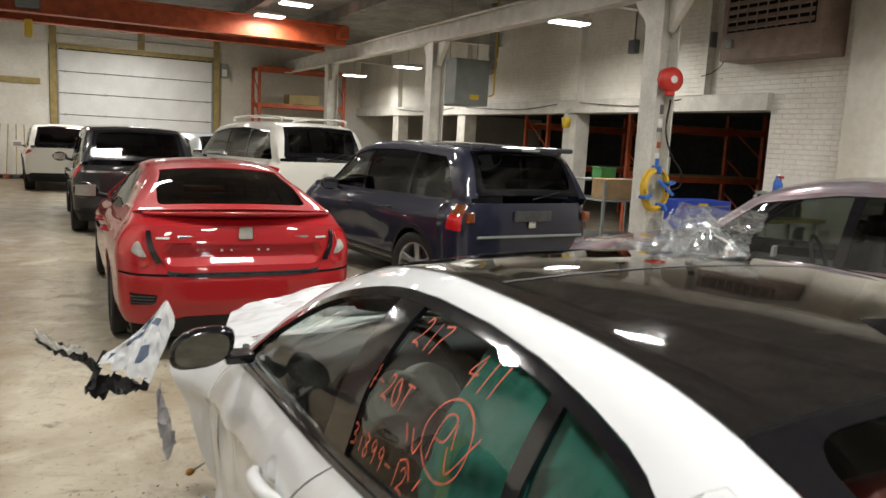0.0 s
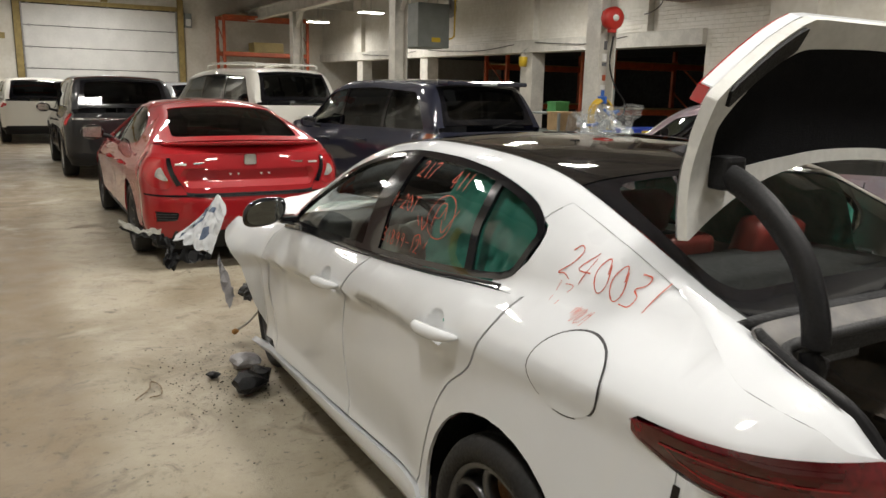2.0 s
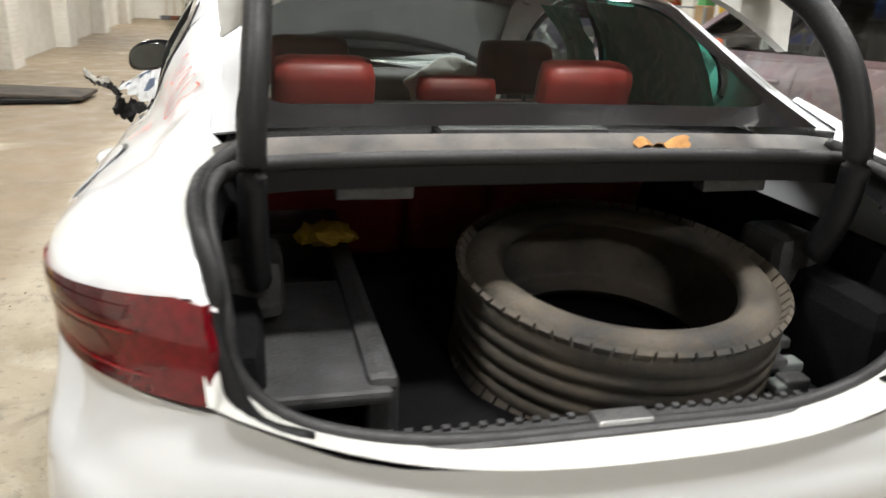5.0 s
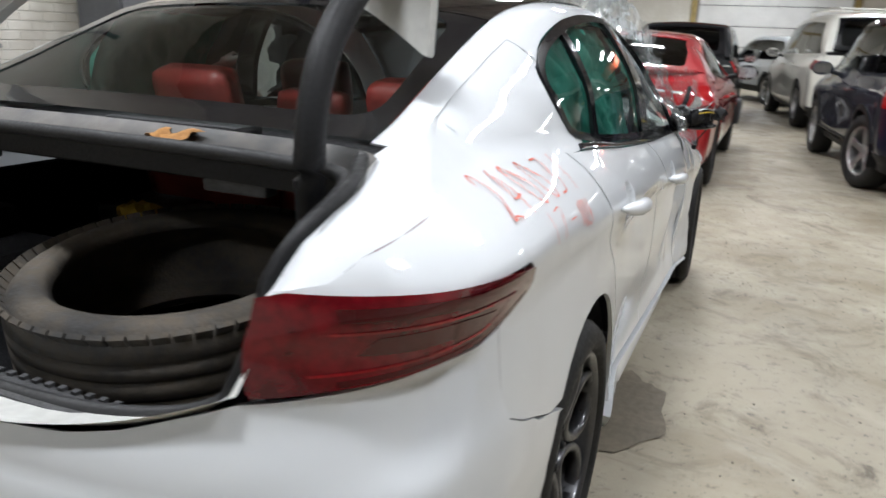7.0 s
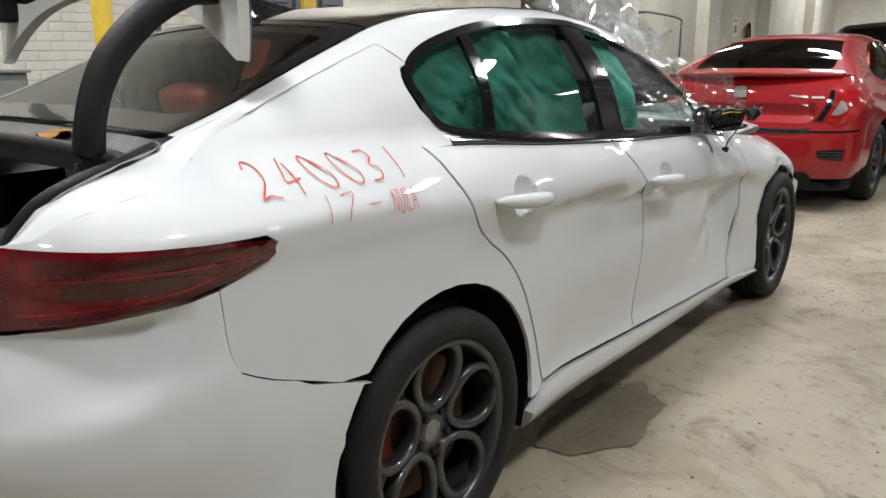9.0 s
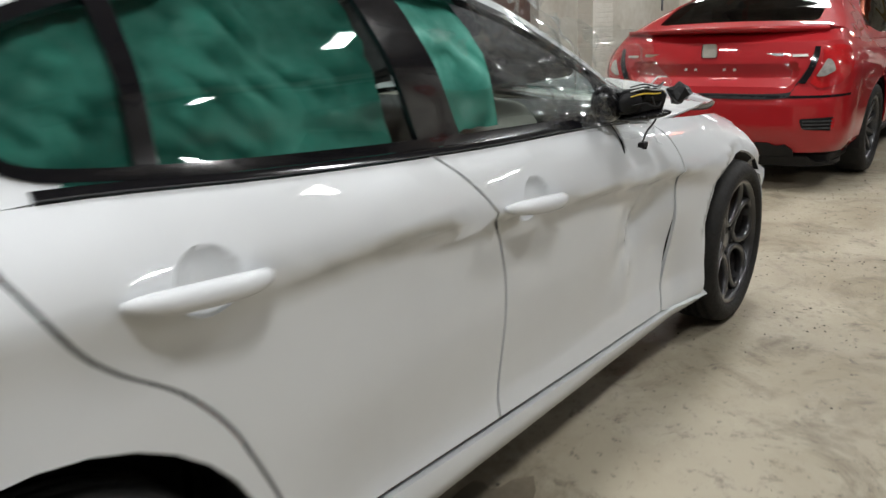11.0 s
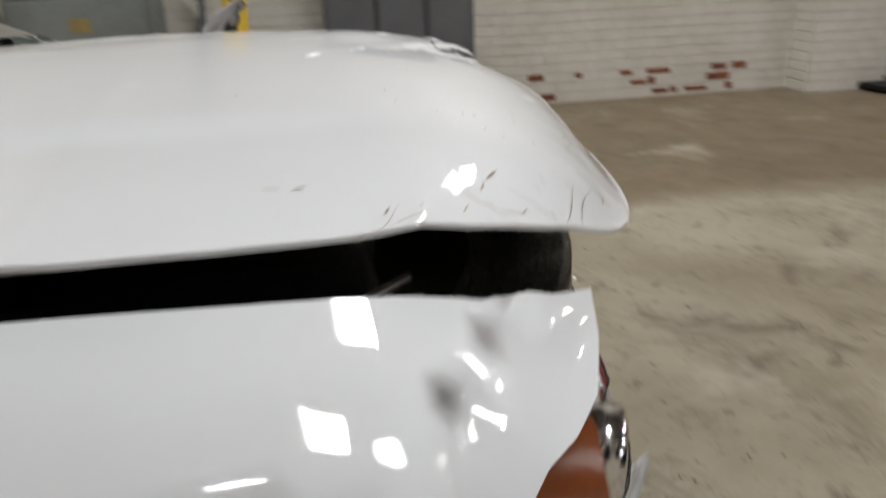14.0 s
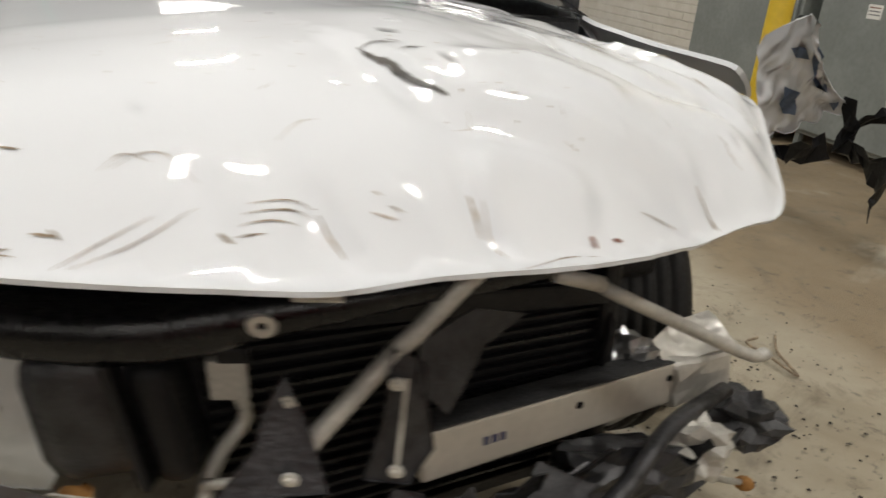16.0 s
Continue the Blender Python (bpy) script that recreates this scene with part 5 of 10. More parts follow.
# rear bumper
half = [("y", -0.262, 0.5945), ("y", -0.35, 0.6235), ("y", -0.46, 0.6665), ("y", -0.5565, 0.7065), ("y", -0.587, 0.724), ("y", -0.600, 0.76), ("y", -0.602, 0.80), ("y", -0.602, 0.884),
        ("y", -0.66, 0.873), ("y", -0.78, 0.858), ("y", -0.87, 0.847), ("x", 0.63, 0.835), ("x", 0.55, 0.81), ("x", 0.47, 0.785), ("x", 0.38, 0.768), ("x", 0.2, 0.756), ("x", 0.0, 0.752)]
lowr = [("x", 0.0, 0.45), ("x", 0.30, 0.445), ("x", 0.50, 0.428), ("x", 0.62, 0.378), ("x", 0.70, 0.322), ("x", 0.76, 0.262), ("y", -0.70, 0.24), ("y", -0.5, 0.225), ("y", -0.36, 0.225)]
hp, lp = sp(half), sp(lowr)
full = 2 * (G_REAR["y0"] - 1.3)
mir = lambda q: [(full - a, b) for a, b in q]
ra = [(0.02 + 0.402 * math.cos(radians(a)), 0.340 + 0.402 * math.sin(radians(a))) for a in np.linspace(196, 140, 8)]
ra = [(s_of_y(a, b) if a < -0.35 else a, b) for a, b in ra]
bump = hp + mir(hp[:-1])[::-1] + mir(ra)[::-1] + mir(lp[1:])[::-1] + lp + ra
def bump_bend(P):
    """A shelf runs round the bumper, and an upright crease falls from the lamp's corner to it."""
    P = np.array(P)
    y, z, sx = P[:, 1].copy(), P[:, 2].copy(), np.sign(P[:, 0])
    zr = 0.742 - 0.05 * np.clip((-0.72 - y) / 0.25, 0, 1)
    side_ = np.clip((y + 0.95) / 0.2, 0, 1)
    shelf = (0.5 + 0.5 * np.tanh((zr - z) / 0.03)) * np.clip((z - 0.50) / 0.12, 0, 1)
    P[:, 1] -= 0.022 * shelf * np.clip((-0.62 - y) / 0.1, 0, 1)
    P[:, 0] += sx * 0.010 * shelf * side_ * np.clip((-0.45 - y) / 0.15, 0, 1)
    yl = -0.622 - 0.62 * (0.885 - z)
    P[:, 0] -= sx * 0.028 * np.clip((yl - y) / 0.07, 0, 1) * (0.5 + 0.5 * np.tanh((z - zr) / 0.03)) * np.clip((0.875 - z) / 0.03, 0, 1) * side_
    return P


bumper = sheet("rear_bumper", g_skin(1), bump, W, car, "white rear bumper with black scratches", 0.024, depth=0.02, bend=bump_bend)
# black diffuser below it
dif = sp([("x", 0.0, 0.445), ("x", 0.30, 0.44), ("x", 0.50, 0.435), ("x", 0.62, 0.39), ("x", 0.70, 0.335), ("x", 0.775, 0.26), ("x", 0.72, 0.20), ("x", 0.5, 0.20), ("x", 0.3, 0.22), ("x", 0.0, 0.225)])
sheet("diffuser", g_skin(1), dif + mir(dif[1:-1])[::-1], M["black_plastic"], bumper, "black plastic rear diffuser", 0.04, off=-0.012, depth=0.03)
for s in (1, -1):
    gk = g_skin(s)
    refl = sp([("x", 0.60, 0.402), ("x", 0.50, 0.440), ("x", 0.33, 0.455), ("x", 0.33, 0.437), ("x", 0.50, 0.418), ("x", 0.60, 0.382)])
    sheet("reflector", gk, refl, M["lens_bright"], bumper, "red reflector", 0.03, off=0.004, depth=0.01)
    bm = revolve_bm([(0, 0.058), (0.004, 0.066), (0.0, 0.070), (-0.12, 0.068), (-0.12, 0.056), (0, 0.058)], 28)
    bmesh.ops.transform(bm, matrix=Matrix.Translation((s * 0.50, -0.965, 0.335)) @ Matrix.Rotation(-math.pi / 2, 4, "Z") @ Matrix.Diagonal((1, 1.35, 0.8, 1)), verts=bm.verts)
    part("tail_pipe", bm, M["sooty"], car, "sooty steel exhaust tip", True)
    bm = revolve_bm([(-0.06, 0.001), (-0.06, 0.056)], 20)
    bmesh.ops.transform(bm, matrix=Matrix.Translation((s * 0.50, -0.965, 0.335)) @ Matrix.Rotation(-math.pi / 2, 4, "Z") @ Matrix.Diagonal((1, 1.35, 0.8, 1)), verts=bm.verts)
    part("pipe_inside", bm, M["carpet"], car)
    for xs, zs in ((0.68, 0.617), (0.33, 0.60)):
        n = [(s_of_x(xs, zs) + 0.011 * math.cos(a), zs + 0.011 * math.sin(a)) for a in np.linspace(0, 2 * math.pi, 14, endpoint=False)]
        n2 = [(s_of_x(xs, zs) + 0.009 * math.cos(a), zs + 0.009 * math.sin(a)) for a in np.linspace(0, 2 * math.pi, 14, endpoint=False)]
        sheet("sensor_ring", gk, n, M["grey_plastic"], bumper, "", 0.006, holes=[n2], off=0.0012, depth=0, bend=bump_bend)
for k in range(9):
    x = -0.30 + 0.075 * k
    part("fin", box_bm((x - 0.008, -0.93, 0.25), (x + 0.008, -0.88, 0.35), 0.003), M["black_plastic"], bumper)
# exposed seam at the driver's side, where the cover hangs loose
gk = g_skin(-1)
gap = sp([("y", -0.26, 0.588), ("y", -0.46, 0.654), ("y", -0.585, 0.705), ("y", -0.612, 0.74), ("y", -0.615, 0.86), ("y", -0.598, 0.86), ("y", -0.594, 0.76), ("y", -0.575, 0.722), ("y", -0.46, 0.672), ("y", -0.26, 0.602)])
sheet("bumper_gap", gk, gap, M["gloss_black"], car, "open black gap beside the loose bumper", 0.02, off=0.0015, depth=0)
for k in range(7):
    t = k / 6
    y, z = -0.29 - 0.26 * t, 0.600 + 0.095 * t
    tabp = sp([("y", y, z), ("y", y - 0.024, z + 0.008), ("y", y - 0.024, z + 0.016), ("y", y, z + 0.009)])
    sheet("clip_tab", gk, tabp, M["white_under"], bumper, "", 0.02, off=0.004, depth=0.004)
# fuel flap on the driver's side
fc = [(-0.245 + 0.132 * math.cos(a), 0.968 + 0.098 * math.sin(a)) for a in np.linspace(0, 2 * math.pi, 40, endpoint=False)]
fi = [(-0.245 + (a + 0.245) * 0.955, 0.968 + (b - 0.968) * 0.955) for a, b in fc]
fc, fi = ([(s_of_y(a, b) if a < -0.35 else a, b) for a, b in q] for q in (fc, fi))
sheet("fuel_gap", gk, fc, M["grey_plastic"], car, "", 0.02, holes=[fi], off=0.0012, depth=0)
sheet("fuel_flap", gk, fi, W, car, "round white fuel flap", 0.03, off=0.003, depth=0.004)
# scratches on bumper and corners
for (y0, z0, y1, z1, th) in ((-0.80, 0.63, -0.88, 0.625, 0.004), (-0.72, 0.70, -0.77, 0.702, 0.003), (-0.66, 0.53, -0.74, 0.50, 0.003), (-0.7, 0.515, -0.8, 0.51, 0.002), (-0.52, 0.36, -0.66, 0.37, 0.004), (-0.75, 0.40, -0.8, 0.42, 0.003)):
    a, b = s_of_y(y0, z0), s_of_y(y1, z1)
    ln = [(a + (b - a) * t, z0 + (z1 - z0) * t + 0.004 * crumple((t * 6, y0 * 9, 0))) for t in np.linspace(0, 1, 8)]
    sheet("scratch", gk, ln + [(p, q - th * math.sin(math.pi * i / 7) - 0.0006) for i, (p, q) in reversed(list(enumerate(ln)))], M["dirt"], bumper, "", 0.02, off=0.002, depth=0, bend=bump_bend)

# roof, glass
def roof_outline(y0, y1, k):
    ys = np.linspace(y0, y1, 26)
    e = [(G.at(y, k(y))[0], y) for y in ys]
    return e + [(-x, y) for x, y in e[::-1]]


kk = lambda y: float(np.interp(y, [-0.50, 0.1, 0.25, 1.55, 1.75, 2.1], [9.28, 9.34, 9.36, 9.36, 9.2, 9.12]))
sheet("roof", G.top(), roof_outline(0.115, 1.56, kk), M["roof_glass"], car, "black glass panoramic roof, dusty", 0.06, off=0.002)
sheet("roof_seam", G.top(), [(0.54, 0.80), (0.54, 0.812), (-0.54, 0.812), (-0.54, 0.80)], M["seal"], car, "", 0.05, off=0.0035, depth=0)
rg = sheet("rear_screen", G.top(), roof_outline(-0.485, 0.10, kk), M["glass"], car, "sloping rear window with dark border", 0.05, off=0.0)
rg.visible_shadow = False
o1 = roof_outline(-0.50, 0.105, kk)
sheet("screen_border", G.top(), o1, M["gloss_black"], car, "black glass border", 0.03, holes=[rounded([(-0.55, -0.415), (0.55, -0.415), (0.505, 0.075), (-0.505, 0.075)], 0.08, 6)], off=0.003, depth=0)
ws = sheet("windscreen", G.top(), roof_outline(1.585, 2.31, kk), M["glass"], car, "cracked windscreen", 0.06, off=0.0)
ws.visible_shadow = False
o3 = roof_outline(1.56, 2.34, kk)
sheet("windscreen_border", G.top(), o3, M["gloss_black"], car, "black glass border", 0.03, holes=[rounded([(-0.53, 1.66), (0.53, 1.66), (0.66, 2.24), (-0.66, 2.24)], 0.08, 6)], off=0.003, depth=0)
V = [(0.035, 0.16, G.tz(0.16, 0.03)), (-0.035, 0.16, G.tz(0.16, 0.03)), (0.03, 0.34, G.tz(0.34, 0.03)), (-0.03, 0.34, G.tz(0.34, 0.03)), (0.012, 0.17, G.tz(0.17, 0) + 0.058), (-0.012, 0.17, G.tz(0.17, 0) + 0.058), (0, 0.25, G.tz(0.25, 0) + 0.035), (0, 0.345, G.tz(0.345, 0))]
mesh_ob("antenna_fin", V, [(0, 1, 5, 4), (0, 4, 6, 2), (1, 3, 6, 5), (4, 5, 6), (2, 6, 7), (3, 7, 6)], M["gloss_black"], car, "black shark fin aerial", True)


def film_sheet(parent, name, p0, ux, uy, nx, ny, amp, seed, label="crumpled clear plastic film", material="plastic_film", thick=True):
    """Crumpled film: a grid spanned by two vectors, folded by sharp noise."""
    p0, ux, uy = Vector(p0), Vector(ux), Vector(uy)
    nrm = ux.cross(uy).normalized()
    V = []
    for j in range(ny + 1):
        for i in range(nx + 1):
            p = p0 + ux * (i / nx) + uy * (j / ny)
            d = abs(crumple(p * 6 + Vector((seed, 0, 0)))) * 1.4 + 0.6 * abs(crumple(p * 14 + Vector((0, seed, 0)))) + 0.3 * crumple(p * 30)
            e = Vector((crumple(p * 7 + Vector((9, seed, 1))), crumple(p * 7 + Vector((seed, 3, 4))), crumple(p * 7 + Vector((2, 8, seed)))))
            V.append(tuple(p + nrm * amp * (d - 0.5) + e * amp * 0.5))
    F = [(j * (nx + 1) + i, j * (nx + 1) + i + 1, (j + 1) * (nx + 1) + i + 1, (j + 1) * (nx + 1) + i) for j in range(ny) for i in range(nx)]
    ob = mesh_ob(name, V, F, M[material], parent, label, False)
    ob.visible_shadow = False
    return ob



# boot: tub, seal, ledge, lid on goose-neck arms
tub = new("boot_tub")
tub.parent = car
tub["label"] = "black carpeted boot well"
edge = [(0.0, -0.905, 0.735), (0.25, -0.905, 0.737), (0.42, -0.885, 0.75), (0.54, -0.86, 0.785), (0.605, -0.85, 0.86), (0.615, -0.845, 0.93), (0.622, -0.82, 0.985), (0.635, -0.77, 1.045), (0.638, -0.69, 1.078), (0.615, -0.62, 1.096), (0.54, -0.595, 1.106), (0.3, -0.595, 1.112), (0.0, -0.597, 1.114)]
ring = smooth_pts(edge, 4)
ring = ring + [Vector((-p.x, p.y, p.z)) for p in ring[::-1][1:-1]]
ring.append(ring[0])
part("seal", tube_bm(ring, 0.014, seg=8, closed_ends=False), M["seal"], tub, "thick black rubber seal", True)
out = []
for p in ring:
    ax = abs(p.x)
    if p.y < -0.80:
        q = Vector((p.x * 1.02, -1.03 + 0.08 * (ax / 0.6) ** 3, 0.757 + 0.09 * (ax / 0.6) ** 2.5))
    elif p.y < -0.63:
        q = Vector((math.copysign(ax + 0.035, p.x), p.y - 0.01, p.z + 0.012))
    else:
        q = Vector((p.x * 1.03, p.y + 0.075, p.z + 0.028))
    out.append(q)
n = len(ring)
V = [tuple(p) for p in ring] + [tuple((p + q) / 2 + Vector((0, 0, -0.012))) for p, q in zip(ring, out)] + [tuple(q) for q in out]
F = [(i, i + 1, n + i + 1, n + i) for i in range(n - 1)] + [(n + i, n + i + 1, 2 * n + i + 1, 2 * n + i) for i in range(n - 1)]
back = [f for f in F if min(V[i][1] for i in f[:2]) > -0.63]
mesh_ob("gutter", V, [f for f in F if f not in back], M["white_under"], tub, "white painted rain gutter round the boot", True)
# the stretch below the rear window is coloured darker than the sides
mesh_ob("rear_gutter", V, back, M["gutter_tear_grey"], tub, "dark grey gutter below the rear window", True)
V, F = [], []
for p in ring:
    c = Vector((0, -0.35, 0.5))
    inner = Vector((p.x * 0.97, p.y if p.y < -0.5 else p.y, p.z - 0.05))
    V += [tuple(p), (inner.x, inner.y + (0.03 if p.y < -0.7 else 0), inner.z)]
F = [(2 * i, 2 * i + 2, 2 * i + 3, 2 * i + 1) for i in range(n - 1)]
mesh_ob("trim_lip", V, F, M["black_plastic"], tub, "", True)
box = [((-0.66, -0.88, 0.58), (0.66, 0.42, 0.637)), ((-0.70, -0.80, 0.42), (-0.66, 0.42, 0.93)), ((0.66, -0.80, 0.42), (0.70, 0.42, 0.93)), ((-0.68, 0.40, 0.42), (0.68, 0.44, 1.0)), ((-0.55, -0.905, 0.42), (0.55, -0.875, 0.715)), ((-0.60, -0.58, 1.055), (0.60, 0.2, 1.07))]
for a, b in box:
    part("lining", box_bm(a, b, 0.006), M["carpet"], tub, "black carpet lining")
for sx in (-1, 1):
    bm = box_bm((sx * 0.56, -0.80, 0.45), (sx * 0.67, -0.30, 0.86), 0.05)
    part("side_trim", bm, M["carpet"], tub, "moulded black side trim")
    part("hinge_cover", box_bm((sx * 0.52, -0.56, 0.80), (sx * 0.64, -0.40, 0.92), 0.03), M["grey_plastic"], tub, "grey hinge cover")
    part("lamp_clip", box_bm((sx * 0.36 - 0.07, -0.585, 1.035), (sx * 0.36 + 0.07, -0.545, 1.072), 0.006), M["grey_plastic"], tub)
lip = part("scuff_plate", box_bm((-0.46, -0.93, 0.700), (0.46, -0.865, 0.742), 0.012), M["grey_plastic"], tub, "grey ribbed sill plate")
part("latch", box_bm((-0.05, -0.915, 0.735), (0.05, -0.872, 0.752), 0.006), M["steel"], lip, "metal lock striker")
for k in range(12):
    for sx in (-1, 1):
        x = sx * (0.08 + 0.03 * k)
        part("rib", box_bm((x - 0.006, -0.88, 0.742), (x + 0.006, -0.868, 0.748)), M["grey_plastic"], lip)
sh = part("parcel_shelf", box_bm((-0.62, -0.44, 1.075), (0.62, 0.22, 1.095), 0.01), M["dark_int"], car, "dark parcel shelf")
part("brake_light", box_bm((-0.19, -0.36, 1.095), (0.19, -0.26, 1.12), 0.01), M["grey_plastic"], sh, "grey high level lamp housing")
for x in (-0.16, 0.03):
    part("seat_strap", box_bm((x, 0.36, 0.46), (x + 0.035, 0.372, 1.02), 0.002), M["red_leather"], tub, "red strap")

lid = new("boot_lid")
lid.parent = car
lid["label"] = "open white boot lid standing upright"


def lid_fn(off):
    def fn(X, T):
        """T runs from the arched hinge edge (0) up to the lid's lip (1), whose corners are cut off."""
        a = np.clip(np.abs(X) / 0.62, 0, 1)
        lo_, hi_ = 1.465 - 0.18 * a**2.6, 1.815 - 0.195 * np.clip((a - 0.45) / 0.55, 0, 1) ** 1.3
        z = lo_ + (hi_ - lo_) * T
        y = -0.275 - 0.05 * T + 0.03 * np.sin(T * math.pi) - 0.02 * a**2 - off
        return np.stack([X, y, z], -1)
    return fn


op = rounded([(-0.62, 0.0), (-0.622, 0.5), (-0.618, 1.0), (0.618, 1.0), (0.622, 0.5), (0.62, 0.0)], 0.02, 4)
sheet("outer_skin", lid_fn(0.0), op, W, lid, "white outer skin", 0.05, depth=0)
hole = rounded([(0.0, 0.09), (0.28, 0.09), (0.42, 0.16), (0.50, 0.30), (0.555, 0.42), (0.56, 0.70), (0.46, 0.80), (0.0, 0.83), (-0.46, 0.80), (-0.56, 0.70), (-0.555, 0.42), (-0.50, 0.30), (-0.42, 0.16), (-0.28, 0.09)], 0.06, 4)
sheet("inner_frame", lid_fn(0.035), op, M["white_under"], lid, "white inner frame", 0.045, holes=[hole], depth=0.03)
sheet("liner", lid_fn(0.030), hole, M["carpet"], lid, "black lining of the lid", 0.05, depth=0)
for s in (1, -1):
    lp_ = [(s * 0.56, 0.81), (s * 0.575, 0.965), (s * 0.31, 0.965), (s * 0.33, 0.83)]
    sheet("inner_lamp", lid_fn(0.045), rounded(lp_, 0.02), M["black_plastic"], lid, "back of the lid's lamp", 0.04, depth=0.03)
    op2 = [(s * 0.612, 0.95), (s * 0.60, 1.03), (s * 0.30, 1.03), (s * 0.32, 0.96)]
    sheet("lid_lamp", lid_fn(-0.012), op2, M["lens_bright"], lid, "red lamp on the lid", 0.04, depth=0.03)
    pts = smooth_pts([(s * 0.57, -0.60, 0.90), (s * 0.575, -0.64, 1.0), (s * 0.575, -0.655, 1.10), (s * 0.568, -0.64, 1.19), (s * 0.556, -0.59, 1.29), (s * 0.545, -0.50, 1.375), (s * 0.53, -0.41, 1.425), (s * 0.52, -0.335, 1.45)], 5)
    arm = tube_bm(pts, 0.032, seg=10)
    for v in arm.verts:
        v.co.x = s * 0.555 + (v.co.x - s * 0.555) * 0.75
    part("hinge_arm", arm, M["black_plastic"], lid, "black curved hinge arm", True)
    part("arm_seat", box_bm((s * 0.52 - 0.035, -0.37, 1.41), (s * 0.52 + 0.035, -0.31, 1.49), 0.012), M["black_plastic"], lid)
sheet("lip_spoiler", lid_fn(-0.006), [(-0.60, 0.965), (0.60, 0.965), (0.595, 1.03), (-0.595, 1.03)], W, lid, "white lip", 0.05, depth=0.03)

# spare tyre and clutter lying in the boot
sp_t = thing("loose_tyre", "worn dusty tyre lying flat in the open boot", "tyre", m=pose(0.165, -0.505, 0.757, 0, 90, 0) @ pose(0, 0, 0, 0, 0, 7))
R_, r_, h_ = 0.335, 0.242, 0.118
prof = [(h_ - 0.03, r_), (h_ - 0.004, r_ + 0.02), (h_, r_ + 0.05), (h_ - 0.01, R_ - 0.025), (h_ - 0.03, R_ - 0.006)]
for gx in (0.6, 0.22, -0.22, -0.6):
    x = gx * h_ * 0.75
    prof += [(x + 0.006, R_), (x + 0.004, R_ - 0.010), (x - 0.004, R_ - 0.010), (x - 0.006, R_)]
prof += [(-h_ + 0.03, R_ - 0.006), (-h_ + 0.01, R_ - 0.025), (-h_, r_ + 0.05), (-h_ + 0.004, r_ + 0.02), (-h_ + 0.03, r_), (-h_ + 0.04, r_ + 0.05), (-h_ + 0.05, R_ - 0.03), (h_ - 0.05, R_ - 0.03), (h_ - 0.04, r_ + 0.05), (h_ - 0.03, r_)]
bm = revolve_bm(prof, 72)
part("carcass", bm, M["old_tyre"], sp_t, "dusty black rubber", True)
for k in range(60):
    a = 2 * math.pi * k / 60
    for sx in (1, -1):
        q = Matrix.Rotation(a, 4, "X") @ Matrix.Translation((sx * (h_ - 0.022), R_ - 0.0085, 0)) @ Matrix.Rotation(0.62 * sx, 4, "Z")
        part("tread_block", box_bm((-0.020, -0.005, -0.0145), (0.020, 0.005, 0.0145), m=q), M["old_tyre"], sp_t)
org = thing("boot_organiser", "black moulded tool tray standing in the boot", "tray", m=Matrix.Translation((0, 0, 0.13)))
part("tray", box_bm((-0.64, -0.80, 0.62), (-0.36, -0.30, 0.645), 0.01), M["grey_plastic"], org)
part("wall", box_bm((-0.40, -0.78, 0.44), (-0.345, 0.30, 0.66), 0.02), M["grey_plastic"], org)
part("tray_end", box_bm((-0.64, 0.0, 0.44), (-0.38, 0.30, 0.66), 0.02), M["grey_plastic"], org)
rag = thing("yellow_rag", "crumpled yellow paper in the boot corner", "rag")
bm = bmesh.new()
bmesh.ops.create_icosphere(bm, subdivisions=3, radius=0.05, matrix=Matrix.Translation((-0.40, -0.06, 0.80)) @ Matrix.Diagonal((1.5, 1, 0.55, 1)))
for v in bm.verts:
    v.co += Vector((crumple(v.co * 40), crumple(v.co * 37 + Vector((3, 0, 0))), crumple(v.co * 43))) * 0.022
part("sheet", bm, M["yellow_hose"], rag)
jk = thing("tool_clutter", "small metal tool parts lying in the boot", "tools")
for k in range(6):
    a = Vector((0.47 + 0.02 * (k % 3), -0.70 + 0.05 * (k // 2), 0.652 + 0.01 * k))
    part("piece", box_bm((a.x - 0.03, a.y - 0.02, a.z - 0.012), (a.x + 0.03, a.y + 0.02, a.z + 0.012), 0.006, m=pose(0, 0, 0, 0, 0, 0)), M["steel" if k % 2 else "panel_grey"], jk)


def leaf(name, x, y, z, size, rz, tilt=0.0, lab="dry brown leaf lying loose"):
    t = thing(name, lab, "leaf", "dry leaves", pose(x, y, z, tilt, 0, rz))
    pts = []
    for k in range(18):
        a = 2 * math.pi * k / 18
        r = size * (0.6 + 0.4 * abs(math.cos(2.5 * a)))
        pts.append((r * math.cos(a), r * math.sin(a) * 0.7))
    sheet("blade", lambda X, Y: np.stack([X, Y, 0.15 * size * np.sin(X / size * 3) + 0.2 * size * np.cos(Y / size * 4)], -1), pts, M["leaf"], t, "", size * 0.25, depth=0.001)
    return t


leaf("dry_leaf", 0.225, -0.56, 1.128, 0.045, 20)
leaf("dry_leaf", 0.165, -0.555, 1.128, 0.03, 80)
leaf("dry_leaf", 0.10, -0.47, 0.645, 0.04, 10)

# cabin: floor, seats, dash, airbags
part("cabin_floor", box_bm((-0.72, 0.40, 0.22), (0.72, 2.3, 0.26), 0.01), M["dark_int"], car)
part("firewall", box_bm((-0.74, 2.24, 0.26), (0.74, 2.30, 0.93), 0.01), M["dark_int"], car)
part("rear_bulkhead", box_bm((-0.70, 0.36, 0.3), (0.70, 0.40, 1.03), 0.01), M["dark_int"], car)
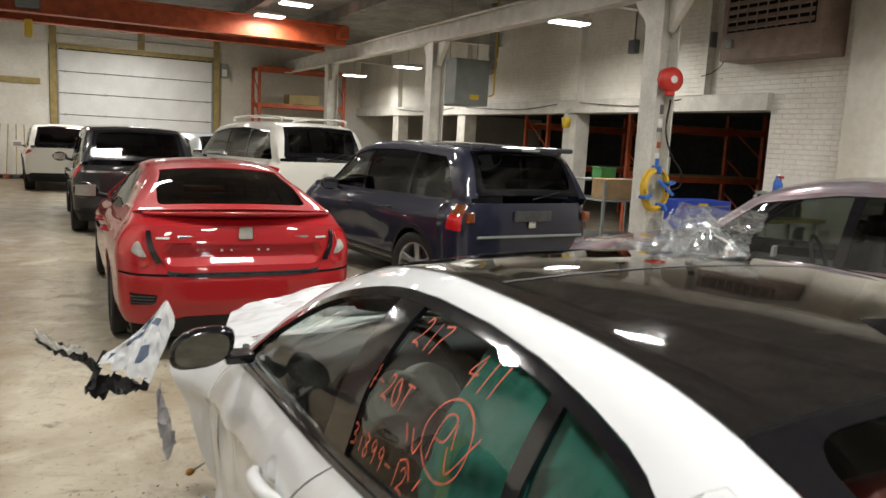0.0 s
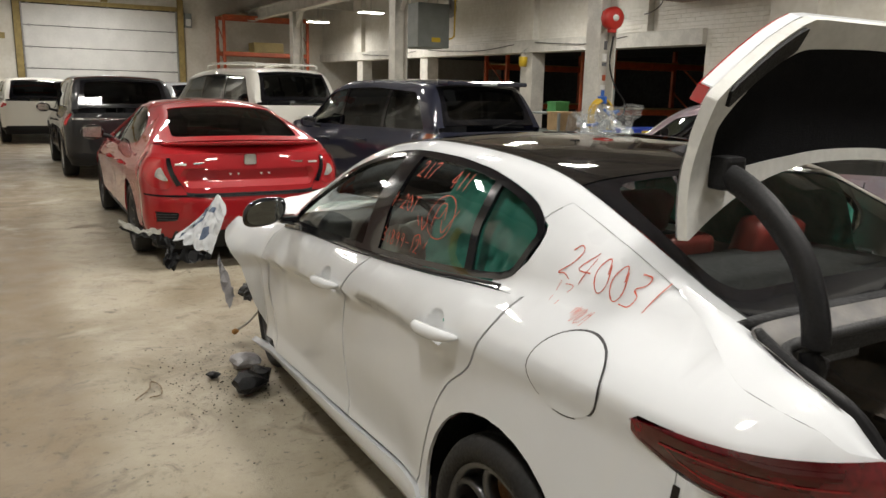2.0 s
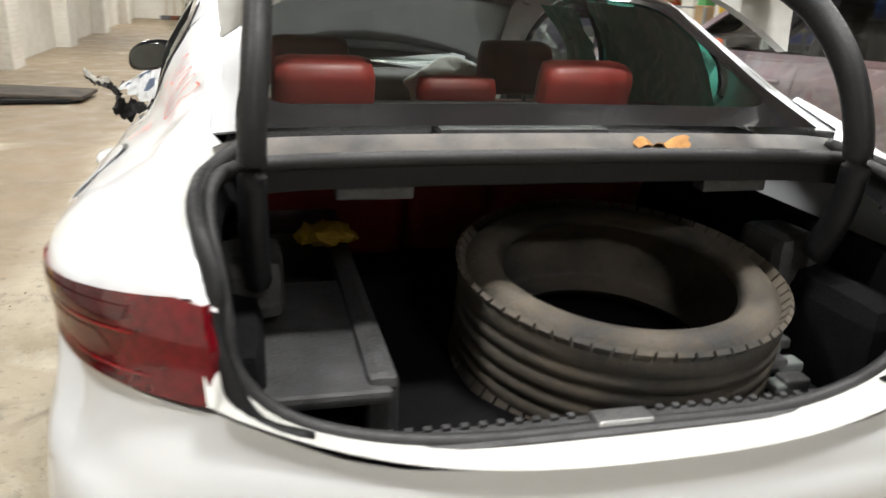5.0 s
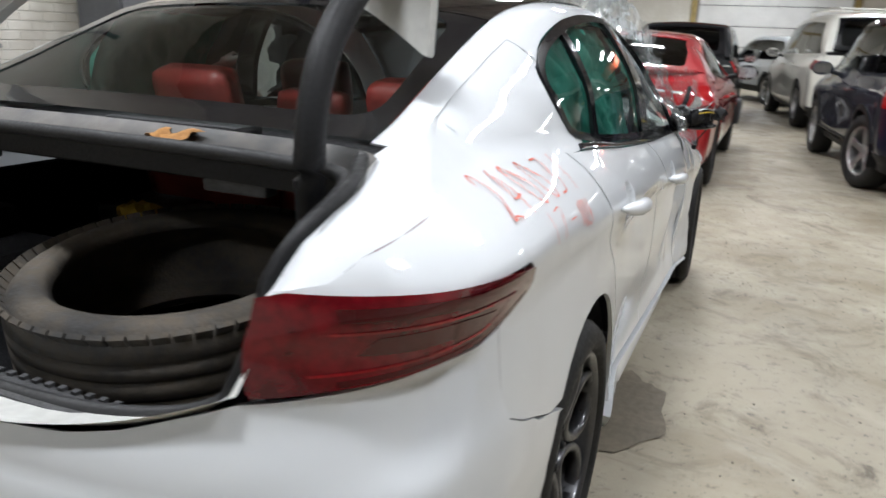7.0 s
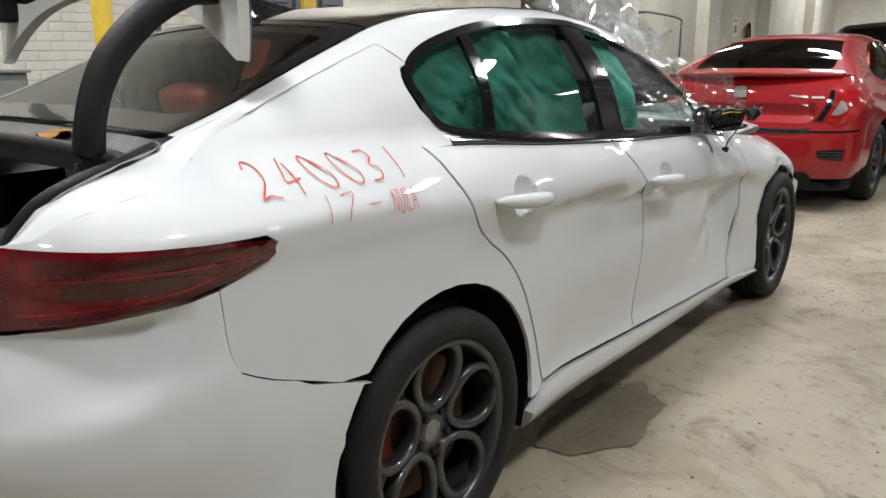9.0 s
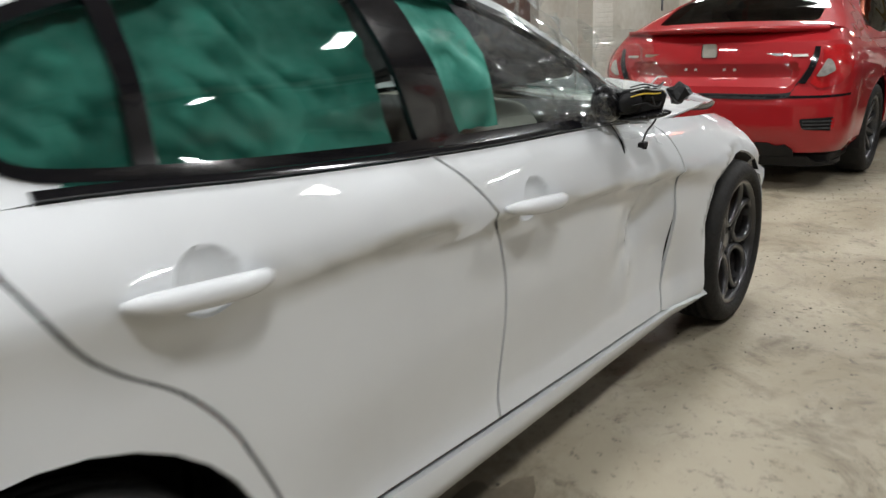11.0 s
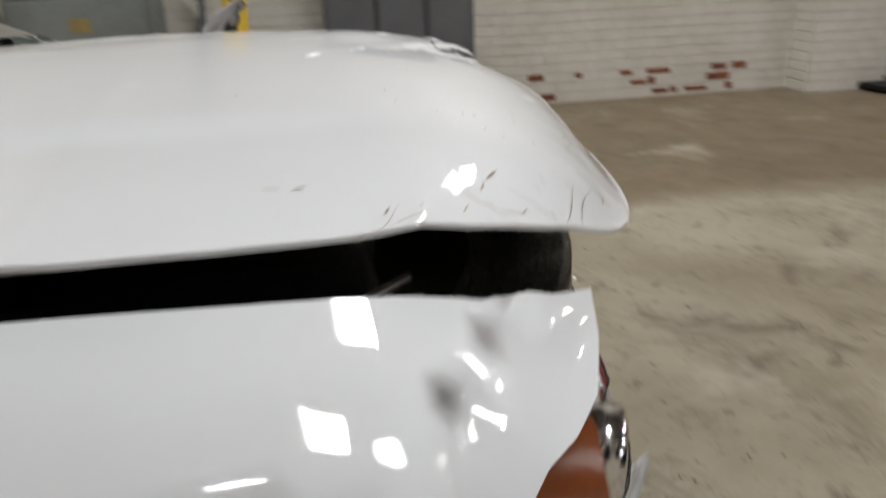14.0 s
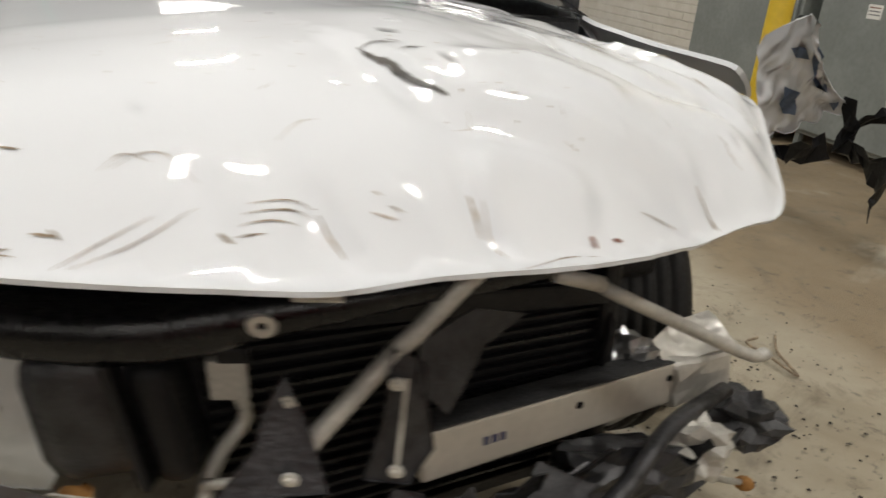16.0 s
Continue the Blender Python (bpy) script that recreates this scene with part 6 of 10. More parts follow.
dash = part("dashboard", box_bm((-0.72, 1.86, 0.72), (0.72, 2.26, 0.975), 0.06), M["dark_int"], car, "dark dashboard", True)
bm = bmesh.new()
circ = [(-0.36 + 0.185 * math.cos(a), 1.66 + 0.07 * math.sin(a), 0.93 + 0.175 * math.sin(a)) for a in np.linspace(0, 2 * math.pi, 33)]
part("steering_wheel", tube_bm(circ, 0.015, bm, 8, False), M["dark_int"], car, "black steering wheel", True)
for s in (-1, 1):
    part("door_card", box_bm((s * 0.79, 0.45, 0.30), (s * 0.815, 2.15, 0.97), 0.01), M["dark_int"], car, "dark door lining")


def seat(x, y, back, w=0.48, head=True):
    st = new("seat")
    st.parent = car
    st["label"] = "red leather seat"
    part("cushion", box_bm((x - w / 2, y, 0.32), (x + w / 2, y + 0.5, 0.50), 0.06), M["red_leather"], st, "", True)
    q = Matrix.Translation((x, y + 0.02, 0.46)) @ Matrix.Rotation(radians(back), 4, "X")
    part("backrest", box_bm((-w / 2, -0.12, 0), (w / 2, 0.04, 0.56), 0.06, m=q), M["red_leather"], st, "", True)
    if head:
        part("headrest", box_bm((-0.135, -0.10, 0.60), (0.135, 0.02, 0.79), 0.045, m=q), M["red_leather"], st, "red leather headrest", True)
        for dx in (-0.06, 0.06):
            part("headrest_post", tube_bm([q @ Vector((dx, -0.04, 0.5)), q @ Vector((dx, -0.04, 0.66))], 0.007), M["steel"], st)
    return st


seat(-0.37, 1.02, 14), seat(0.37, 1.02, 14)
seat(-0.38, 0.40, 16, 0.5), seat(0.36, 0.40, 16, 0.5), seat(0.0, 0.40, 10, 0.28, False)
part("middle_headrest", box_bm((-0.115, 0.20, 1.07), (0.115, 0.29, 1.16), 0.035), M["red_leather"], car, "red leather headrest", True)


def airbag(s, y0, y1, z0, z1, seed, material="airbag", inner=0.055):
    """A curtain of limp fabric that hangs inside the window line."""
    def fn(Y, Z):
        out = []
        for y, z in zip(Y, Z):
            t = (z - z0) / (z1 - z0)
            fold = 0.045 * crumple((y * 6 + seed, z * 4.5, seed)) + 0.018 * math.sin(y * 13 + 9 * z + seed) * (1 - t) + 0.04 * abs(crumple((y * 11 + 6 * z, z * 12 + seed, 2)))
            out.append((s * (G.sx(y, min(max(z, 0.75), 1.36)) - inner + 0.8 * fold), y, z + 0.01 * crumple((y * 9, seed, 0))))
        return np.array(out)
    pts = []
    for t in np.linspace(0, 1, 20):
        pts.append((y0 + (y1 - y0) * t, z0 + 0.03 * crumple((t * 7, seed, 1))))
    pts += [(y1, z1), (y0, z1)]
    return sheet("side_airbag", fn, pts, M[material], car, "deployed green fabric side airbag hanging limp", 0.028, depth=0)


airbag(1, 0.10, 0.90, 0.93, 1.36, 3.1)
airbag(1, 1.02, 1.30, 1.02, 1.34, 5.7)
airbag(-1, 0.10, 0.66, 0.95, 1.36, 8.3)
for x, y, z, r in ((-0.36, 1.62, 0.86, 0.16), (0.38, 1.74, 0.92, 0.2)):
    bm = bmesh.new()
    bmesh.ops.create_icosphere(bm, subdivisions=4, radius=r, matrix=Matrix.Translation((x, y, z)) @ Matrix.Diagonal((1.2, 0.5, 0.7, 1)))
    for v in bm.verts:
        v.co += Vector((crumple(v.co * 9), crumple(v.co * 11), crumple(v.co * 10 + Vector((5, 0, 0))))) * 0.05
    part("front_airbag", bm, M["airbag_white" if x > 0 else "airbag_white"], car, "limp white front airbag", True)

# wheels
wm = lambda s, y, z=0.335, steer=0.0: pose(s * 0.805, y, z, 0, 0, (0 if s > 0 else 180) + steer)
wheel(car, 0.338, 0.254, 0.225, "five_ring", wm(1, 0.02))
wheel(car, 0.338, 0.254, 0.225, "five_ring", wm(-1, 0.02))
wheel(car, 0.338, 0.254, 0.225, "five_ring", wm(1, 2.82, steer=2))
wheel(car, 0.338, 0.254, 0.225, "five_ring", pose(-0.67, 2.60, 0.335, 0, 0, 176))
part("underbody", box_bm((-0.60, -0.75, 0.19), (0.72, 2.85, 0.23), 0.02), M["black_plastic"], car, "dark underbody")


# ---- the saloon's crushed front end ----
HOOD_FRONT = [(-0.74, 2.82), (-0.70, 2.96), (-0.66, 3.08), (-0.615, 3.18), (-0.585, 3.235), (-0.55, 3.262), (-0.50, 3.272), (-0.40, 3.298), (-0.30, 3.338), (-0.20, 3.37), (-0.10, 3.395), (0.0, 3.412), (0.1, 3.425), (0.2, 3.412), (0.3, 3.395), (0.4, 3.372), (0.48, 3.345), (0.54, 3.315), (0.60, 3.262), (0.645, 3.19), (0.67, 3.10), (0.70, 2.98), (0.735, 2.83)]
HOOD_CROWN = [(2.2, 0.985), (2.5, 0.985), (2.8, 0.988), (3.0, 0.988), (3.1, 0.982), (3.2, 0.966), (3.3, 0.932), (3.43, 0.885)]
TEAR = [(0.06, 3.12), (0.027, 3.176), (0.010, 3.205), (-0.008, 3.237), (-0.032, 3.257), (-0.065, 3.270), (-0.113, 3.271), (-0.20, 3.273), (-0.30, 3.258), (-0.394, 3.25), (-0.46, 3.22)]
crush = lambda x, y: (0.772 * x + 0.052 * y - 0.011, -0.066 * x + 0.776 * y + 0.659)


# folds beaten into the bonnet: line, height, half width
BUCKLES = [([(-0.07, 3.338), (-0.10, 3.316), (-0.15, 3.309), (-0.20, 3.312)], 0.010, 0.020), ([(-0.050, 3.340), (-0.060, 3.362), (-0.085, 3.385)], -0.014, 0.014), ([(0.110, 3.368), (0.098, 3.388), (0.085, 3.40)], -0.011, 0.013),
           ([(0.03, 3.36), (0.0, 3.375), (-0.02, 3.39)], 0.006, 0.018), ([(-0.394, 3.25), (-0.415, 3.275), (-0.45, 3.27)], 0.010, 0.016), ([(-0.30, 3.05), (-0.40, 3.12), (-0.52, 3.13)], -0.012, 0.030), ([(-0.10, 3.19), (-0.20, 3.16), (-0.30, 3.19)], 0.008, 0.022),
           ([(-0.50, 2.86), (-0.55, 3.00), (-0.60, 3.06)], 0.014, 0.024), ([(-0.46, 3.02), (-0.55, 3.11), (-0.58, 3.14)], 0.010, 0.018), ([(-0.2, 2.5), (-0.12, 2.8), (-0.04, 3.05)], 0.006, 0.07), ([(0.215, 3.34), (0.19, 3.375), (0.195, 3.40)], -0.004, 0.016)]


def near_line(P, line):
    """Distance to a polyline, and on which side of it a point lies."""
    best, side, along = np.full(len(P), 9.0), np.zeros(len(P)), np.zeros(len(P))
    for k, (a, b) in enumerate(zip(line, line[1:])):
        a, b = np.array(a), np.array(b)
        d = b - a
        t = np.clip(((P - a) @ d) / (d @ d), 0, 1)
        q = P - (a + t[:, None] * d)
        r = np.hypot(q[:, 0], q[:, 1])
        up = r < best
        best[up], side[up], along[up] = r[up], np.sign(d[0] * q[:, 1] - d[1] * q[:, 0])[up], (k + t)[up]
    return best, side, along / (len(line) - 1)


def hood_fn(X, Y):
    X, Y = np.asarray(X, float), np.asarray(Y, float)
    P = np.stack([X, Y], -1)
    edge, _, _ = near_line(P, HOOD_FRONT)
    z = curve(HOOD_CROWN, Y) - 0.085 * (np.abs(X) / 0.68) ** 1.5 - 0.098 * (1 - 0.45 * np.clip(X / 0.55, 0, 1) ** 1.5) * np.exp(-(edge / 0.07) ** 1.5) * np.clip((Y - 3.05) / 0.25, 0, 1)
    side_ = np.interp(Y, [2.2, 2.5, 2.7, 2.85, 3.0, 3.1, 3.2], [0.02, 0.03, 0.028, 0.004, -0.015, -0.014, 0.0])
    z += side_ * np.clip(X / 0.72, 0, 1.2) ** 3
    # the corner on the driver's side is beaten down
    z -= 0.035 * np.clip((-X + 0.05) / 0.45, 0, 1) ** 1.3 * np.exp(-(edge / 0.20) ** 1.4) * np.clip((Y - 2.75) / 0.35, 0, 1)
    # pressed ridges of the bonnet
    for s in (1, -1):
        rx = 0.50 - 0.10 * (Y - 2.4)
        z += 0.006 * np.tanh((rx - s * X) / 0.025) * np.clip((3.2 - Y) / 0.5, 0, 1)
    # the torn fold: behind it the sheet has dropped
    d, s, a = near_line(P, TEAR)
    drop = np.clip(0.5 - s * d / 0.036, 0, 1)
    z += (-0.030 * drop * np.exp(-d / 0.09) + 0.006 * (1 - drop) * np.exp(-d / 0.03)) * np.sin(np.clip(a, 0.02, 0.98) * math.pi) ** 0.6
    # buckles
    calm = 1 - np.exp(-((edge / 0.022) ** 2))
    for line, h, w in BUCKLES:
        d, s, _ = near_line(P, line)
        z += (h * np.exp(-((d / w) ** 2)) + 0.6 * abs(h) * s * (1 - np.exp(-d / w)) * np.exp(-d / (2.4 * w))) * calm
    wild = np.clip((0.1 - X) / 0.6, 0, 1)
    z += np.array([0.012 * crumple((x * 4.5, y * 4.5, 7)) + 0.006 * abs(crumple((x * 11, y * 11, 2))) for x, y in P]) * wild
    return np.stack([X, Y + 0.0 * X, z], -1)


outline = [(0.775, 2.10), (0.79, 2.30), (0.80, 2.5), (0.775, 2.70)] + HOOD_FRONT[::-1] + [(-0.77, 2.68), (-0.79, 2.55), (-0.79, 2.15), (-0.5, 2.28), (0.0, 2.33), (0.5, 2.27)]
ol = arc2([(a, b) for a, b in outline[:-3]], 3)
hood = sheet("bonnet", hood_fn, xy(ol) + outline[-3:], W, car, "white bonnet, lifted, creased and scuffed brown", 0.014, depth=0.006)
inner = shrink(xy(ol) + outline[-3:], 0.03)
sheet("bonnet_frame", hood_fn, inner, M["white_under"], hood, "white inner skin of the bonnet", 0.06, off=-0.024, depth=0)
# the gash where the fold has torn open
GASH = [(0.030, 3.170), (0.020, 3.188), (0.006, 3.208), (-0.008, 3.232), (-0.028, 3.248), (-0.050, 3.260), (-0.085, 3.266), (-0.115, 3.266)]


def scuff_or_shade(pts, w, material="dirt", seed=1.0, fine=0.03):
    """A thin irregular mark that follows the bonnet: a scuff, or shade painted in the tear."""
    p = [tuple(q) for q in smooth_pts([(a, b, 0) for a, b in pts], 5)] if len(pts) > 2 else [(pts[0][0] + (pts[1][0] - pts[0][0]) * t, pts[0][1] + (pts[1][1] - pts[0][1]) * t, 0) for t in np.linspace(0, 1, 7)]
    a, b = [], []
    for i, q in enumerate(p):
        t = i / (len(p) - 1)
        d = Vector(p[min(i + 1, len(p) - 1)]) - Vector(p[max(i - 1, 0)])
        n = Vector((-d.y, d.x, 0)).normalized()
        ww = w * (0.25 + math.sin(math.pi * min(max(t, 0.06), 0.94))) * (0.7 + 0.9 * abs(crumple((t * 9, seed, 0))))
        o = n * 0.4 * w * crumple((t * 5, seed, 8))
        a.append((q[0] + n.x * ww + o.x, q[1] + n.y * ww + o.y))
        b.append((q[0] - n.x * ww + o.x, q[1] - n.y * ww + o.y))
    sheet("scuff_or_shade", hood_fn, a + b[::-1], M[material], hood, "", fine, off=0.0014, depth=0)


SMEARS = [([(0.590, 3.132), (0.575, 3.146)], 0.0040), ([(0.612, 3.122), (0.600, 3.126)], 0.0030), ([(0.446, 3.266), (0.437, 3.279)], 0.0042), ([(0.418, 3.281), (0.404, 3.287)], 0.0026), ([(0.640, 3.158), (0.630, 3.166)], 0.0024), ([(0.355, 3.352), (0.336, 3.357)], 0.0028),
          ([(0.400, 3.352), (0.385, 3.357), (0.372, 3.358)], 0.0026), ([(0.404, 3.353), (0.369, 3.364)], 0.0020), ([(0.34, 3.352), (0.332, 3.360)], 0.0030), ([(0.536, 3.285), (0.515, 3.293), (0.505, 3.288)], 0.0026), ([(0.20, 3.374), (0.188, 3.382)], 0.0036), ([(0.398, 3.276), (0.392, 3.286)], 0.0028),
          ([(0.385, 3.286), (0.366, 3.292)], 0.0022), ([(0.110, 3.369), (0.100, 3.385), (0.088, 3.398)], 0.0036), ([(-0.050, 3.344), (-0.058, 3.356), (-0.060, 3.370)], 0.0048), ([(-0.066, 3.350), (-0.072, 3.372), (-0.086, 3.384)], 0.0022), ([(-0.593, 3.10), (-0.585, 3.12)], 0.0060), ([(-0.545, 3.03), (-0.555, 3.06)], 0.0045),
          ([(-0.52, 2.95), (-0.555, 2.96)], 0.0050), ([(-0.405, 3.258), (-0.425, 3.276), (-0.44, 3.282)], 0.0030), ([(0.614, 2.90), (0.618, 2.915)], 0.0036), ([(0.616, 2.928), (0.612, 2.942)], 0.0036), ([(0.712, 2.985), (0.700, 2.992)], 0.0016), ([(0.668, 3.015), (0.655, 3.020)], 0.0028), ([(0.652, 3.095), (0.640, 3.101)], 0.0026)]
SCRATCHES = [[(0.622, 3.230), (0.575, 3.246), (0.522, 3.275)], [(0.640, 3.205), (0.600, 3.224), (0.545, 3.244)], [(0.552, 3.318), (0.48, 3.340), (0.404, 3.353)], [(0.606, 3.099), (0.630, 3.112), (0.642, 3.134)], [(0.642, 3.134), (0.640, 3.150), (0.636, 3.166)], [(0.299, 3.322), (0.278, 3.312), (0.255, 3.322)], [(0.218, 3.357), (0.27, 3.372), (0.326, 3.380)],
             [(0.34, 3.378), (0.30, 3.368), (0.255, 3.358)], [(0.290, 3.322), (0.265, 3.314), (0.243, 3.317), (0.215, 3.340)], [(0.172, 3.362), (0.140, 3.362), (0.111, 3.366)], [(0.178, 3.367), (0.14, 3.368), (0.116, 3.372)], [(0.182, 3.373), (0.15, 3.374), (0.128, 3.379)], [(0.186, 3.379), (0.16, 3.381)], [(0.056, 3.360), (0.046, 3.364)], [(0.040, 3.370), (0.026, 3.374)], [(0.060, 3.374), (0.034, 3.378)],
             [(0.14, 3.318), (0.118, 3.302), (0.10, 3.298)], [(0.70, 2.975), (0.69, 3.01), (0.65, 3.03)], [(0.63, 3.12), (0.66, 3.15), (0.655, 3.19)], [(0.60, 3.15), (0.63, 3.19), (0.645, 3.20)], [(0.685, 3.02), (0.66, 3.06)], [(-0.10, 3.395), (-0.16, 3.372), (-0.21, 3.36)], [(-0.30, 3.30), (-0.36, 3.295)], [(-0.47, 3.20), (-0.50, 3.23)], [(-0.40, 2.90), (-0.46, 3.02)], [(-0.54, 2.93), (-0.60, 3.04)]]
for k, (pts, w) in enumerate(SMEARS):
    scuff_or_shade(pts, w * 0.36, "dirt", k * 1.7)
for k, pts in enumerate(SCRATCHES):
    scuff_or_shade(pts, 0.00042, "dirt", k * 3.1)
# fine streaks and specks left by the crash
random.seed(44)
for k in range(70):
    x, y = random.uniform(-0.5, 0.72), 3.36 - abs(random.gauss(0, 0.16))
    a, n = random.gauss(0.5, 0.5), random.choice((0.004, 0.006, 0.008, 0.02, 0.04))
    p, q = crush(x, y), crush(x + n * math.cos(a), y + n * math.sin(a) * 0.6)
    scuff_or_shade([p, q], 0.0007 if n < 0.012 else 0.00025, "dirt", k * 2.9)
# rust red dab, and dark strips that paint the shade in the torn slit
scuff_or_shade(GASH[:6], 0.0032, "gutter_tear_grey", 2.3, 0.005)
scuff_or_shade([(0.027, 3.172), (0.004, 3.168), (-0.018, 3.172)], 0.0014, "gutter_tear_grey", 7.1)
scuff_or_shade([(-0.012, 3.196), (-0.028, 3.186), (-0.045, 3.184)], 0.0012, "gutter_tear_grey", 8.1)
scuff_or_shade([(-0.205, 3.345), (-0.212, 3.352)], 0.004, "rust", 3.3)
scuff_or_shade([(-0.240, 3.338), (-0.255, 3.336)], 0.0016, "rust", 5.3)


def plate(name, pts, material, parent, label="", t=0.004, seed=0.0, amp=0.0, div=0.05):
    """A flat or crumpled sheet-metal plate through a 3D outline, with thickness."""
    P = [Vector(p) for p in pts]
    c = sum(P, Vector()) / len(P)
    n = Vector()
    for a, b in zip(P, P[1:] + P[:1]):
        n += (a - c).cross(b - c)
    n.normalize()
    u = (P[1] - P[0]).normalized()
    u = (u - n * u.dot(n)).normalized()
    v = n.cross(u)
    poly = [((p - c).dot(u), (p - c).dot(v)) for p in P]

    def fn(A, B):
        return np.array([tuple(c + u * a + v * b + n * amp * (crumple((a * 10 + seed, b * 10, seed)) + 0.4 * abs(crumple((a * 22, b * 22 + seed, 1))))) for a, b in zip(A, B)])
    return sheet(name, fn, poly, M[material], parent, label, div, depth=t)


def rod(name, pts, r, material, label="", smooth=True, seg=10):
    return part(name, tube_bm(smooth_pts(pts, 5) if len(pts) > 2 else pts, r, seg=seg), M[material], car, label, smooth)


# engine bay: dark lumps under the bonnet
part("engine_cover", box_bm((-0.36, 2.45, 0.45), (0.34, 3.0, 0.80), 0.05), M["black_plastic"], car, "black engine cover", True)
part("air_box", box_bm((0.36, 2.62, 0.50), (0.60, 3.02, 0.77), 0.05), M["black_plastic"], car, "black air filter box", True)
part("battery_box", box_bm((-0.66, 2.5, 0.5), (-0.40, 2.9, 0.82), 0.03), M["black_plastic"], car, "black fluid box", True)
for s in (1, -1):
    yf = 3.05 if s > 0 else 2.72
    plate("inner_wing", [(s * 0.62, 2.3, 0.30), (s * 0.62, yf, 0.36), (s * 0.62, yf, 0.72), (s * 0.64, 2.7, 0.78), (s * 0.68, 2.3, 0.82)], "black_plastic", car, "black inner wing", 0.006)
part("cowl", box_bm((-0.62, 2.26, 0.78), (0.62, 2.42, 0.88), 0.02), M["black_plastic"], car, "black scuttle panel below the windscreen")
before = set(car.children_recursive)
rod("bonnet_strut", [(0.66, 2.85, 0.84), (0.58, 3.12, 0.93)], 0.009, "steel", "thin gas strut")
for y, x in ((2.95, 0.70), (3.12, 0.67)):
    part("bonnet_buffer", box_bm((x - 0.014, y - 0.014, 0.905), (x + 0.014, y + 0.014, 0.935), 0.005), M["grey_plastic"], car)
rod("hose", [(0.45, 2.9, 0.82), (0.55, 3.05, 0.80), (0.60, 3.2, 0.72), (0.52, 3.28, 0.60)], 0.022, "black_plastic", "black corrugated hose")
rod("hose", [(0.70, 3.05, 0.80), (0.62, 3.22, 0.76), (0.55, 3.27, 0.66), (0.50, 3.30, 0.52)], 0.016, "black_plastic", "black wiring hose")
# slam panel
sl_ = smooth_pts([(0.57, 3.33, 0.772), (0.40, 3.40, 0.765), (0.22, 3.445, 0.760), (0.10, 3.452, 0.772), (0.0, 3.450, 0.798), (-0.16, 3.425, 0.822), (-0.36, 3.37, 0.845), (-0.60, 3.28, 0.868), (-0.74, 3.20, 0.875)], 4)
V, F = [], []
for i, p in enumerate(sl_):
    h = 0.085 - 0.035 * min(max((0.1 - p.x) / 0.3, 0), 1)
    w = 0.006 * crumple((i * 0.4, 0, 2))
    V += [(p.x, p.y - 0.20, p.z + h * 0.45), (p.x, p.y - 0.02, p.z + h * 0.5 + w), (p.x, p.y, p.z + h * 0.35), (p.x, p.y + 0.004, p.z - h * 0.3 + w), (p.x, p.y - 0.012, p.z - h * 0.5), (p.x, p.y - 0.06, p.z - h * 0.55)]
F = [(6 * i + k, 6 * i + k + 1, 6 * i + k + 7, 6 * i + k + 6) for i in range(len(sl_) - 1) for k in range(5)]
slam = mesh_ob("slam_panel", V, F, M["gloss_plastic"], car, "bent black front cross panel", True)
bm = revolve_bm([(0.0, 0.006), (0.003, 0.008), (0.004, 0.018), (0.0, 0.021)], 20)
bmesh.ops.transform(bm, matrix=Matrix.Translation((-0.009, 3.456, 0.797)) @ Matrix.Rotation(math.pi / 2, 4, "Z"), verts=bm.verts)
part("washer", bm, M["alu"], slam, "pale washer with a dark hole")
part("catch", box_bm((-0.12, 3.43, 0.835), (-0.05, 3.455, 0.862), 0.005), M["pale_steel"], slam)
# white body metal on the passenger's side
plate("front_panel", [(0.60, 3.30, 0.715), (0.315, 3.315, 0.725), (0.305, 3.31, 0.62), (0.29, 3.34, 0.50), (0.33, 3.36, 0.43), (0.56, 3.33, 0.45), (0.62, 3.30, 0.58)], "white_under", car, "white body panel behind the lamp", 0.004, 2.0, 0.006)
V = []
lipc = smooth_pts([(0.70, 3.22, 0.735), (0.60, 3.32, 0.728), (0.48, 3.37, 0.708), (0.40, 3.365, 0.712), (0.36, 3.35, 0.735)], 6)
for p in lipc:
    V += [(p.x, p.y - 0.10, p.z + 0.03), (p.x, p.y, p.z + 0.008), (p.x, p.y + 0.012, p.z - 0.006), (p.x, p.y - 0.006, p.z - 0.018)]
F = [(4 * i + k, 4 * i + k + 1, 4 * i + k + 5, 4 * i + k + 4) for i in range(len(lipc) - 1) for k in range(3)]
mesh_ob("panel_lip", V, F, M["white_under"], car, "white curved panel lip", True)
rib = smooth_pts([(0.46, 3.345, 0.46), (0.455, 3.34, 0.56), (0.43, 3.338, 0.585), (0.37, 3.338, 0.585)], 5)
part("pressed_rib", tube_bm(rib, 0.006, seg=8), M["white_under"], car, "", True)
for x, z in ((0.44, 0.67), (0.40, 0.635), (0.45, 0.53)):
    bm = revolve_bm([(0.0, 0.001), (0.0, 0.008), (-0.004, 0.009)], 12)
    bmesh.ops.transform(bm, matrix=Matrix.Translation((x, 3.341, z)) @ Matrix.Rotation(math.pi / 2, 4, "Z"), verts=bm.verts)
    part("panel_hole", bm, M["carpet"], car)
plate("strut_plate", [(0.70, 3.20, 0.76), (0.60, 3.30, 0.76), (0.55, 3.31, 0.80), (0.62, 3.24, 0.83), (0.72, 3.12, 0.82)], "white_under", car, "white torn bracket", 0.004, 5.0, 0.008)
part("foam_block", box_bm((-0.04, -0.05, -0.03), (0.05, 0.05, 0.03), 0.012, m=pose(0.64, 3.27, 0.785, 10, 5, 30)), M["pale_steel"], car, "torn pale foam block")
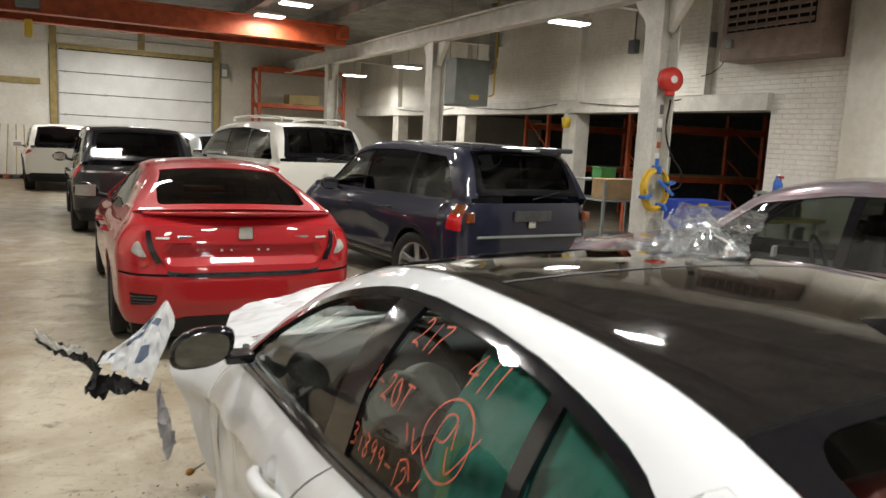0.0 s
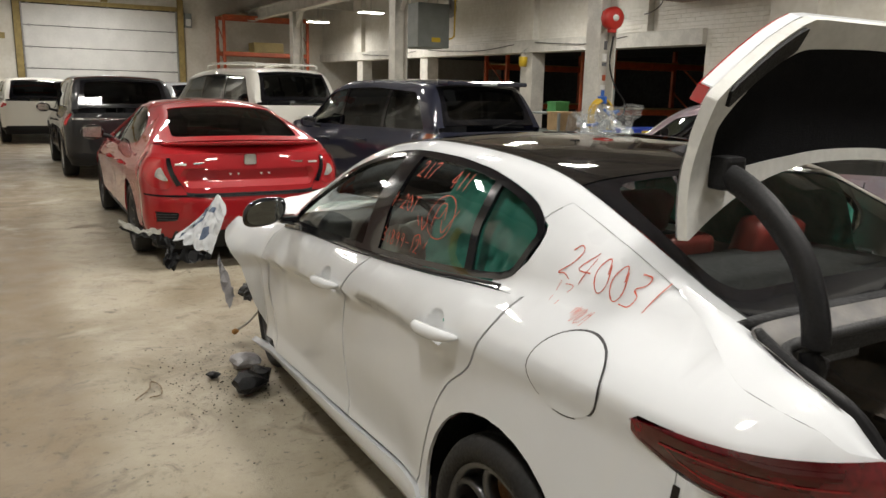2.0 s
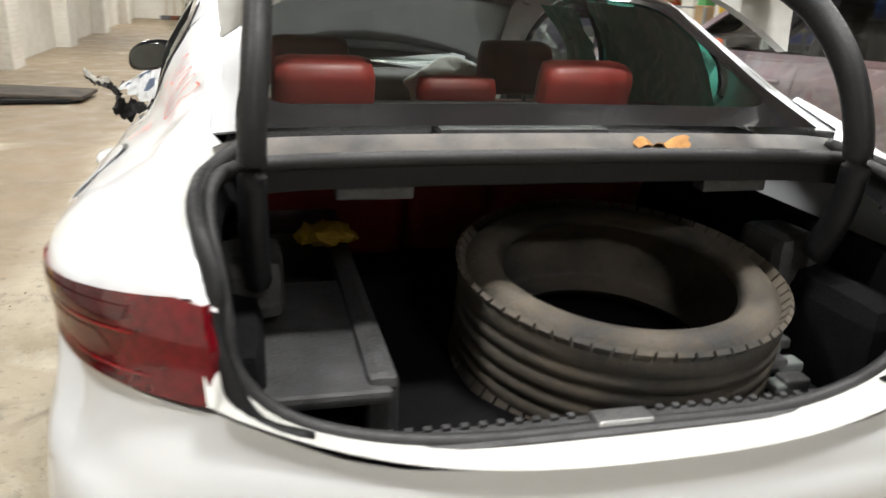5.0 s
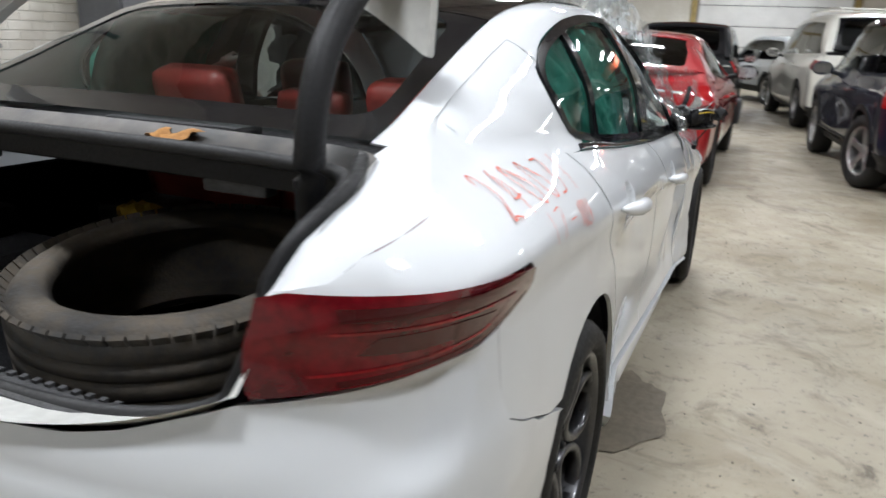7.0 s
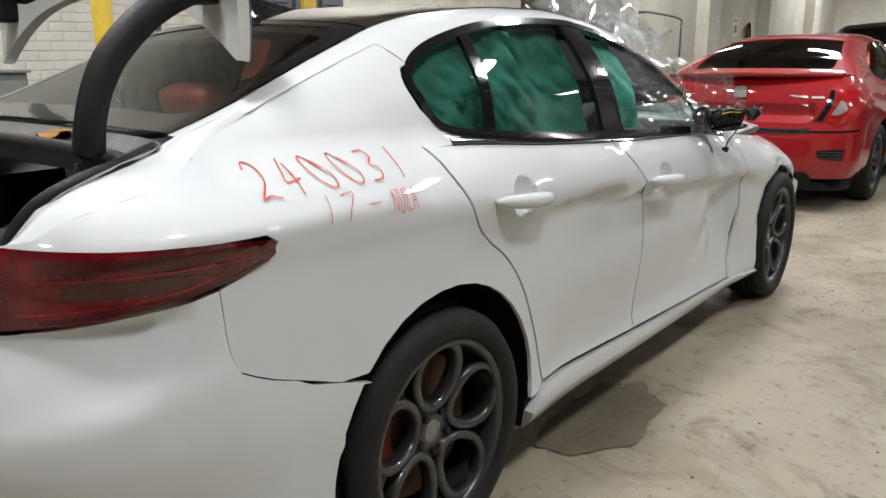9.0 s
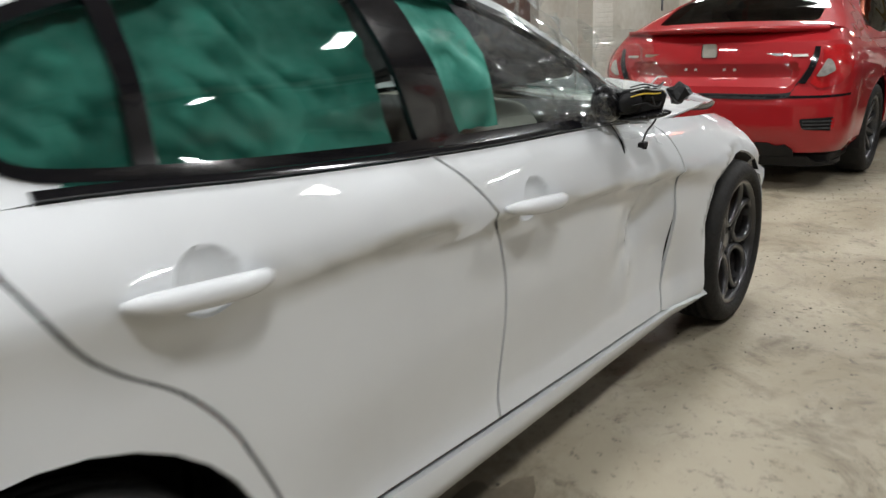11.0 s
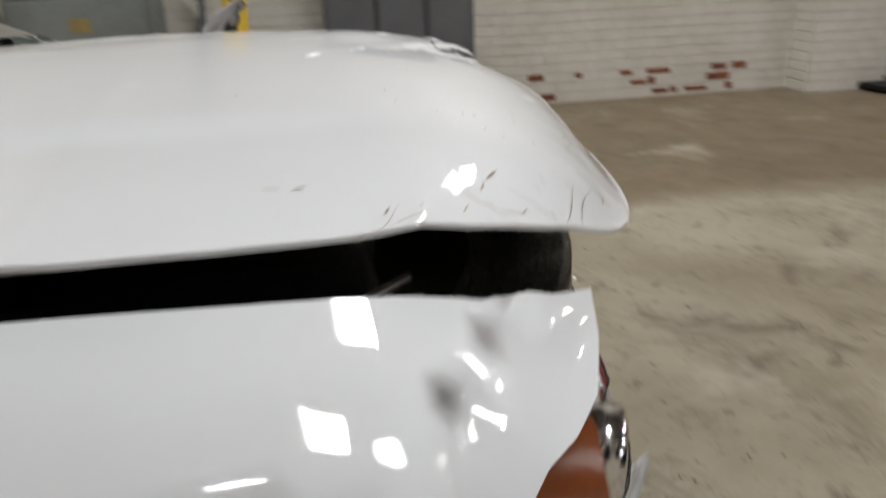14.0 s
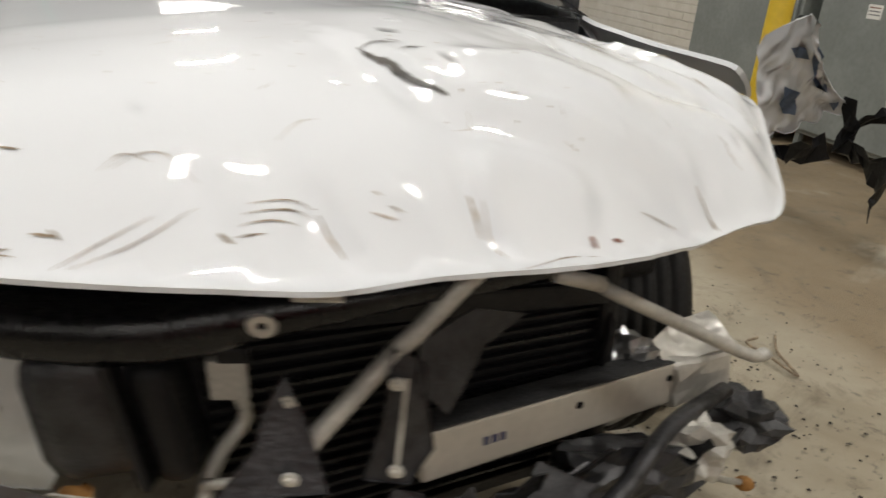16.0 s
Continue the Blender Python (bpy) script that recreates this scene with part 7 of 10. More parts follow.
plate("eye_plate", [(0.36, 3.43, 0.44), (0.30, 3.45, 0.50), (0.24, 3.455, 0.495), (0.22, 3.46, 0.45), (0.27, 3.46, 0.40), (0.34, 3.44, 0.40)], "pale_steel", car, "pale steel bracket with a hole", 0.006)
# air duct
bm = box_bm((-0.135, -0.11, -0.115), (0.055, 0.06, 0.11), 0.045)
for v in bm.verts:
    v.co.z *= 1 + 0.25 * (0.06 - v.co.y)
    v.co.y += 0.05 * (v.co.x / 0.13) ** 2 * -1
    v.co += Vector((crumple(v.co * 9), crumple(v.co * 8), crumple(v.co * 7))) * 0.01
bmesh.ops.subdivide_edges(bm, edges=bm.edges[:], cuts=1)
bmesh.ops.transform(bm, matrix=pose(0.255, 3.38, 0.615, 0, 6, -8), verts=bm.verts)
duct = part("air_duct", bm, M["scuffed"], car, "scuffed black plastic air duct", True)
part("duct_cap", box_bm((-0.03, -0.10, -0.115), (0.03, 0.045, 0.10), 0.025, m=pose(0.135, 3.405, 0.62, 0, 6, -14)), M["black_plastic"], duct, "", True)
part("duct_flange", box_bm((-0.008, -0.10, -0.12), (0.008, 0.06, 0.11), 0.006, m=pose(0.175, 3.40, 0.62, 0, 6, -10)), M["black_plastic"], duct)
# headlamp remains
hl = new("headlamp")
hl.parent = car
hl["label"] = "broken headlamp with chrome reflector and round lens"
q = pose(0.63, 3.40, 0.545, 0, 0, 90 - 12)
for nm, prof, mt in (("bezel", [(0.03, 0.062), (0.042, 0.070), (0.036, 0.082), (0.0, 0.088), (-0.05, 0.08)], "chrome"), ("lens", [(0.040, 0.001), (0.036, 0.025), (0.022, 0.045), (0.004, 0.058), (-0.02, 0.062)], "lens_dark"), ("lens_rim", [(0.012, 0.055), (0.022, 0.060), (0.012, 0.066)], "alu")):
    bm = revolve_bm(prof, 36)
    bmesh.ops.transform(bm, matrix=q, verts=bm.verts)
    part(nm, bm, M[mt], hl, "", True)
plate("reflector", [(0.79, 3.24, 0.69), (0.66, 3.36, 0.675), (0.52, 3.405, 0.655), (0.47, 3.42, 0.625), (0.52, 3.43, 0.60), (0.66, 3.42, 0.635), (0.79, 3.32, 0.62)], "chrome", hl, "crumpled chrome reflector", 0.003, 3.0, 0.010, 0.012)
plate("reflector", [(0.80, 3.27, 0.62), (0.70, 3.38, 0.63), (0.68, 3.43, 0.60), (0.72, 3.43, 0.53), (0.74, 3.40, 0.48), (0.80, 3.30, 0.50)], "chrome", hl, "crumpled chrome reflector", 0.003, 8.0, 0.012, 0.012)
plate("lens_shard", [(0.56, 3.435, 0.56), (0.42, 3.47, 0.535), (0.27, 3.50, 0.50), (0.22, 3.51, 0.475), (0.30, 3.515, 0.455), (0.44, 3.50, 0.475), (0.55, 3.47, 0.50)], "lens_clear", hl, "shard of clear lamp lens", 0.006, 4.0, 0.008, 0.012)
plate("lens_shard", [(0.50, 3.44, 0.575), (0.36, 3.47, 0.548), (0.24, 3.50, 0.515), (0.24, 3.505, 0.505), (0.38, 3.485, 0.535), (0.50, 3.455, 0.558)], "chrome", hl, "bright trim strip", 0.004, 6.0, 0.006, 0.02)
plate("red_shard", [(0.30, 3.505, 0.50), (0.23, 3.52, 0.485), (0.24, 3.522, 0.475), (0.31, 3.512, 0.49)], "lens_bright", hl, "sliver of red plastic", 0.003)
plate("bumper_shell", [(0.80, 3.28, 0.56), (0.72, 3.42, 0.50), (0.60, 3.48, 0.46), (0.50, 3.50, 0.42), (0.55, 3.50, 0.30), (0.70, 3.44, 0.28), (0.82, 3.28, 0.30)], "white_paint", hl, "torn piece of white bumper", 0.004, 2.0, 0.02, 0.03)
# radiator with fins and shroud
rad = new("radiator")
rad.parent = car
rad["label"] = "black radiator with horizontal fins"
R0, R1 = Vector((0.10, 3.375, 0)), Vector((-0.74, 3.075, 0))
dirr = (R1 - R0).normalized()
outw = Vector((dirr.y, -dirr.x, 0))
if outw.y < 0:
    outw = -outw
rm = Matrix(((dirr.x, outw.x, 0, R0.x), (dirr.y, outw.y, 0, R0.y), (0, 0, 1, 0), (0, 0, 0, 1)))
RL = (R1 - R0).length
part("core", box_bm((0, -0.05, 0.22), (RL, -0.012, 0.86), 0.004, m=rm), M["black_plastic"], rad)
for k in range(22):
    z = 0.26 + 0.027 * k
    dz = 0.05 * (z - 0.5)
    bm = box_bm((0.02, -0.012, z), (RL - 0.05, 0.006, z + 0.009), 0.002, m=rm @ Matrix.Shear("XZ", 4, (0, 0)))
    for v in bm.verts:
        v.co.z += 0.012 * math.sin(v.co.x * 5) + 0.004 * crumple(v.co * 9)
    part("fin", bm, M["gloss_plastic" if k % 4 == 1 else "black_plastic"], rad)
part("end_tank", box_bm((RL - 0.05, -0.05, 0.24), (RL, 0.02, 0.86), 0.015, m=rm), M["black_plastic"], rad, "black end tank")
part("shroud_bar", box_bm((0.10, 0.004, 0.735), (RL - 0.08, 0.024, 0.79), 0.008, m=rm @ Matrix.Rotation(radians(3), 4, "Y")), M["black_plastic"], rad)
# crash beam
B0, B1 = Vector((-0.25, 3.355, 0.458)), Vector((-0.885, 3.118, 0.478))
d = (B1 - B0).normalized()
o = Vector((d.y, -d.x, 0)).normalized()
o = o if o.y > 0 else -o
upv = o.cross(d) if o.cross(d).z > 0 else d.cross(o)
bmx = Matrix(((d.x, o.x, upv.x, B0.x), (d.y, o.y, upv.y, B0.y), (d.z, o.z, upv.z, B0.z), (0, 0, 0, 1)))
BL = (B1 - B0).length
beam_g = new("crash_beam")
beam_g.parent = car
beam_g["label"] = "bare aluminium crash beam with a marker scrawl"
bm = box_bm((0, -0.07, -0.056), (BL, 0.0, 0.056), 0.006, m=bmx)
part("profile", bm, M["beam_alu"], beam_g)
part("beam_top", box_bm((0, -0.068, 0.056), (BL, -0.004, 0.060), 0, m=bmx), M["grey_plastic"], beam_g, "dark top face")
for u in (0.38, 0.66):
    bm = revolve_bm([(0.002, 0.001), (0.002, 0.009), (0.0, 0.010)], 12)
    bmesh.ops.transform(bm, matrix=bmx @ Matrix.Translation((u, 0, 0.02)) @ Matrix.Rotation(math.pi / 2, 4, "Z"), verts=bm.verts)
    part("bolt_hole", bm, M["carpet"], beam_g)
for k in range(3):
    part("scrawl", box_bm((0.135 + 0.02 * k, 0.0, -0.008), (0.147 + 0.02 * k, 0.0012, 0.012), 0, m=bmx), M["blue_ink"], beam_g, "dark marker bar")
bm = box_bm((BL - 0.01, -0.08, -0.07), (BL + 0.19, 0.012, 0.06), 0.012, m=bmx)
bmesh.ops.subdivide_edges(bm, edges=bm.edges[:], cuts=2, use_grid_fill=True)
for v in bm.verts:
    v.co += Vector((crumple(v.co * 17), crumple(v.co * 15 + Vector((2, 0, 0))), crumple(v.co * 16))) * 0.016
part("crush_box", bm, M["alu"], beam_g, "crumpled bright end box")
plate("crush_flange", [bmx @ Vector(p) for p in ((BL - 0.02, 0.0, 0.06), (BL + 0.20, 0.01, 0.075), (BL + 0.21, -0.08, 0.13), (BL + 0.08, -0.08, 0.12), (BL - 0.02, -0.06, 0.09))], "alu", beam_g, "crumpled bright flange", 0.004, 2.0, 0.025, 0.02)
# struts, pipes, brackets
rod("diagonal_strut", [(-0.36, 3.37, 0.885), (-0.305, 3.385, 0.838), (-0.235, 3.41, 0.77), (-0.20, 3.415, 0.735)], 0.016, "pale_steel", "flattened pale steel strut")
rod("diagonal_strut", [(-0.205, 3.412, 0.74), (0.03, 3.50, 0.50), (0.10, 3.52, 0.40)], 0.0155, "pale_steel", "pale steel strut across the radiator")
rod("diagonal_strut", [(-0.60, 3.28, 0.80), (-0.82, 3.24, 0.69), (-1.0, 3.195, 0.60), (-1.05, 3.185, 0.60)], 0.016, "pale_steel", "bent pale steel strut")
rod("strut_stub", [(-0.46, 3.38, 0.865), (-0.55, 3.36, 0.84)], 0.016, "pale_steel", "pale strut stub")
cn = part("connector", box_bm((0.018, 3.345, 0.625), (0.075, 3.39, 0.70), 0.006), M["pale_steel"], car, "grey plastic connector")
part("connector_cap", box_bm((0.012, 3.34, 0.695), (0.06, 3.392, 0.725), 0.006), M["black_plastic"], cn)
rod("bent_pipe", [(0.035, 3.37, 0.63), (0.030, 3.375, 0.58), (0.07, 3.40, 0.53), (0.10, 3.43, 0.46), (0.105, 3.44, 0.32)], 0.012, "pale_steel", "bent pale pipe")
rod("bent_pipe", [(0.10, 3.43, 0.49), (0.05, 3.44, 0.50), (0.0, 3.43, 0.53)], 0.010, "pale_steel", "bent pale pipe")
for nm, pts in (("bracket_plate", [(-0.032, 3.46, 0.715), (-0.055, 3.475, 0.64), (-0.075, 3.515, 0.53), (0.03, 3.525, 0.53), (0.085, 3.52, 0.525), (0.02, 3.49, 0.60), (0.0, 3.47, 0.66)]),
                ("bracket_plate", [(-0.19, 3.425, 0.745), (-0.235, 3.43, 0.72), (-0.245, 3.45, 0.56), (-0.20, 3.47, 0.50), (-0.13, 3.475, 0.52), (-0.165, 3.455, 0.62)]),
                ("bracket_plate", [(-0.235, 3.42, 0.75), (-0.22, 3.44, 0.68), (-0.27, 3.44, 0.62), (-0.34, 3.40, 0.73), (-0.42, 3.36, 0.78), (-0.33, 3.385, 0.80)])):
    b_ = plate(nm, pts, "scuffed", car, "bent black plastic bracket, scuffed", 0.006, 4.0, 0.006)
for p in ((-0.033, 3.466, 0.669), (-0.024, 3.522, 0.564), (-0.19, 3.452, 0.69), (-0.18, 3.478, 0.535)):
    bm = revolve_bm([(0.010, 0.001), (0.009, 0.006), (0.003, 0.007), (0.003, 0.012), (-0.004, 0.012)], 10)
    bmesh.ops.transform(bm, matrix=Matrix.Translation(p) @ Matrix.Rotation(radians(80), 4, "Z"), verts=bm.verts)
    part("bolt", bm, M["alu"], car, "bright bolt head")
part("bracket_edge", tube_bm([(-0.205, 3.452, 0.70), (-0.18, 3.478, 0.535)], 0.004, seg=6), M["pale_steel"], car)


def crumpled(name, c, r, seed, material, label, sub=3, rough=0.55, parent=None):
    """A lump of crushed plastic or sheet: a sphere folded by sharp noise, with flat facets."""
    bm = bmesh.new()
    bmesh.ops.create_icosphere(bm, subdivisions=sub, radius=1.0)
    for v in bm.verts:
        n = v.co.copy()
        f = 1 + rough * (abs(crumple(n * 2.3 + Vector((seed, 0, 0)))) * 1.6 - 0.5) + 0.35 * rough * crumple(n * 5.5 + Vector((0, seed, 0)))
        v.co = Vector((c[0] + n.x * r[0] * f, c[1] + n.y * r[1] * f, c[2] + n.z * r[2] * f))
    return part(name, bm, M[material], parent or car, label)


for k in range(16):
    random.seed(40 + k)
    x = -0.15 - 0.85 * k / 15
    y = 3.42 - 0.30 * k / 15 + random.uniform(-0.05, 0.06)
    z = 0.36 - 0.10 * random.random() - 0.04 * (k / 15)
    sz = random.uniform(0.05, 0.12)
    a = random.uniform(0, 3)
    pts = [(x + sz * math.cos(a + b) * random.uniform(0.6, 1.3), y + 0.5 * sz * math.sin(a + b) * random.uniform(0.5, 1.2), z + sz * math.sin(b) * random.uniform(0.7, 1.3)) for b in np.linspace(0, 2 * math.pi, 6, endpoint=False)]
    plate("bumper_shard", pts, ("black_plastic", "scuffed", "grey_plastic", "film_grey")[k % 4 if k % 5 else 1], car, "crushed black bumper plastic", 0.005, k * 1.3, 0.03, 0.03)
crumpled("grille_lump", (-0.72, 3.22, 0.30), (0.20, 0.09, 0.10), 3.0, "scuffed", "crushed black lower grille")
crumpled("lamp_lump", (-0.90, 3.20, 0.34), (0.10, 0.07, 0.09), 6.0, "pale_steel", "crushed lamp housing")
crumpled("bumper_corner", (-1.10, 3.10, 0.36), (0.09, 0.10, 0.08), 9.0, "grey_plastic", "torn dark grey bumper corner")
crumpled("tow_lump", (-0.35, 3.40, 0.30), (0.10, 0.06, 0.08), 12.0, "film_grey", "grey torn plastic")
rod("torn_rail", [(-0.40, 3.44, 0.24), (-0.62, 3.36, 0.33), (-0.82, 3.22, 0.42), (-1.02, 3.12, 0.46)], 0.02, "scuffed", "scuffed black bumper rail")
rod("tie_rod", [(-1.02, 3.06, 0.20), (-1.12, 3.03, 0.10), (-1.22, 3.0, 0.05)], 0.010, "pale_steel", "bent tie rod")
crumpled("rod_end", (-1.24, 2.995, 0.04), (0.03, 0.025, 0.025), 2.0, "leaf", "rusty rod end", 2, 0.1)
part("upright", box_bm((-0.10, -0.06, -0.1), (0.05, 0.06, 0.14), 0.03, m=pose(-0.74, 3.02, 0.42, 10, 12, 20)), M["steel"], car, "bare metal hub carrier", True)
rod("brake_hose", [(-0.62, 3.0, 0.70), (-0.72, 3.1, 0.66), (-0.70, 3.12, 0.52), (-0.78, 3.06, 0.44)], 0.010, "black_plastic", "black brake hose")
rod("spring_strut", [(-0.60, 2.88, 0.84), (-0.66, 2.95, 0.50)], 0.035, "black_plastic", "black spring strut")
crumpled("hub_lump", (-0.80, 3.05, 0.52), (0.08, 0.06, 0.07), 15.0, "steel", "mangled bare metal")

# the whole nose is pushed back and together
NOSE = Matrix(((0.772, 0.052, 0.063, -0.064), (-0.066, 0.776, 0.008, 0.652), (0.043, 0.084, 0.703, -0.141), (0, 0, 0, 1)))
for ob in car.children_recursive:
    if ob not in before and ob.type == "MESH":
        ob.data.transform(NOSE)

# leaves caught in the wreck
for k, (x, y, z, sz) in enumerate(((0.21, 3.44, 0.455, 0.035), (0.16, 3.45, 0.45, 0.03), (0.02, 3.50, 0.475, 0.035), (-0.03, 3.51, 0.47, 0.03), (0.27, 3.42, 0.46, 0.03), (0.05, 3.49, 0.46, 0.025))):
    x, y, z = NOSE @ Vector((x, y, z))
    leaf("dry_leaf", x, y, z, sz, 40 * k, 30 + 12 * k, "dry brown leaf caught in the wreck")

# door mirrors
mr = new("door_mirror")
mr.parent = car
mr["label"] = "black door mirror"
bm = bmesh.new()
bmesh.ops.create_uvsphere(bm, u_segments=24, v_segments=16, radius=1.0)
for v in bm.verts:
    n = v.co
    y = n.y * (0.085 if n.y > 0 else 0.03)
    v.co = Vector((math.copysign(abs(n.x) ** 0.8, n.x) * 0.100 + 0.012 * n.z, y, math.copysign(abs(n.z) ** 0.75, n.z) * 0.068 + 0.016 * n.x))
bmesh.ops.transform(bm, matrix=pose(-1.000, 1.865, 1.045, 0, 0, -8), verts=bm.verts)
part("cap", bm, M["gloss_black"], mr, "", True)
gl = [(0.083 * math.copysign(abs(math.cos(a)) ** 0.8, math.cos(a)), 0.052 * math.copysign(abs(math.sin(a)) ** 0.8, math.sin(a)) + 0.016 * math.cos(a)) for a in np.linspace(0, 2 * math.pi, 28, endpoint=False)]
mg = pose(-1.000, 1.865, 1.045, 0, 0, -8) @ Matrix.Translation((0, -0.0305, 0))
sheet("mirror_glass", lambda X, Z: np.array([tuple(mg @ Vector((x, 0.0, z))) for x, z in zip(X, Z)]), gl, M["mirror"], mr, "mirror glass", 0.03, depth=0.003)
part("stalk", box_bm((-0.93, 1.84, 0.985), (-0.835, 1.93, 1.02), 0.012), M["gloss_black"], mr)
mr = new("broken_mirror")
mr.parent = car
mr["label"] = "smashed black door mirror with loose wires"
part("mirror_sail", tube_bm([(0.835, 1.80, 0.985), (0.90, 1.80, 0.995)], 0.03, seg=10), M["gloss_black"], mr, "", True)
bq = pose(0.926, 1.750, 1.035, 0, -4, 44) @ Matrix.Scale(0.88, 4)
bm = revolve_bm([(-0.052, 0.001), (-0.050, 0.030), (-0.036, 0.052), (-0.010, 0.062), (0.012, 0.064), (0.010, 0.058), (-0.012, 0.054), (-0.034, 0.044), (-0.044, 0.022)], 28)
bmesh.ops.transform(bm, matrix=bq @ Matrix.Translation((-0.072, 0, 0.0)) @ Matrix.Rotation(0.5, 4, "Z") @ Matrix.Diagonal((1.0, 0.75, 0.95, 1)), verts=bm.verts)
part("cracked_shell", bm, M["gloss_plastic"], mr, "glossy black broken mirror shell", True)
for a, b, tilt in (((-0.045, -0.034, -0.040), (0.030, 0.030, 0.034), 6), ((0.020, -0.028, -0.046), (0.092, 0.030, 0.020), -8), ((0.035, -0.036, 0.010), (0.100, -0.010, 0.046), 10), ((-0.030, -0.044, 0.022), (0.060, -0.028, 0.040), -3), ((0.085, -0.020, -0.030), (0.112, 0.020, 0.044), 14)):
    part("mirror_block", box_bm(a, b, 0.006, m=bq @ Matrix.Rotation(radians(tilt), 4, "Y") @ Matrix.Rotation(radians(tilt * 0.8), 4, "X")), M["black_plastic"], mr, "bare black mirror mechanism")
bm = revolve_bm([(-0.012, 0.001), (-0.012, 0.040), (0.0, 0.046), (0.012, 0.038), (0.012, 0.001)], 24)
bmesh.ops.transform(bm, matrix=bq @ Matrix.Translation((-0.01, -0.038, 0.0)) @ Matrix.Rotation(math.pi / 2, 4, "Z") @ Matrix.Diagonal((1, 0.9, 0.75, 1)), verts=bm.verts)
part("mirror_motor", bm, M["black_plastic"], mr, "round motor housing", True)
bm = bmesh.new()
bmesh.ops.create_uvsphere(bm, u_segments=20, v_segments=10, radius=1.0, matrix=bq @ Matrix.Translation((0.05, 0.0, -0.052)) @ Matrix.Diagonal((0.088, 0.05, 0.016, 1)))
part("lower_cap", bm, M["gloss_plastic"], mr, "glossy black lower cap", True)
crumpled("torn_bracket", (1.02, 1.87, 1.045), (0.035, 0.035, 0.03), 4.0, "black_plastic", "", 2, 0.7, mr)
for k, (mt, dz) in enumerate((("yellow", 0.018), ("steel", 0.034), ("black_plastic", 0.048), ("black_plastic", -0.01))):
    pts = [bq @ Vector(p) for p in ((-0.01, -0.052, dz), (0.03, -0.058 - 0.004 * k, dz + 0.006), (0.075, -0.05, dz - 0.004 * k), (0.11, -0.02, dz + 0.014 * (k % 2)))]
    part("wire", tube_bm(smooth_pts(pts, 5), 0.0022, seg=6), M[mt], mr, "loose wire")
part("spike_wire", tube_bm([bq @ Vector((0.06, -0.02, 0.04)), bq @ Vector((0.09, -0.025, 0.068)), bq @ Vector((0.12, -0.02, 0.062))], 0.0018, seg=6), M["steel"], mr)
part("dangling_wire", tube_bm(smooth_pts([bq @ Vector((0.06, -0.05, 0.01)), (0.985, 1.805, 0.985), (0.955, 1.808, 0.94), (0.940, 1.815, 0.905)], 5), 0.0030, seg=6), M["grey_plastic"], mr)
part("plug", box_bm((0.928, 1.808, 0.892), (0.948, 1.838, 0.908), 0.003), M["black_plastic"], mr, "small black plug")
part("plug_pin", box_bm((0.930, 1.832, 0.884), (0.944, 1.840, 0.893), 0.002), M["black_plastic"], mr)
# torn slot in the door below the mirror
hp_ = [(1.775, 0.960), (1.785, 0.963), (1.790, 0.945), (1.784, 0.925), (1.793, 0.910), (1.795, 0.888), (1.787, 0.876), (1.777, 0.878), (1.780, 0.898), (1.776, 0.915), (1.780, 0.935), (1.774, 0.948)]
sheet("door_slot", g_skin(1), hp_, M["carpet"], car, "dark torn slot in the door", 0.01, off=0.002, depth=0, bend=R_DOOR_DENTS)
lp2 = [(1.784, 0.960), (1.800, 0.952), (1.808, 0.925), (1.806, 0.895), (1.792, 0.880), (1.794, 0.905), (1.786, 0.925), (1.790, 0.945)]


def curl(P):
    P = R_DOOR_DENTS(P)
    P[:, 0] += 0.35 * np.clip(1.806 - P[:, 1], 0, 0.03)
    return P


sheet("torn_lip", g_skin(1), lp2, W, car, "torn white metal edge", 0.008, off=0.003, depth=0.002, bend=curl)

# crumpled film over the smashed window and the roof
wrap_film = thing("plastic_wrap", "crumpled clear plastic film taped over the smashed window", "plastic film")
film_sheet(wrap_film, "film_over_window", (0.70, 1.22, 1.39), (0.04, 0.62, -0.16), (0.20, 0.10, -0.36), 46, 30, 0.06, 1.7)
film_sheet(wrap_film, "film_on_roof", (0.36, 1.15, 1.47), (0.34, 0.05, -0.03), (0.05, 0.45, -0.06), 34, 38, 0.12, 5.1, material="milky_film")
film_sheet(wrap_film, "film_fold", (0.48, 1.05, 1.46), (0.14, 0.42, 0.0), (0.03, 0.03, 0.11), 20, 12, 0.10, 9.4, material="milky_film")
film_sheet(wrap_film, "film_fold", (0.30, 1.25, 1.45), (0.34, 0.10, 0.02), (0.03, 0.06, 0.08), 20, 10, 0.10, 3.3, material="milky_film")
film_sheet(wrap_film, "film_tail", (0.80, 1.70, 1.24), (0.10, 0.22, -0.02), (0.08, 0.02, -0.20), 26, 24, 0.06, 2.9)
film_sheet(wrap_film, "film_inside", (0.74, 1.10, 1.02), (0.03, 0.62, -0.02), (-0.06, 0, 0.22), 44, 18, 0.07, 7.3)

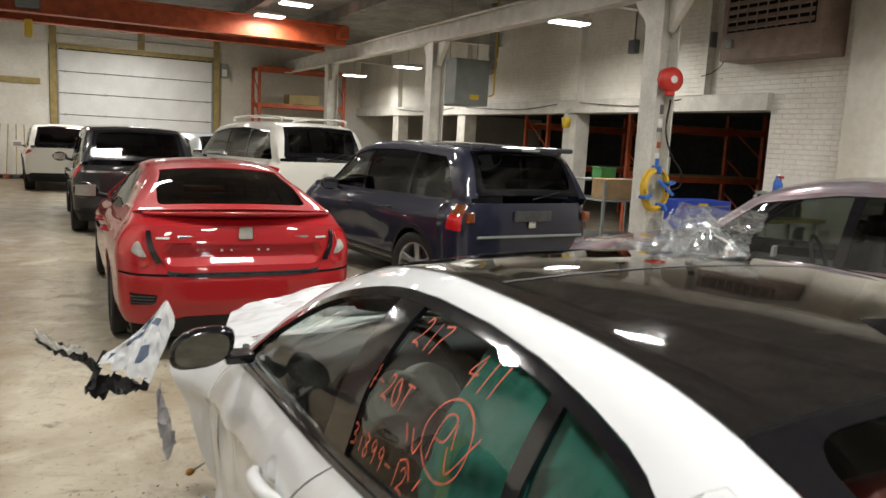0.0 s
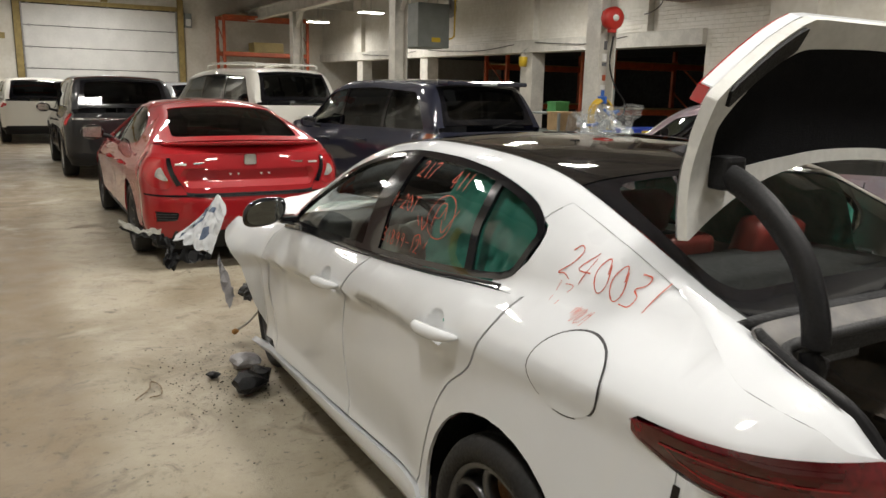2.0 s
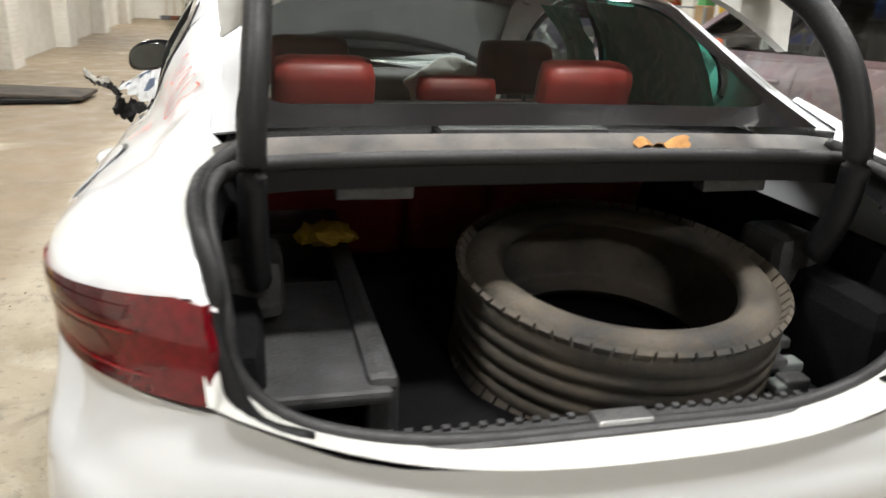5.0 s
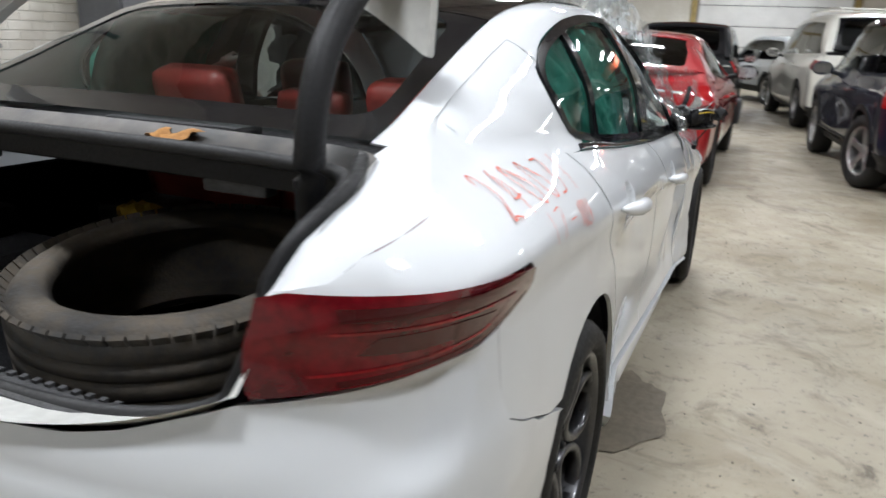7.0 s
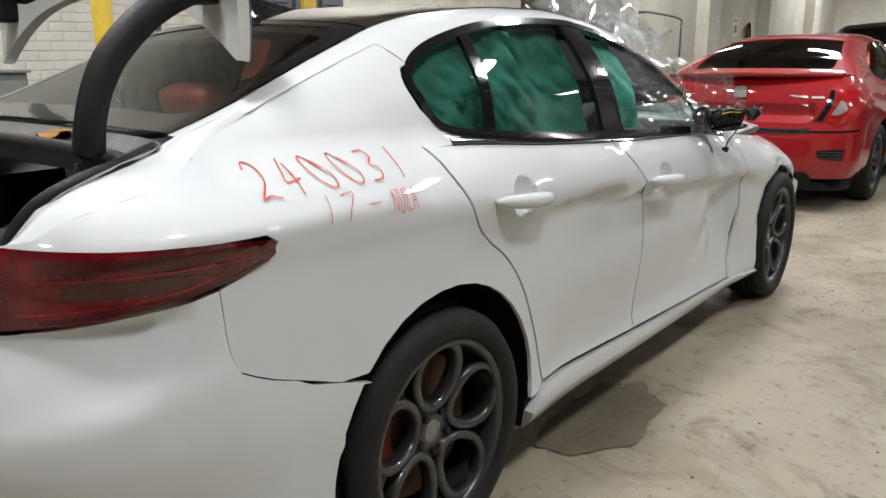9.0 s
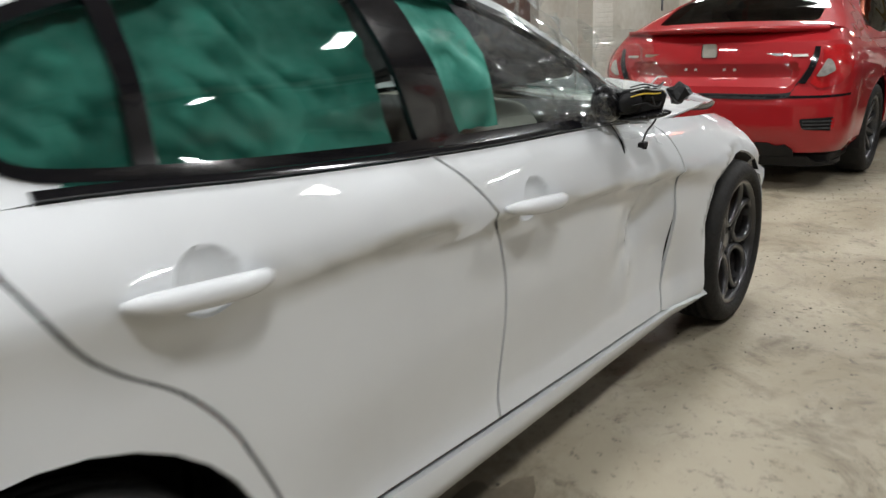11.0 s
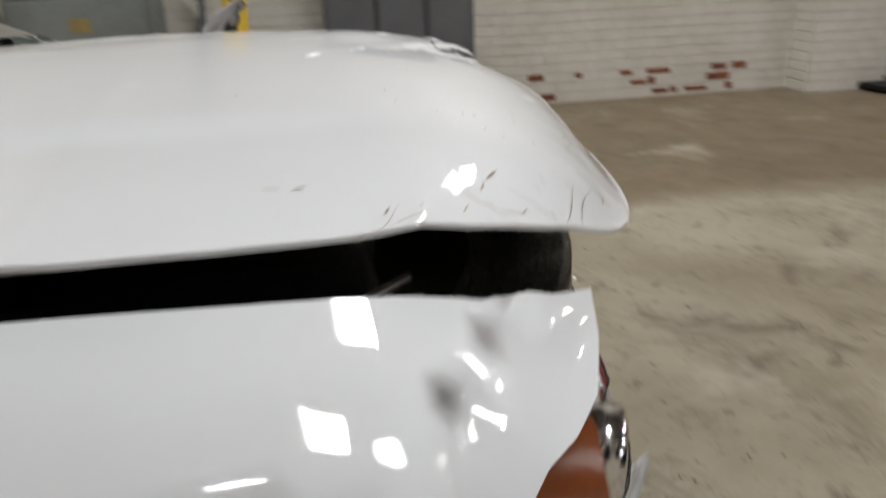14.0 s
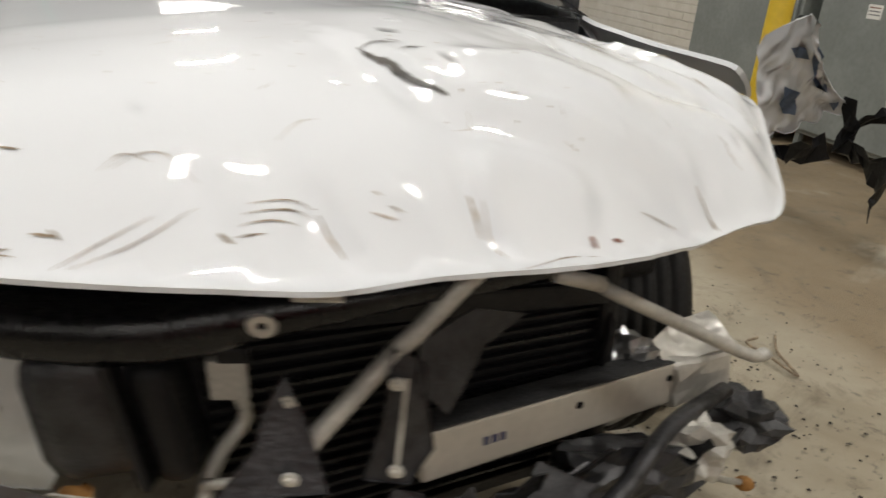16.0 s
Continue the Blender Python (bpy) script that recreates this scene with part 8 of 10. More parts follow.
# ---- marker writing ----
GLYPH = {
    "0": ["50 85 98 40 96 10 70 5 30 25 0 60 8 92 30 95 70 60 100"], "1": ["50 100 45 0"], "2": ["10 80 35 100 70 85 55 45 5 5 45 10 90 0"], "3": ["10 95 60 95 70 75 35 55 75 40 65 10 10 5"],
    "4": ["55 100 5 40 85 42", "62 85 55 0"], "7": ["5 95 85 100 45 45 30 0"], "8": ["60 90 30 100 15 75 75 30 50 0 15 20 75 80 60 90"], "9": ["75 85 40 100 15 70 45 50 75 80 60 0"], "-": ["5 50 80 52"], "T": ["0 98 95 100", "48 98 44 0"],
    "~": ["5 10 20 90 30 15", "45 95 42 5", "60 95 58 10 75 5 88 95", "100 95 98 5", "115 95 112 5 135 8", "145 5 160 95 178 3", "150 40 172 42"], " ": []}


def ribbon(parent, name, fn, lines, w, off, label=""):
    """Painted strokes as one thin mesh on a surface fn(u, v)."""
    V, F = [], []
    for ln in lines:
        p = smooth_pts([(a, b, 0) for a, b in ln], 5) if len(ln) > 2 else [Vector((*ln[0], 0)).lerp(Vector((*ln[-1], 0)), t) for t in (0, 0.33, 0.66, 1)]
        U, Z = [], []
        for i, q in enumerate(p):
            d = p[min(i + 1, len(p) - 1)] - p[max(i - 1, 0)]
            n = Vector((-d.y, d.x, 0)).normalized() * w * (0.75 + 0.4 * crumple((q.x * 60, q.y * 60, 1)))
            U += [q.x + n.x, q.x - n.x]
            Z += [q.y + n.y, q.y - n.y]
        P = fn(np.array(U), np.array(Z))
        e = 1e-3
        N = np.cross(fn(np.array(U) + e, np.array(Z)) - P, fn(np.array(U), np.array(Z) + e) - P)
        N /= np.linalg.norm(N, axis=1)[:, None]
        N *= np.sign((N * P * [1, 0, 0]).sum(1))[:, None]
        b = len(V)
        V += [tuple(q) for q in P + off * N]
        F += [(b + 2 * i, b + 2 * i + 1, b + 2 * i + 3, b + 2 * i + 2) for i in range(len(p) - 1)]
    return mesh_ob(name, V, F, M["marker"], parent, label)


def scrawl(text, u0, v0, du, dv, size, gap=1.25, slant=0.15, sgn=1):
    """Stroke lines of a text from (u0, v0) along (du, dv); sgn is the way that u runs for the reader."""
    lines, pos = [], 0.0
    for ch in text:
        for st in GLYPH[ch]:
            n = [float(x) / 100 for x in st.split()]
            pts = []
            for a, b in zip(n[0::2], n[1::2]):
                t = pos + a * 0.62 + slant * b
                pts.append((u0 + du * t * size + 0.0, v0 + dv * t * size + b * size))
            lines.append(pts)
        pos += (1.25 if ch == "~" else 0.62) * gap if ch != "1" else 0.5 * gap
    return lines


gl_, gr_ = g_skin(-1), g_skin(1)
sl_fn, sr_fn = G.side(-1), G.side(1)
def on_wing(skin_):
    """The rear wing as a surface of y and z."""
    def fn(U, Z):
        return skin_(np.array([u if u >= G_REAR["y0"] else s_of_y(u, z) for u, z in zip(U, Z)]), np.asarray(Z))
    return fn


wl_, wr_ = on_wing(gl_), on_wing(gr_)
ribbon(car, "marker_number", wl_, scrawl("240031", -0.02, 1.155, -1, -0.16, 0.080, 1.08), 0.0018, 0.0015, "orange red marker number")
ribbon(car, "marker_scrawl", wl_, scrawl("17-~", -0.02, 1.09, -1, -0.16, 0.055, 1.15), 0.0010, 0.0015, "orange red marker scrawl")
ribbon(car, "marker_number", wr_, scrawl("240031", -0.47, 1.026, 1.25, -0.01, 0.064, 1.48), 0.0020, 0.002, "orange red marker number")
ribbon(car, "marker_scrawl", wr_, scrawl("17-~", -0.36, 0.966, 1.4, -0.06, 0.052, 1.55), 0.0014, 0.002, "orange red marker scrawl")
for txt, u, v, sz in (("217", 0.835, 1.318, 0.055), ("411", 0.60, 1.305, 0.055), ("4-20T", 0.92, 1.205, 0.052), ("31899-12", 0.93, 1.075, 0.05)):
    ribbon(car, "marker_note", sl_fn, scrawl(txt, u, v, -1, 0.0, sz, 1.2), 0.0019, 0.0, "orange red marker note on glass")
ring_ = [[(0.56 + 0.075 * math.cos(a), 1.215 + 0.07 * math.sin(a)) for a in np.linspace(0.4, 6.9, 16)], [(0.60, 1.17), (0.585, 1.25), (0.55, 1.255), (0.56, 1.215), (0.595, 1.21)], [(0.545, 1.21), (0.53, 1.17), (0.50, 1.20), (0.47, 1.25)], [(0.545, 1.25), (0.53, 1.21)]]
ribbon(car, "marker_note", sl_fn, ring_, 0.0019, 0.0, "circled orange red marker sign")
ribbon(car, "marker_note", sl_fn, [[(0.70, 1.20), (0.68, 1.17)], [(0.67, 1.20), (0.65, 1.16), (0.63, 1.19)], [(0.69, 1.13), (0.66, 1.14), (0.64, 1.11)], [(0.62, 1.10), (0.60, 1.13)]], 0.0024, 0.0, "orange red marker scribble")


# ---- other cars ----
SPEC_KEYS = ("H W wb yr yf R rim tw sill roof rn h paint belt mid rear front doors handles clad black_pillars g0 g1 dlo pillars lean rear_glass rwin fwin rwin_frame "
             "deck tail_top apron lamps spokes rim_mat steer toe mirror mirror_mat badge extra")
Spec = collections.namedtuple("Spec", SPEC_KEYS)


def car_shell(c):
    """The skin of a plain car: W half width, mid-line and belt tables, roof half width."""
    ys = sorted({round(y, 3) for y in [*np.linspace(c.yr, c.yf, 26), *[p[0] for p in c.mid]]})
    b, m = (lambda y: float(curve(c.belt, y))), (lambda y: float(curve(c.mid, y)))
    over = lambda y: min(max((m(y) - b(y) - 0.06) / (0.7 * (c.H - b(1.0))), 0), 1)
    rx = lambda y: c.W * (0.86 - (0.86 - c.roof) * over(y))
    rz = lambda y: max(b(y) + 0.012, m(y) - 0.02 - 0.045 * over(y))
    bx = lambda y: c.W * float(np.interp(y, [c.yr, c.yr + 0.5, 1.0, c.yf - 0.9, c.yf], [0.82, 0.89, 0.925, 0.90, 0.72]))
    wx = lambda y: c.W * float(np.interp(y, [c.yr, c.yr + 0.5, 0, c.wb, c.yf - 0.5, c.yf], [0.95, 0.985, 1, 1, 0.97, 0.86]))
    mx = lambda y: c.W * float(np.interp(y, [c.yr, 0, 0.5 * c.wb, c.wb, c.yf], [0.95, 1.0, 0.965, 1.0, 0.9]))
    rows = [
        (tab(lambda y: 0.88 * c.W, ys), tab(lambda y: c.sill, ys)),
        (tab(lambda y: 0.97 * wx(y), ys), tab(lambda y: c.sill + 0.10, ys)),
        (tab(mx, ys), tab(lambda y: 0.45 * b(y) + 0.16, ys)),
        (tab(lambda y: wx(y), ys), tab(lambda y: b(y) - 0.17, ys)),
        (tab(lambda y: 0.5 * (wx(y) * 0.97 + bx(y)) + 0.01, ys), tab(lambda y: b(y) - 0.055, ys)),
        (tab(bx, ys), tab(b, ys)),
        (tab(lambda y: 0.5 * (bx(y) + rx(y)) + 0.06 * (rz(y) - b(y)), ys), tab(lambda y: 0.5 * (b(y) + rz(y)), ys)),
        (tab(rx, ys), tab(rz, ys)),
        (tab(lambda y: 0.72 * rx(y), ys), tab(lambda y: rz(y) + 0.66 * (m(y) - rz(y)), ys)),
        (tab(lambda y: 0.0, ys), tab(m, ys)),
    ]
    sh = Shell(rows, {"y0": c.yr + 0.45, "n": c.rn, "railk": 7, "beltk": 5, "y": c.rear}, {"y0": c.yf - 0.7, "n": 2.6, "y": c.front})
    sh.b, sh.m, sh.rx, sh.rz = b, m, rx, rz
    return sh


RECESS = rounded([(0.72, 0.70), (1.28, 0.70), (1.36, 0.80), (1.32, 0.868), (0.68, 0.868), (0.64, 0.80)], 0.03, 4)


def plain_car(name, label, c, m, group="cars parked in the hall"):
    root = thing(name, label, "car", group)
    sh = car_shell(c)
    P, dark = c.paint, M["black_plastic"]
    yr0, yf0 = c.yr + 0.45, c.yf - 0.7
    tr = c.R + 0.045
    h = c.h
    for s in (1, -1):
        side = sh.side(s)
        lowz = c.sill + 0.02
        zc = c.R
        a1 = [(tr * math.cos(radians(a)), zc + tr * math.sin(radians(a))) for a in np.linspace(0, 180, 15)]
        a1 = [p for p in a1 if p[1] >= lowz]
        a2 = [(c.wb + y, z) for y, z in a1]
        seams = c.doors
        top = [(y, sh.b(y) - 0.002) for y in np.linspace(yf0, yr0, 24)]
        bottom = [(yr0, lowz)] if yr0 < -tr else []
        bottom += a1[::-1] + [(tr + 0.02, lowz), (c.wb - tr - 0.02, lowz)] + a2[::-1] + ([(yf0, lowz)] if yf0 > c.wb + tr else [])
        if yf0 <= c.wb + tr:
            bottom = [p for p in bottom if p[0] <= yf0] + [(yf0, zc + math.sqrt(max(tr**2 - (yf0 - c.wb) ** 2, 0)))]
        if yr0 >= -tr:
            bottom = [(yr0, zc + math.sqrt(max(tr**2 - yr0**2, 0)))] + [p for p in bottom if p[0] > yr0]
        sheet("flank", side, bottom + top, P, root, "", h)
        for y in seams:
            zb = lowz + 0.04
            if any(abs(y - q) < tr for q in (0, c.wb)):
                q = 0 if abs(y) < tr else c.wb
                zb = zc + math.sqrt(tr**2 - (y - q) ** 2) + 0.02
            pl = [(y, zb), (y, sh.b(y) - 0.02), (y - 0.009, sh.b(y) - 0.02), (y - 0.009, zb)]
            sheet("door_seam", side, pl, dark, root, "", 0.08, off=0.002, depth=0)
        for y in c.handles:
            z = sh.b(y) - 0.13
            pts = [(s * (sh.sx(y + d, z) + 0.03 * (1 - (d / 0.11) ** 4)), y + d, z) for d in np.linspace(-0.11, 0.11, 7)]
            part("door_handle", tube_bm(pts, 0.014, seg=8), P, root, "", True)
        if c.clad:
            for q in (0, c.wb):
                ring = [(q + (tr - 0.002) * math.cos(radians(a)), zc + (tr - 0.002) * math.sin(radians(a))) for a in np.linspace(4, 176, 16)]
                ring2 = [(q + (tr + 0.05) * math.cos(radians(a)), zc + (tr + 0.05) * math.sin(radians(a))) for a in np.linspace(176, 4, 16)]
                ring = [p for p in ring + ring2 if yr0 <= p[0] <= yf0 + 0.2]
                sheet("arch_trim", side, ring, dark, root, "black wheel arch trim", 0.06, off=0.012, depth=0.014)
        sheet("sill_trim", side, [(tr + 0.02, c.sill - 0.03), (c.wb - tr - 0.02, c.sill - 0.03), (c.wb - tr - 0.02, lowz + (0.10 if c.clad else 0.03)), (tr + 0.02, lowz + (0.10 if c.clad else 0.03))], dark, root, "", 0.1, off=0.006)
        # window line
        up = [(y, sh.b(y) + 0.0) for y in np.linspace(c.g0, c.g1, 22)] + [(y, sh.rz(y) - 0.004) for y in np.linspace(c.g1, c.g0, 30)]
        dl = rounded(c.dlo, 0.05, 4)
        sheet("window_surround", side, up, P if not c.black_pillars else P, root, "", h, holes=[dl], depth=0.02)
        cuts = [None, *c.pillars, None]
        for i, (lo, hi) in enumerate(zip(cuts, cuts[1:])):
            g = cut_y(dl, (lo + 0.03, lo + 0.03 - c.lean) if lo is not None else None, (hi - 0.03, hi - 0.03 - c.lean) if hi is not None else None)
            if len(g) > 2:
                ob = sheet("side_window", side, g, M["glass_mid"] if lo is not None and lo > 0.9 else M[c.rear_glass], root, "", 0.1, off=-0.008, depth=0)
                ob.visible_shadow = False
        for q in c.pillars:
            g = cut_y(dl, (q - 0.034, q - 0.034 - c.lean), (q + 0.034, q + 0.034 - c.lean))
            sheet("window_post", side, g, M["gloss_black"], root, "", 0.06, off=-0.003)
        strip = sh.strip(s)
        lo = [(y, 7 * 0.2 - 0.03) for y in np.linspace(c.g0, c.g1, 40)]
        hi = [(y, 7.5 * 0.2) for y in np.linspace(c.g1, c.g0, 40)]
        sheet("roof_edge", strip, lo + hi, P, root, "", 0.07)
        lo = [(y, 5 * 0.2 - 0.015) for y in np.linspace(c.g1 - 0.02, yf0 + 0.05, 16)]
        hi = [(y, 7.4 * 0.2) for y in np.linspace(yf0 + 0.05, c.g1 - 0.02, 16)]
        sheet("wing_top", strip, lo + hi, P, root, "", 0.08)
        if c.deck is not None:
            lo = [(y, 5 * 0.2 - 0.015) for y in np.linspace(yr0 - 0.02, c.g0 + 0.02, 10)]
            hi = [(y, 7.4 * 0.2) for y in np.linspace(c.g0 + 0.02, yr0 - 0.02, 10)]
            sheet("deck_edge", strip, lo + hi, P, root, "", 0.06)
    top = sh.top()

    def span(ya, yb, k=7.44):
        e = [(sh.at(y, k)[0], y) for y in np.linspace(ya, yb, 18)]
        return e + [(-x, y) for x, y in e[::-1]]
    rw0, rw1 = c.rwin
    fw0, fw1 = c.fwin
    sheet("roof", top, span(rw1, fw0), P, root, "", 0.09)
    g = sheet("rear_window", top, span(rw0, rw1), M[c.rear_glass], root, "dark tinted rear window", 0.05, off=-0.002)
    g.visible_shadow = False
    o = span(rw0, rw1)
    xs = max(p[0] for p in o)
    hole = rounded([(-xs * 0.86, rw0 + 0.06 * (rw1 - rw0) / 0.5), (xs * 0.86, rw0 + 0.06 * (rw1 - rw0) / 0.5), (xs * 0.80, rw1 - 0.04), (-xs * 0.80, rw1 - 0.04)], 0.06, 4)
    sheet("rear_window_frame", top, o, c.rwin_frame, root, "", 0.05, holes=[hole], off=0.004)
    g = sheet("windscreen", top, span(fw0, fw1), M["glass_mid"], root, "", 0.1, off=-0.002)
    g.visible_shadow = False
    sheet("bonnet", top, span(fw1, yf0 + 0.05), P, root, "", 0.1)
    if c.deck is not None:
        sheet("boot_lid", top, span(yr0 - 0.02, rw0), P, root, "", 0.05)
    # tail and nose
    wr = sh.wrap("rear")
    zt = c.tail_top
    sheet("tail", wr, dense([(0, c.sill + 0.05), (2, c.sill + 0.05), (2, zt), (0, zt)], 0.05), P, root, "", 0.055, holes=[RECESS] if c.deck is not None else ())
    sheet("rear_apron", wr, dense([(0.0, c.sill - 0.05), (2, c.sill - 0.05), (2, c.apron), (1.6, c.apron), (1.5, c.apron + 0.04), (0.5, c.apron + 0.04), (0.4, c.apron), (0, c.apron)], 0.06), dark, root, "black lower bumper", 0.06, off=0.008)
    if c.deck is not None:
        # flat deck between the tail's upper edge and the boot lid
        e = [wr(np.array([u]), np.array([zt]))[0] for u in np.linspace(0, 2, 31)]
        V = [tuple(p) for p in e] + [(p[0] * 0.97, max(p[1] + 0.10, p[1]) if abs(p[1] - yr0) > 0.02 else p[1] + 0.02, sh.tz(min(p[1] + 0.12, yr0), p[0] * 0.97)) for p in e]
        mesh_ob("deck_lip", V, [(i, i + 1, 32 + i, 31 + i) for i in range(30)], P, root, "", True)
    nz = sh.wrap("front")
    b0 = sh.b(yf0) - 0.002
    sheet("nose", nz, dense([(0, c.sill + 0.02), (2, c.sill + 0.02), (2, b0), (0, b0)], 0.08), P, root, "", 0.08)
    e = [nz(np.array([u]), np.array([b0]))[0] for u in np.linspace(0, 2, 25)]
    V = [tuple(p) for p in e] + [(p[0] * 0.99, yf0 + 0.04, sh.tz(yf0 + 0.04, p[0] * 0.99)) for p in e]
    mesh_ob("bonnet_front", V, [(i, i + 1, 26 + i, 25 + i) for i in range(24)], P, root, "", True)
    for s in (1, -1):
        def mirrored(q):
            return q if s > 0 else [(2 - u, z) for u, z in q]
        for nm, q, mt in c.lamps:
            sheet(nm, wr, mirrored(q), M[mt], root, "red tail lamp" if "tail" in nm else "", 0.04, off=0.008, depth=0.02)
        # inside and wheels
        for y in (0, c.wb):
            V = [(s * x, y + tr * math.cos(radians(a)), c.R + tr * math.sin(radians(a))) for a in np.linspace(-15, 195, 16) for x in (c.W - 0.03, c.W - 0.30)]
            mesh_ob("wheel_house", V, [(2 * i, 2 * i + 1, 2 * i + 3, 2 * i + 2) for i in range(15)], dark, root)
            wheel(root, c.R, c.rim, c.tw, c.spokes, pose(s * (c.W - c.tw / 2 - 0.015), y, c.R, 0, 0, (0 if s > 0 else 180) + (c.steer if y > 1 else (c.toe if s < 0 else 0))), seg=40, rim_mat=M[c.rim_mat], brake=False, tread=False)
        y0, z0 = c.mirror
        mr = new("door_mirror")
        mr.parent = root
        bm = bmesh.new()
        bmesh.ops.create_uvsphere(bm, u_segments=14, v_segments=10, radius=1, matrix=Matrix.Translation((s * (c.W + 0.10), y0, z0)) @ Matrix.Diagonal((0.125, 0.07, 0.085, 1)))
        for v in bm.verts:
            v.co.y = max(v.co.y, y0 - 0.035)
        part("shell", bm, c.mirror_mat, mr, "", True)
        part("foot", tube_bm([(s * (c.W - 0.10), y0 + 0.02, z0 - 0.06), (s * (c.W + 0.02), y0 + 0.01, z0 - 0.03)], 0.025), dark, mr)
        mesh_ob("mirror_glass", [(s * (c.W + 0.01), y0 - 0.038, z0 - 0.06), (s * (c.W + 0.20), y0 - 0.038, z0 - 0.05), (s * (c.W + 0.20), y0 - 0.038, z0 + 0.055), (s * (c.W + 0.01), y0 - 0.038, z0 + 0.06)], [(0, 1, 2, 3)], M["chrome"], mr)
    part("cabin", box_bm((-c.W + 0.16, c.yr + 0.5, c.sill + 0.05), (c.W - 0.16, c.wb - 0.4, 0.55 * c.H), 0.03), M["dark_int"], root)
    for y in (0.45, 1.35):
        for x in (-0.38, 0.38):
            st = part("seat_back", box_bm((x - 0.23, y - 0.08, 0.5 * c.H), (x + 0.23, y + 0.06, 0.5 * c.H + 0.34), 0.05), M["dark_int"], root, "", True)
            part("headrest", box_bm((x - 0.12, y - 0.07, 0.5 * c.H + 0.36), (x + 0.12, y + 0.03, 0.5 * c.H + 0.52), 0.04), M["dark_int"], root, "", True)
    part("underbody", box_bm((-c.W + 0.12, c.yr + 0.25, c.sill - 0.04), (c.W - 0.12, c.yf - 0.3, c.sill + 0.04), 0.02), dark, root)
    if c.badge:
        bx, bz_ = c.badge
        p = wr(np.array([1.0]), np.array([bz_]))[0]
        bd = rounded([(-0.055, -0.045), (0.055, -0.045), (0.05, 0.045), (-0.05, 0.045)], 0.02)
        mesh = sheet("emblem", lambda X, Z: np.stack([X, 0 * X + p[1] - 0.012, Z + bz_], -1), bd, M["alu"], root, "plain chrome emblem", 0.03, depth=-0.01)
    if c.extra:
        c.extra(root, sh, wr)
    root.matrix_world = m
    return root


def suv(H, W, wb, R, rear, paint, **k):
    yr, yf = -rear, wb + 0.88
    d = dict(H=H, W=W, wb=wb, yr=yr, yf=yf, R=R, rim=R * 0.66, tw=0.24, sill=0.30, roof=0.74, rn=5.0, h=0.09, paint=M[paint],
             belt=[(yr, 0.635 * H), (0, 0.63 * H), (1.5, 0.605 * H), (wb - 0.5, 0.59 * H), (wb + 0.3, 0.575 * H), (yf, 0.50 * H)],
             mid=[(yr, 0.645 * H), (yr + 0.06, 0.70 * H), (yr + 0.20, 0.86 * H), (yr + 0.36, 0.965 * H), (yr + 0.6, 0.992 * H), (0.8, H), (1.4, 0.985 * H), (wb - 0.85, 0.93 * H), (wb - 0.2, 0.665 * H), (wb + 0.3, 0.635 * H), (yf, 0.52 * H)],
             rear=[(0.2, yr + 0.12), (0.4, yr + 0.02), (0.55 * H, yr), (0.64 * H, yr + 0.01), (0.7 * H, yr + 0.05)], front=[(0.2, yf - 0.1), (0.5, yf), (0.8, yf - 0.03), (1.2, yf - 0.2)],
             doors=[0.42, 1.42, wb - 0.42], handles=[0.62, 1.62], clad=True, black_pillars=True, g0=yr + 0.04, g1=wb - 0.15,
             dlo=[(yr + 0.30, 0.655 * H), (yr + 0.42, 0.80 * H), (yr + 0.56, 0.905 * H), (0.6, 0.93 * H), (1.4, 0.915 * H), (wb - 0.8, 0.86 * H), (wb - 0.32, 0.625 * H)], pillars=[0.30, 1.36], lean=0.06,
             rear_glass="glass_tint", rwin=(yr + 0.05, yr + 0.34), fwin=(wb - 0.92, wb - 0.16), rwin_frame=M["gloss_black"], deck=None, tail_top=0.645 * H, apron=0.42,
             lamps=[("tail_lamp", rounded([(0.10, 0.50 * H), (0.36, 0.50 * H), (0.36, 0.62 * H), (0.12, 0.63 * H)], 0.03), "lens_bright")], spokes=(5, 0.09), rim_mat="rim_silver", steer=0, toe=0, mirror=(wb - 0.72, 0.64 * H), mirror_mat=M[paint], badge=(0, 0.52 * H), extra=None)
    d.update(k)
    return Spec(**d)


def place(x, y, theta):
    """x, y of the middle of the rear axle; theta: the heading, turned to the left from ahead."""
    return pose(x, y, 0, 0, 0, theta)


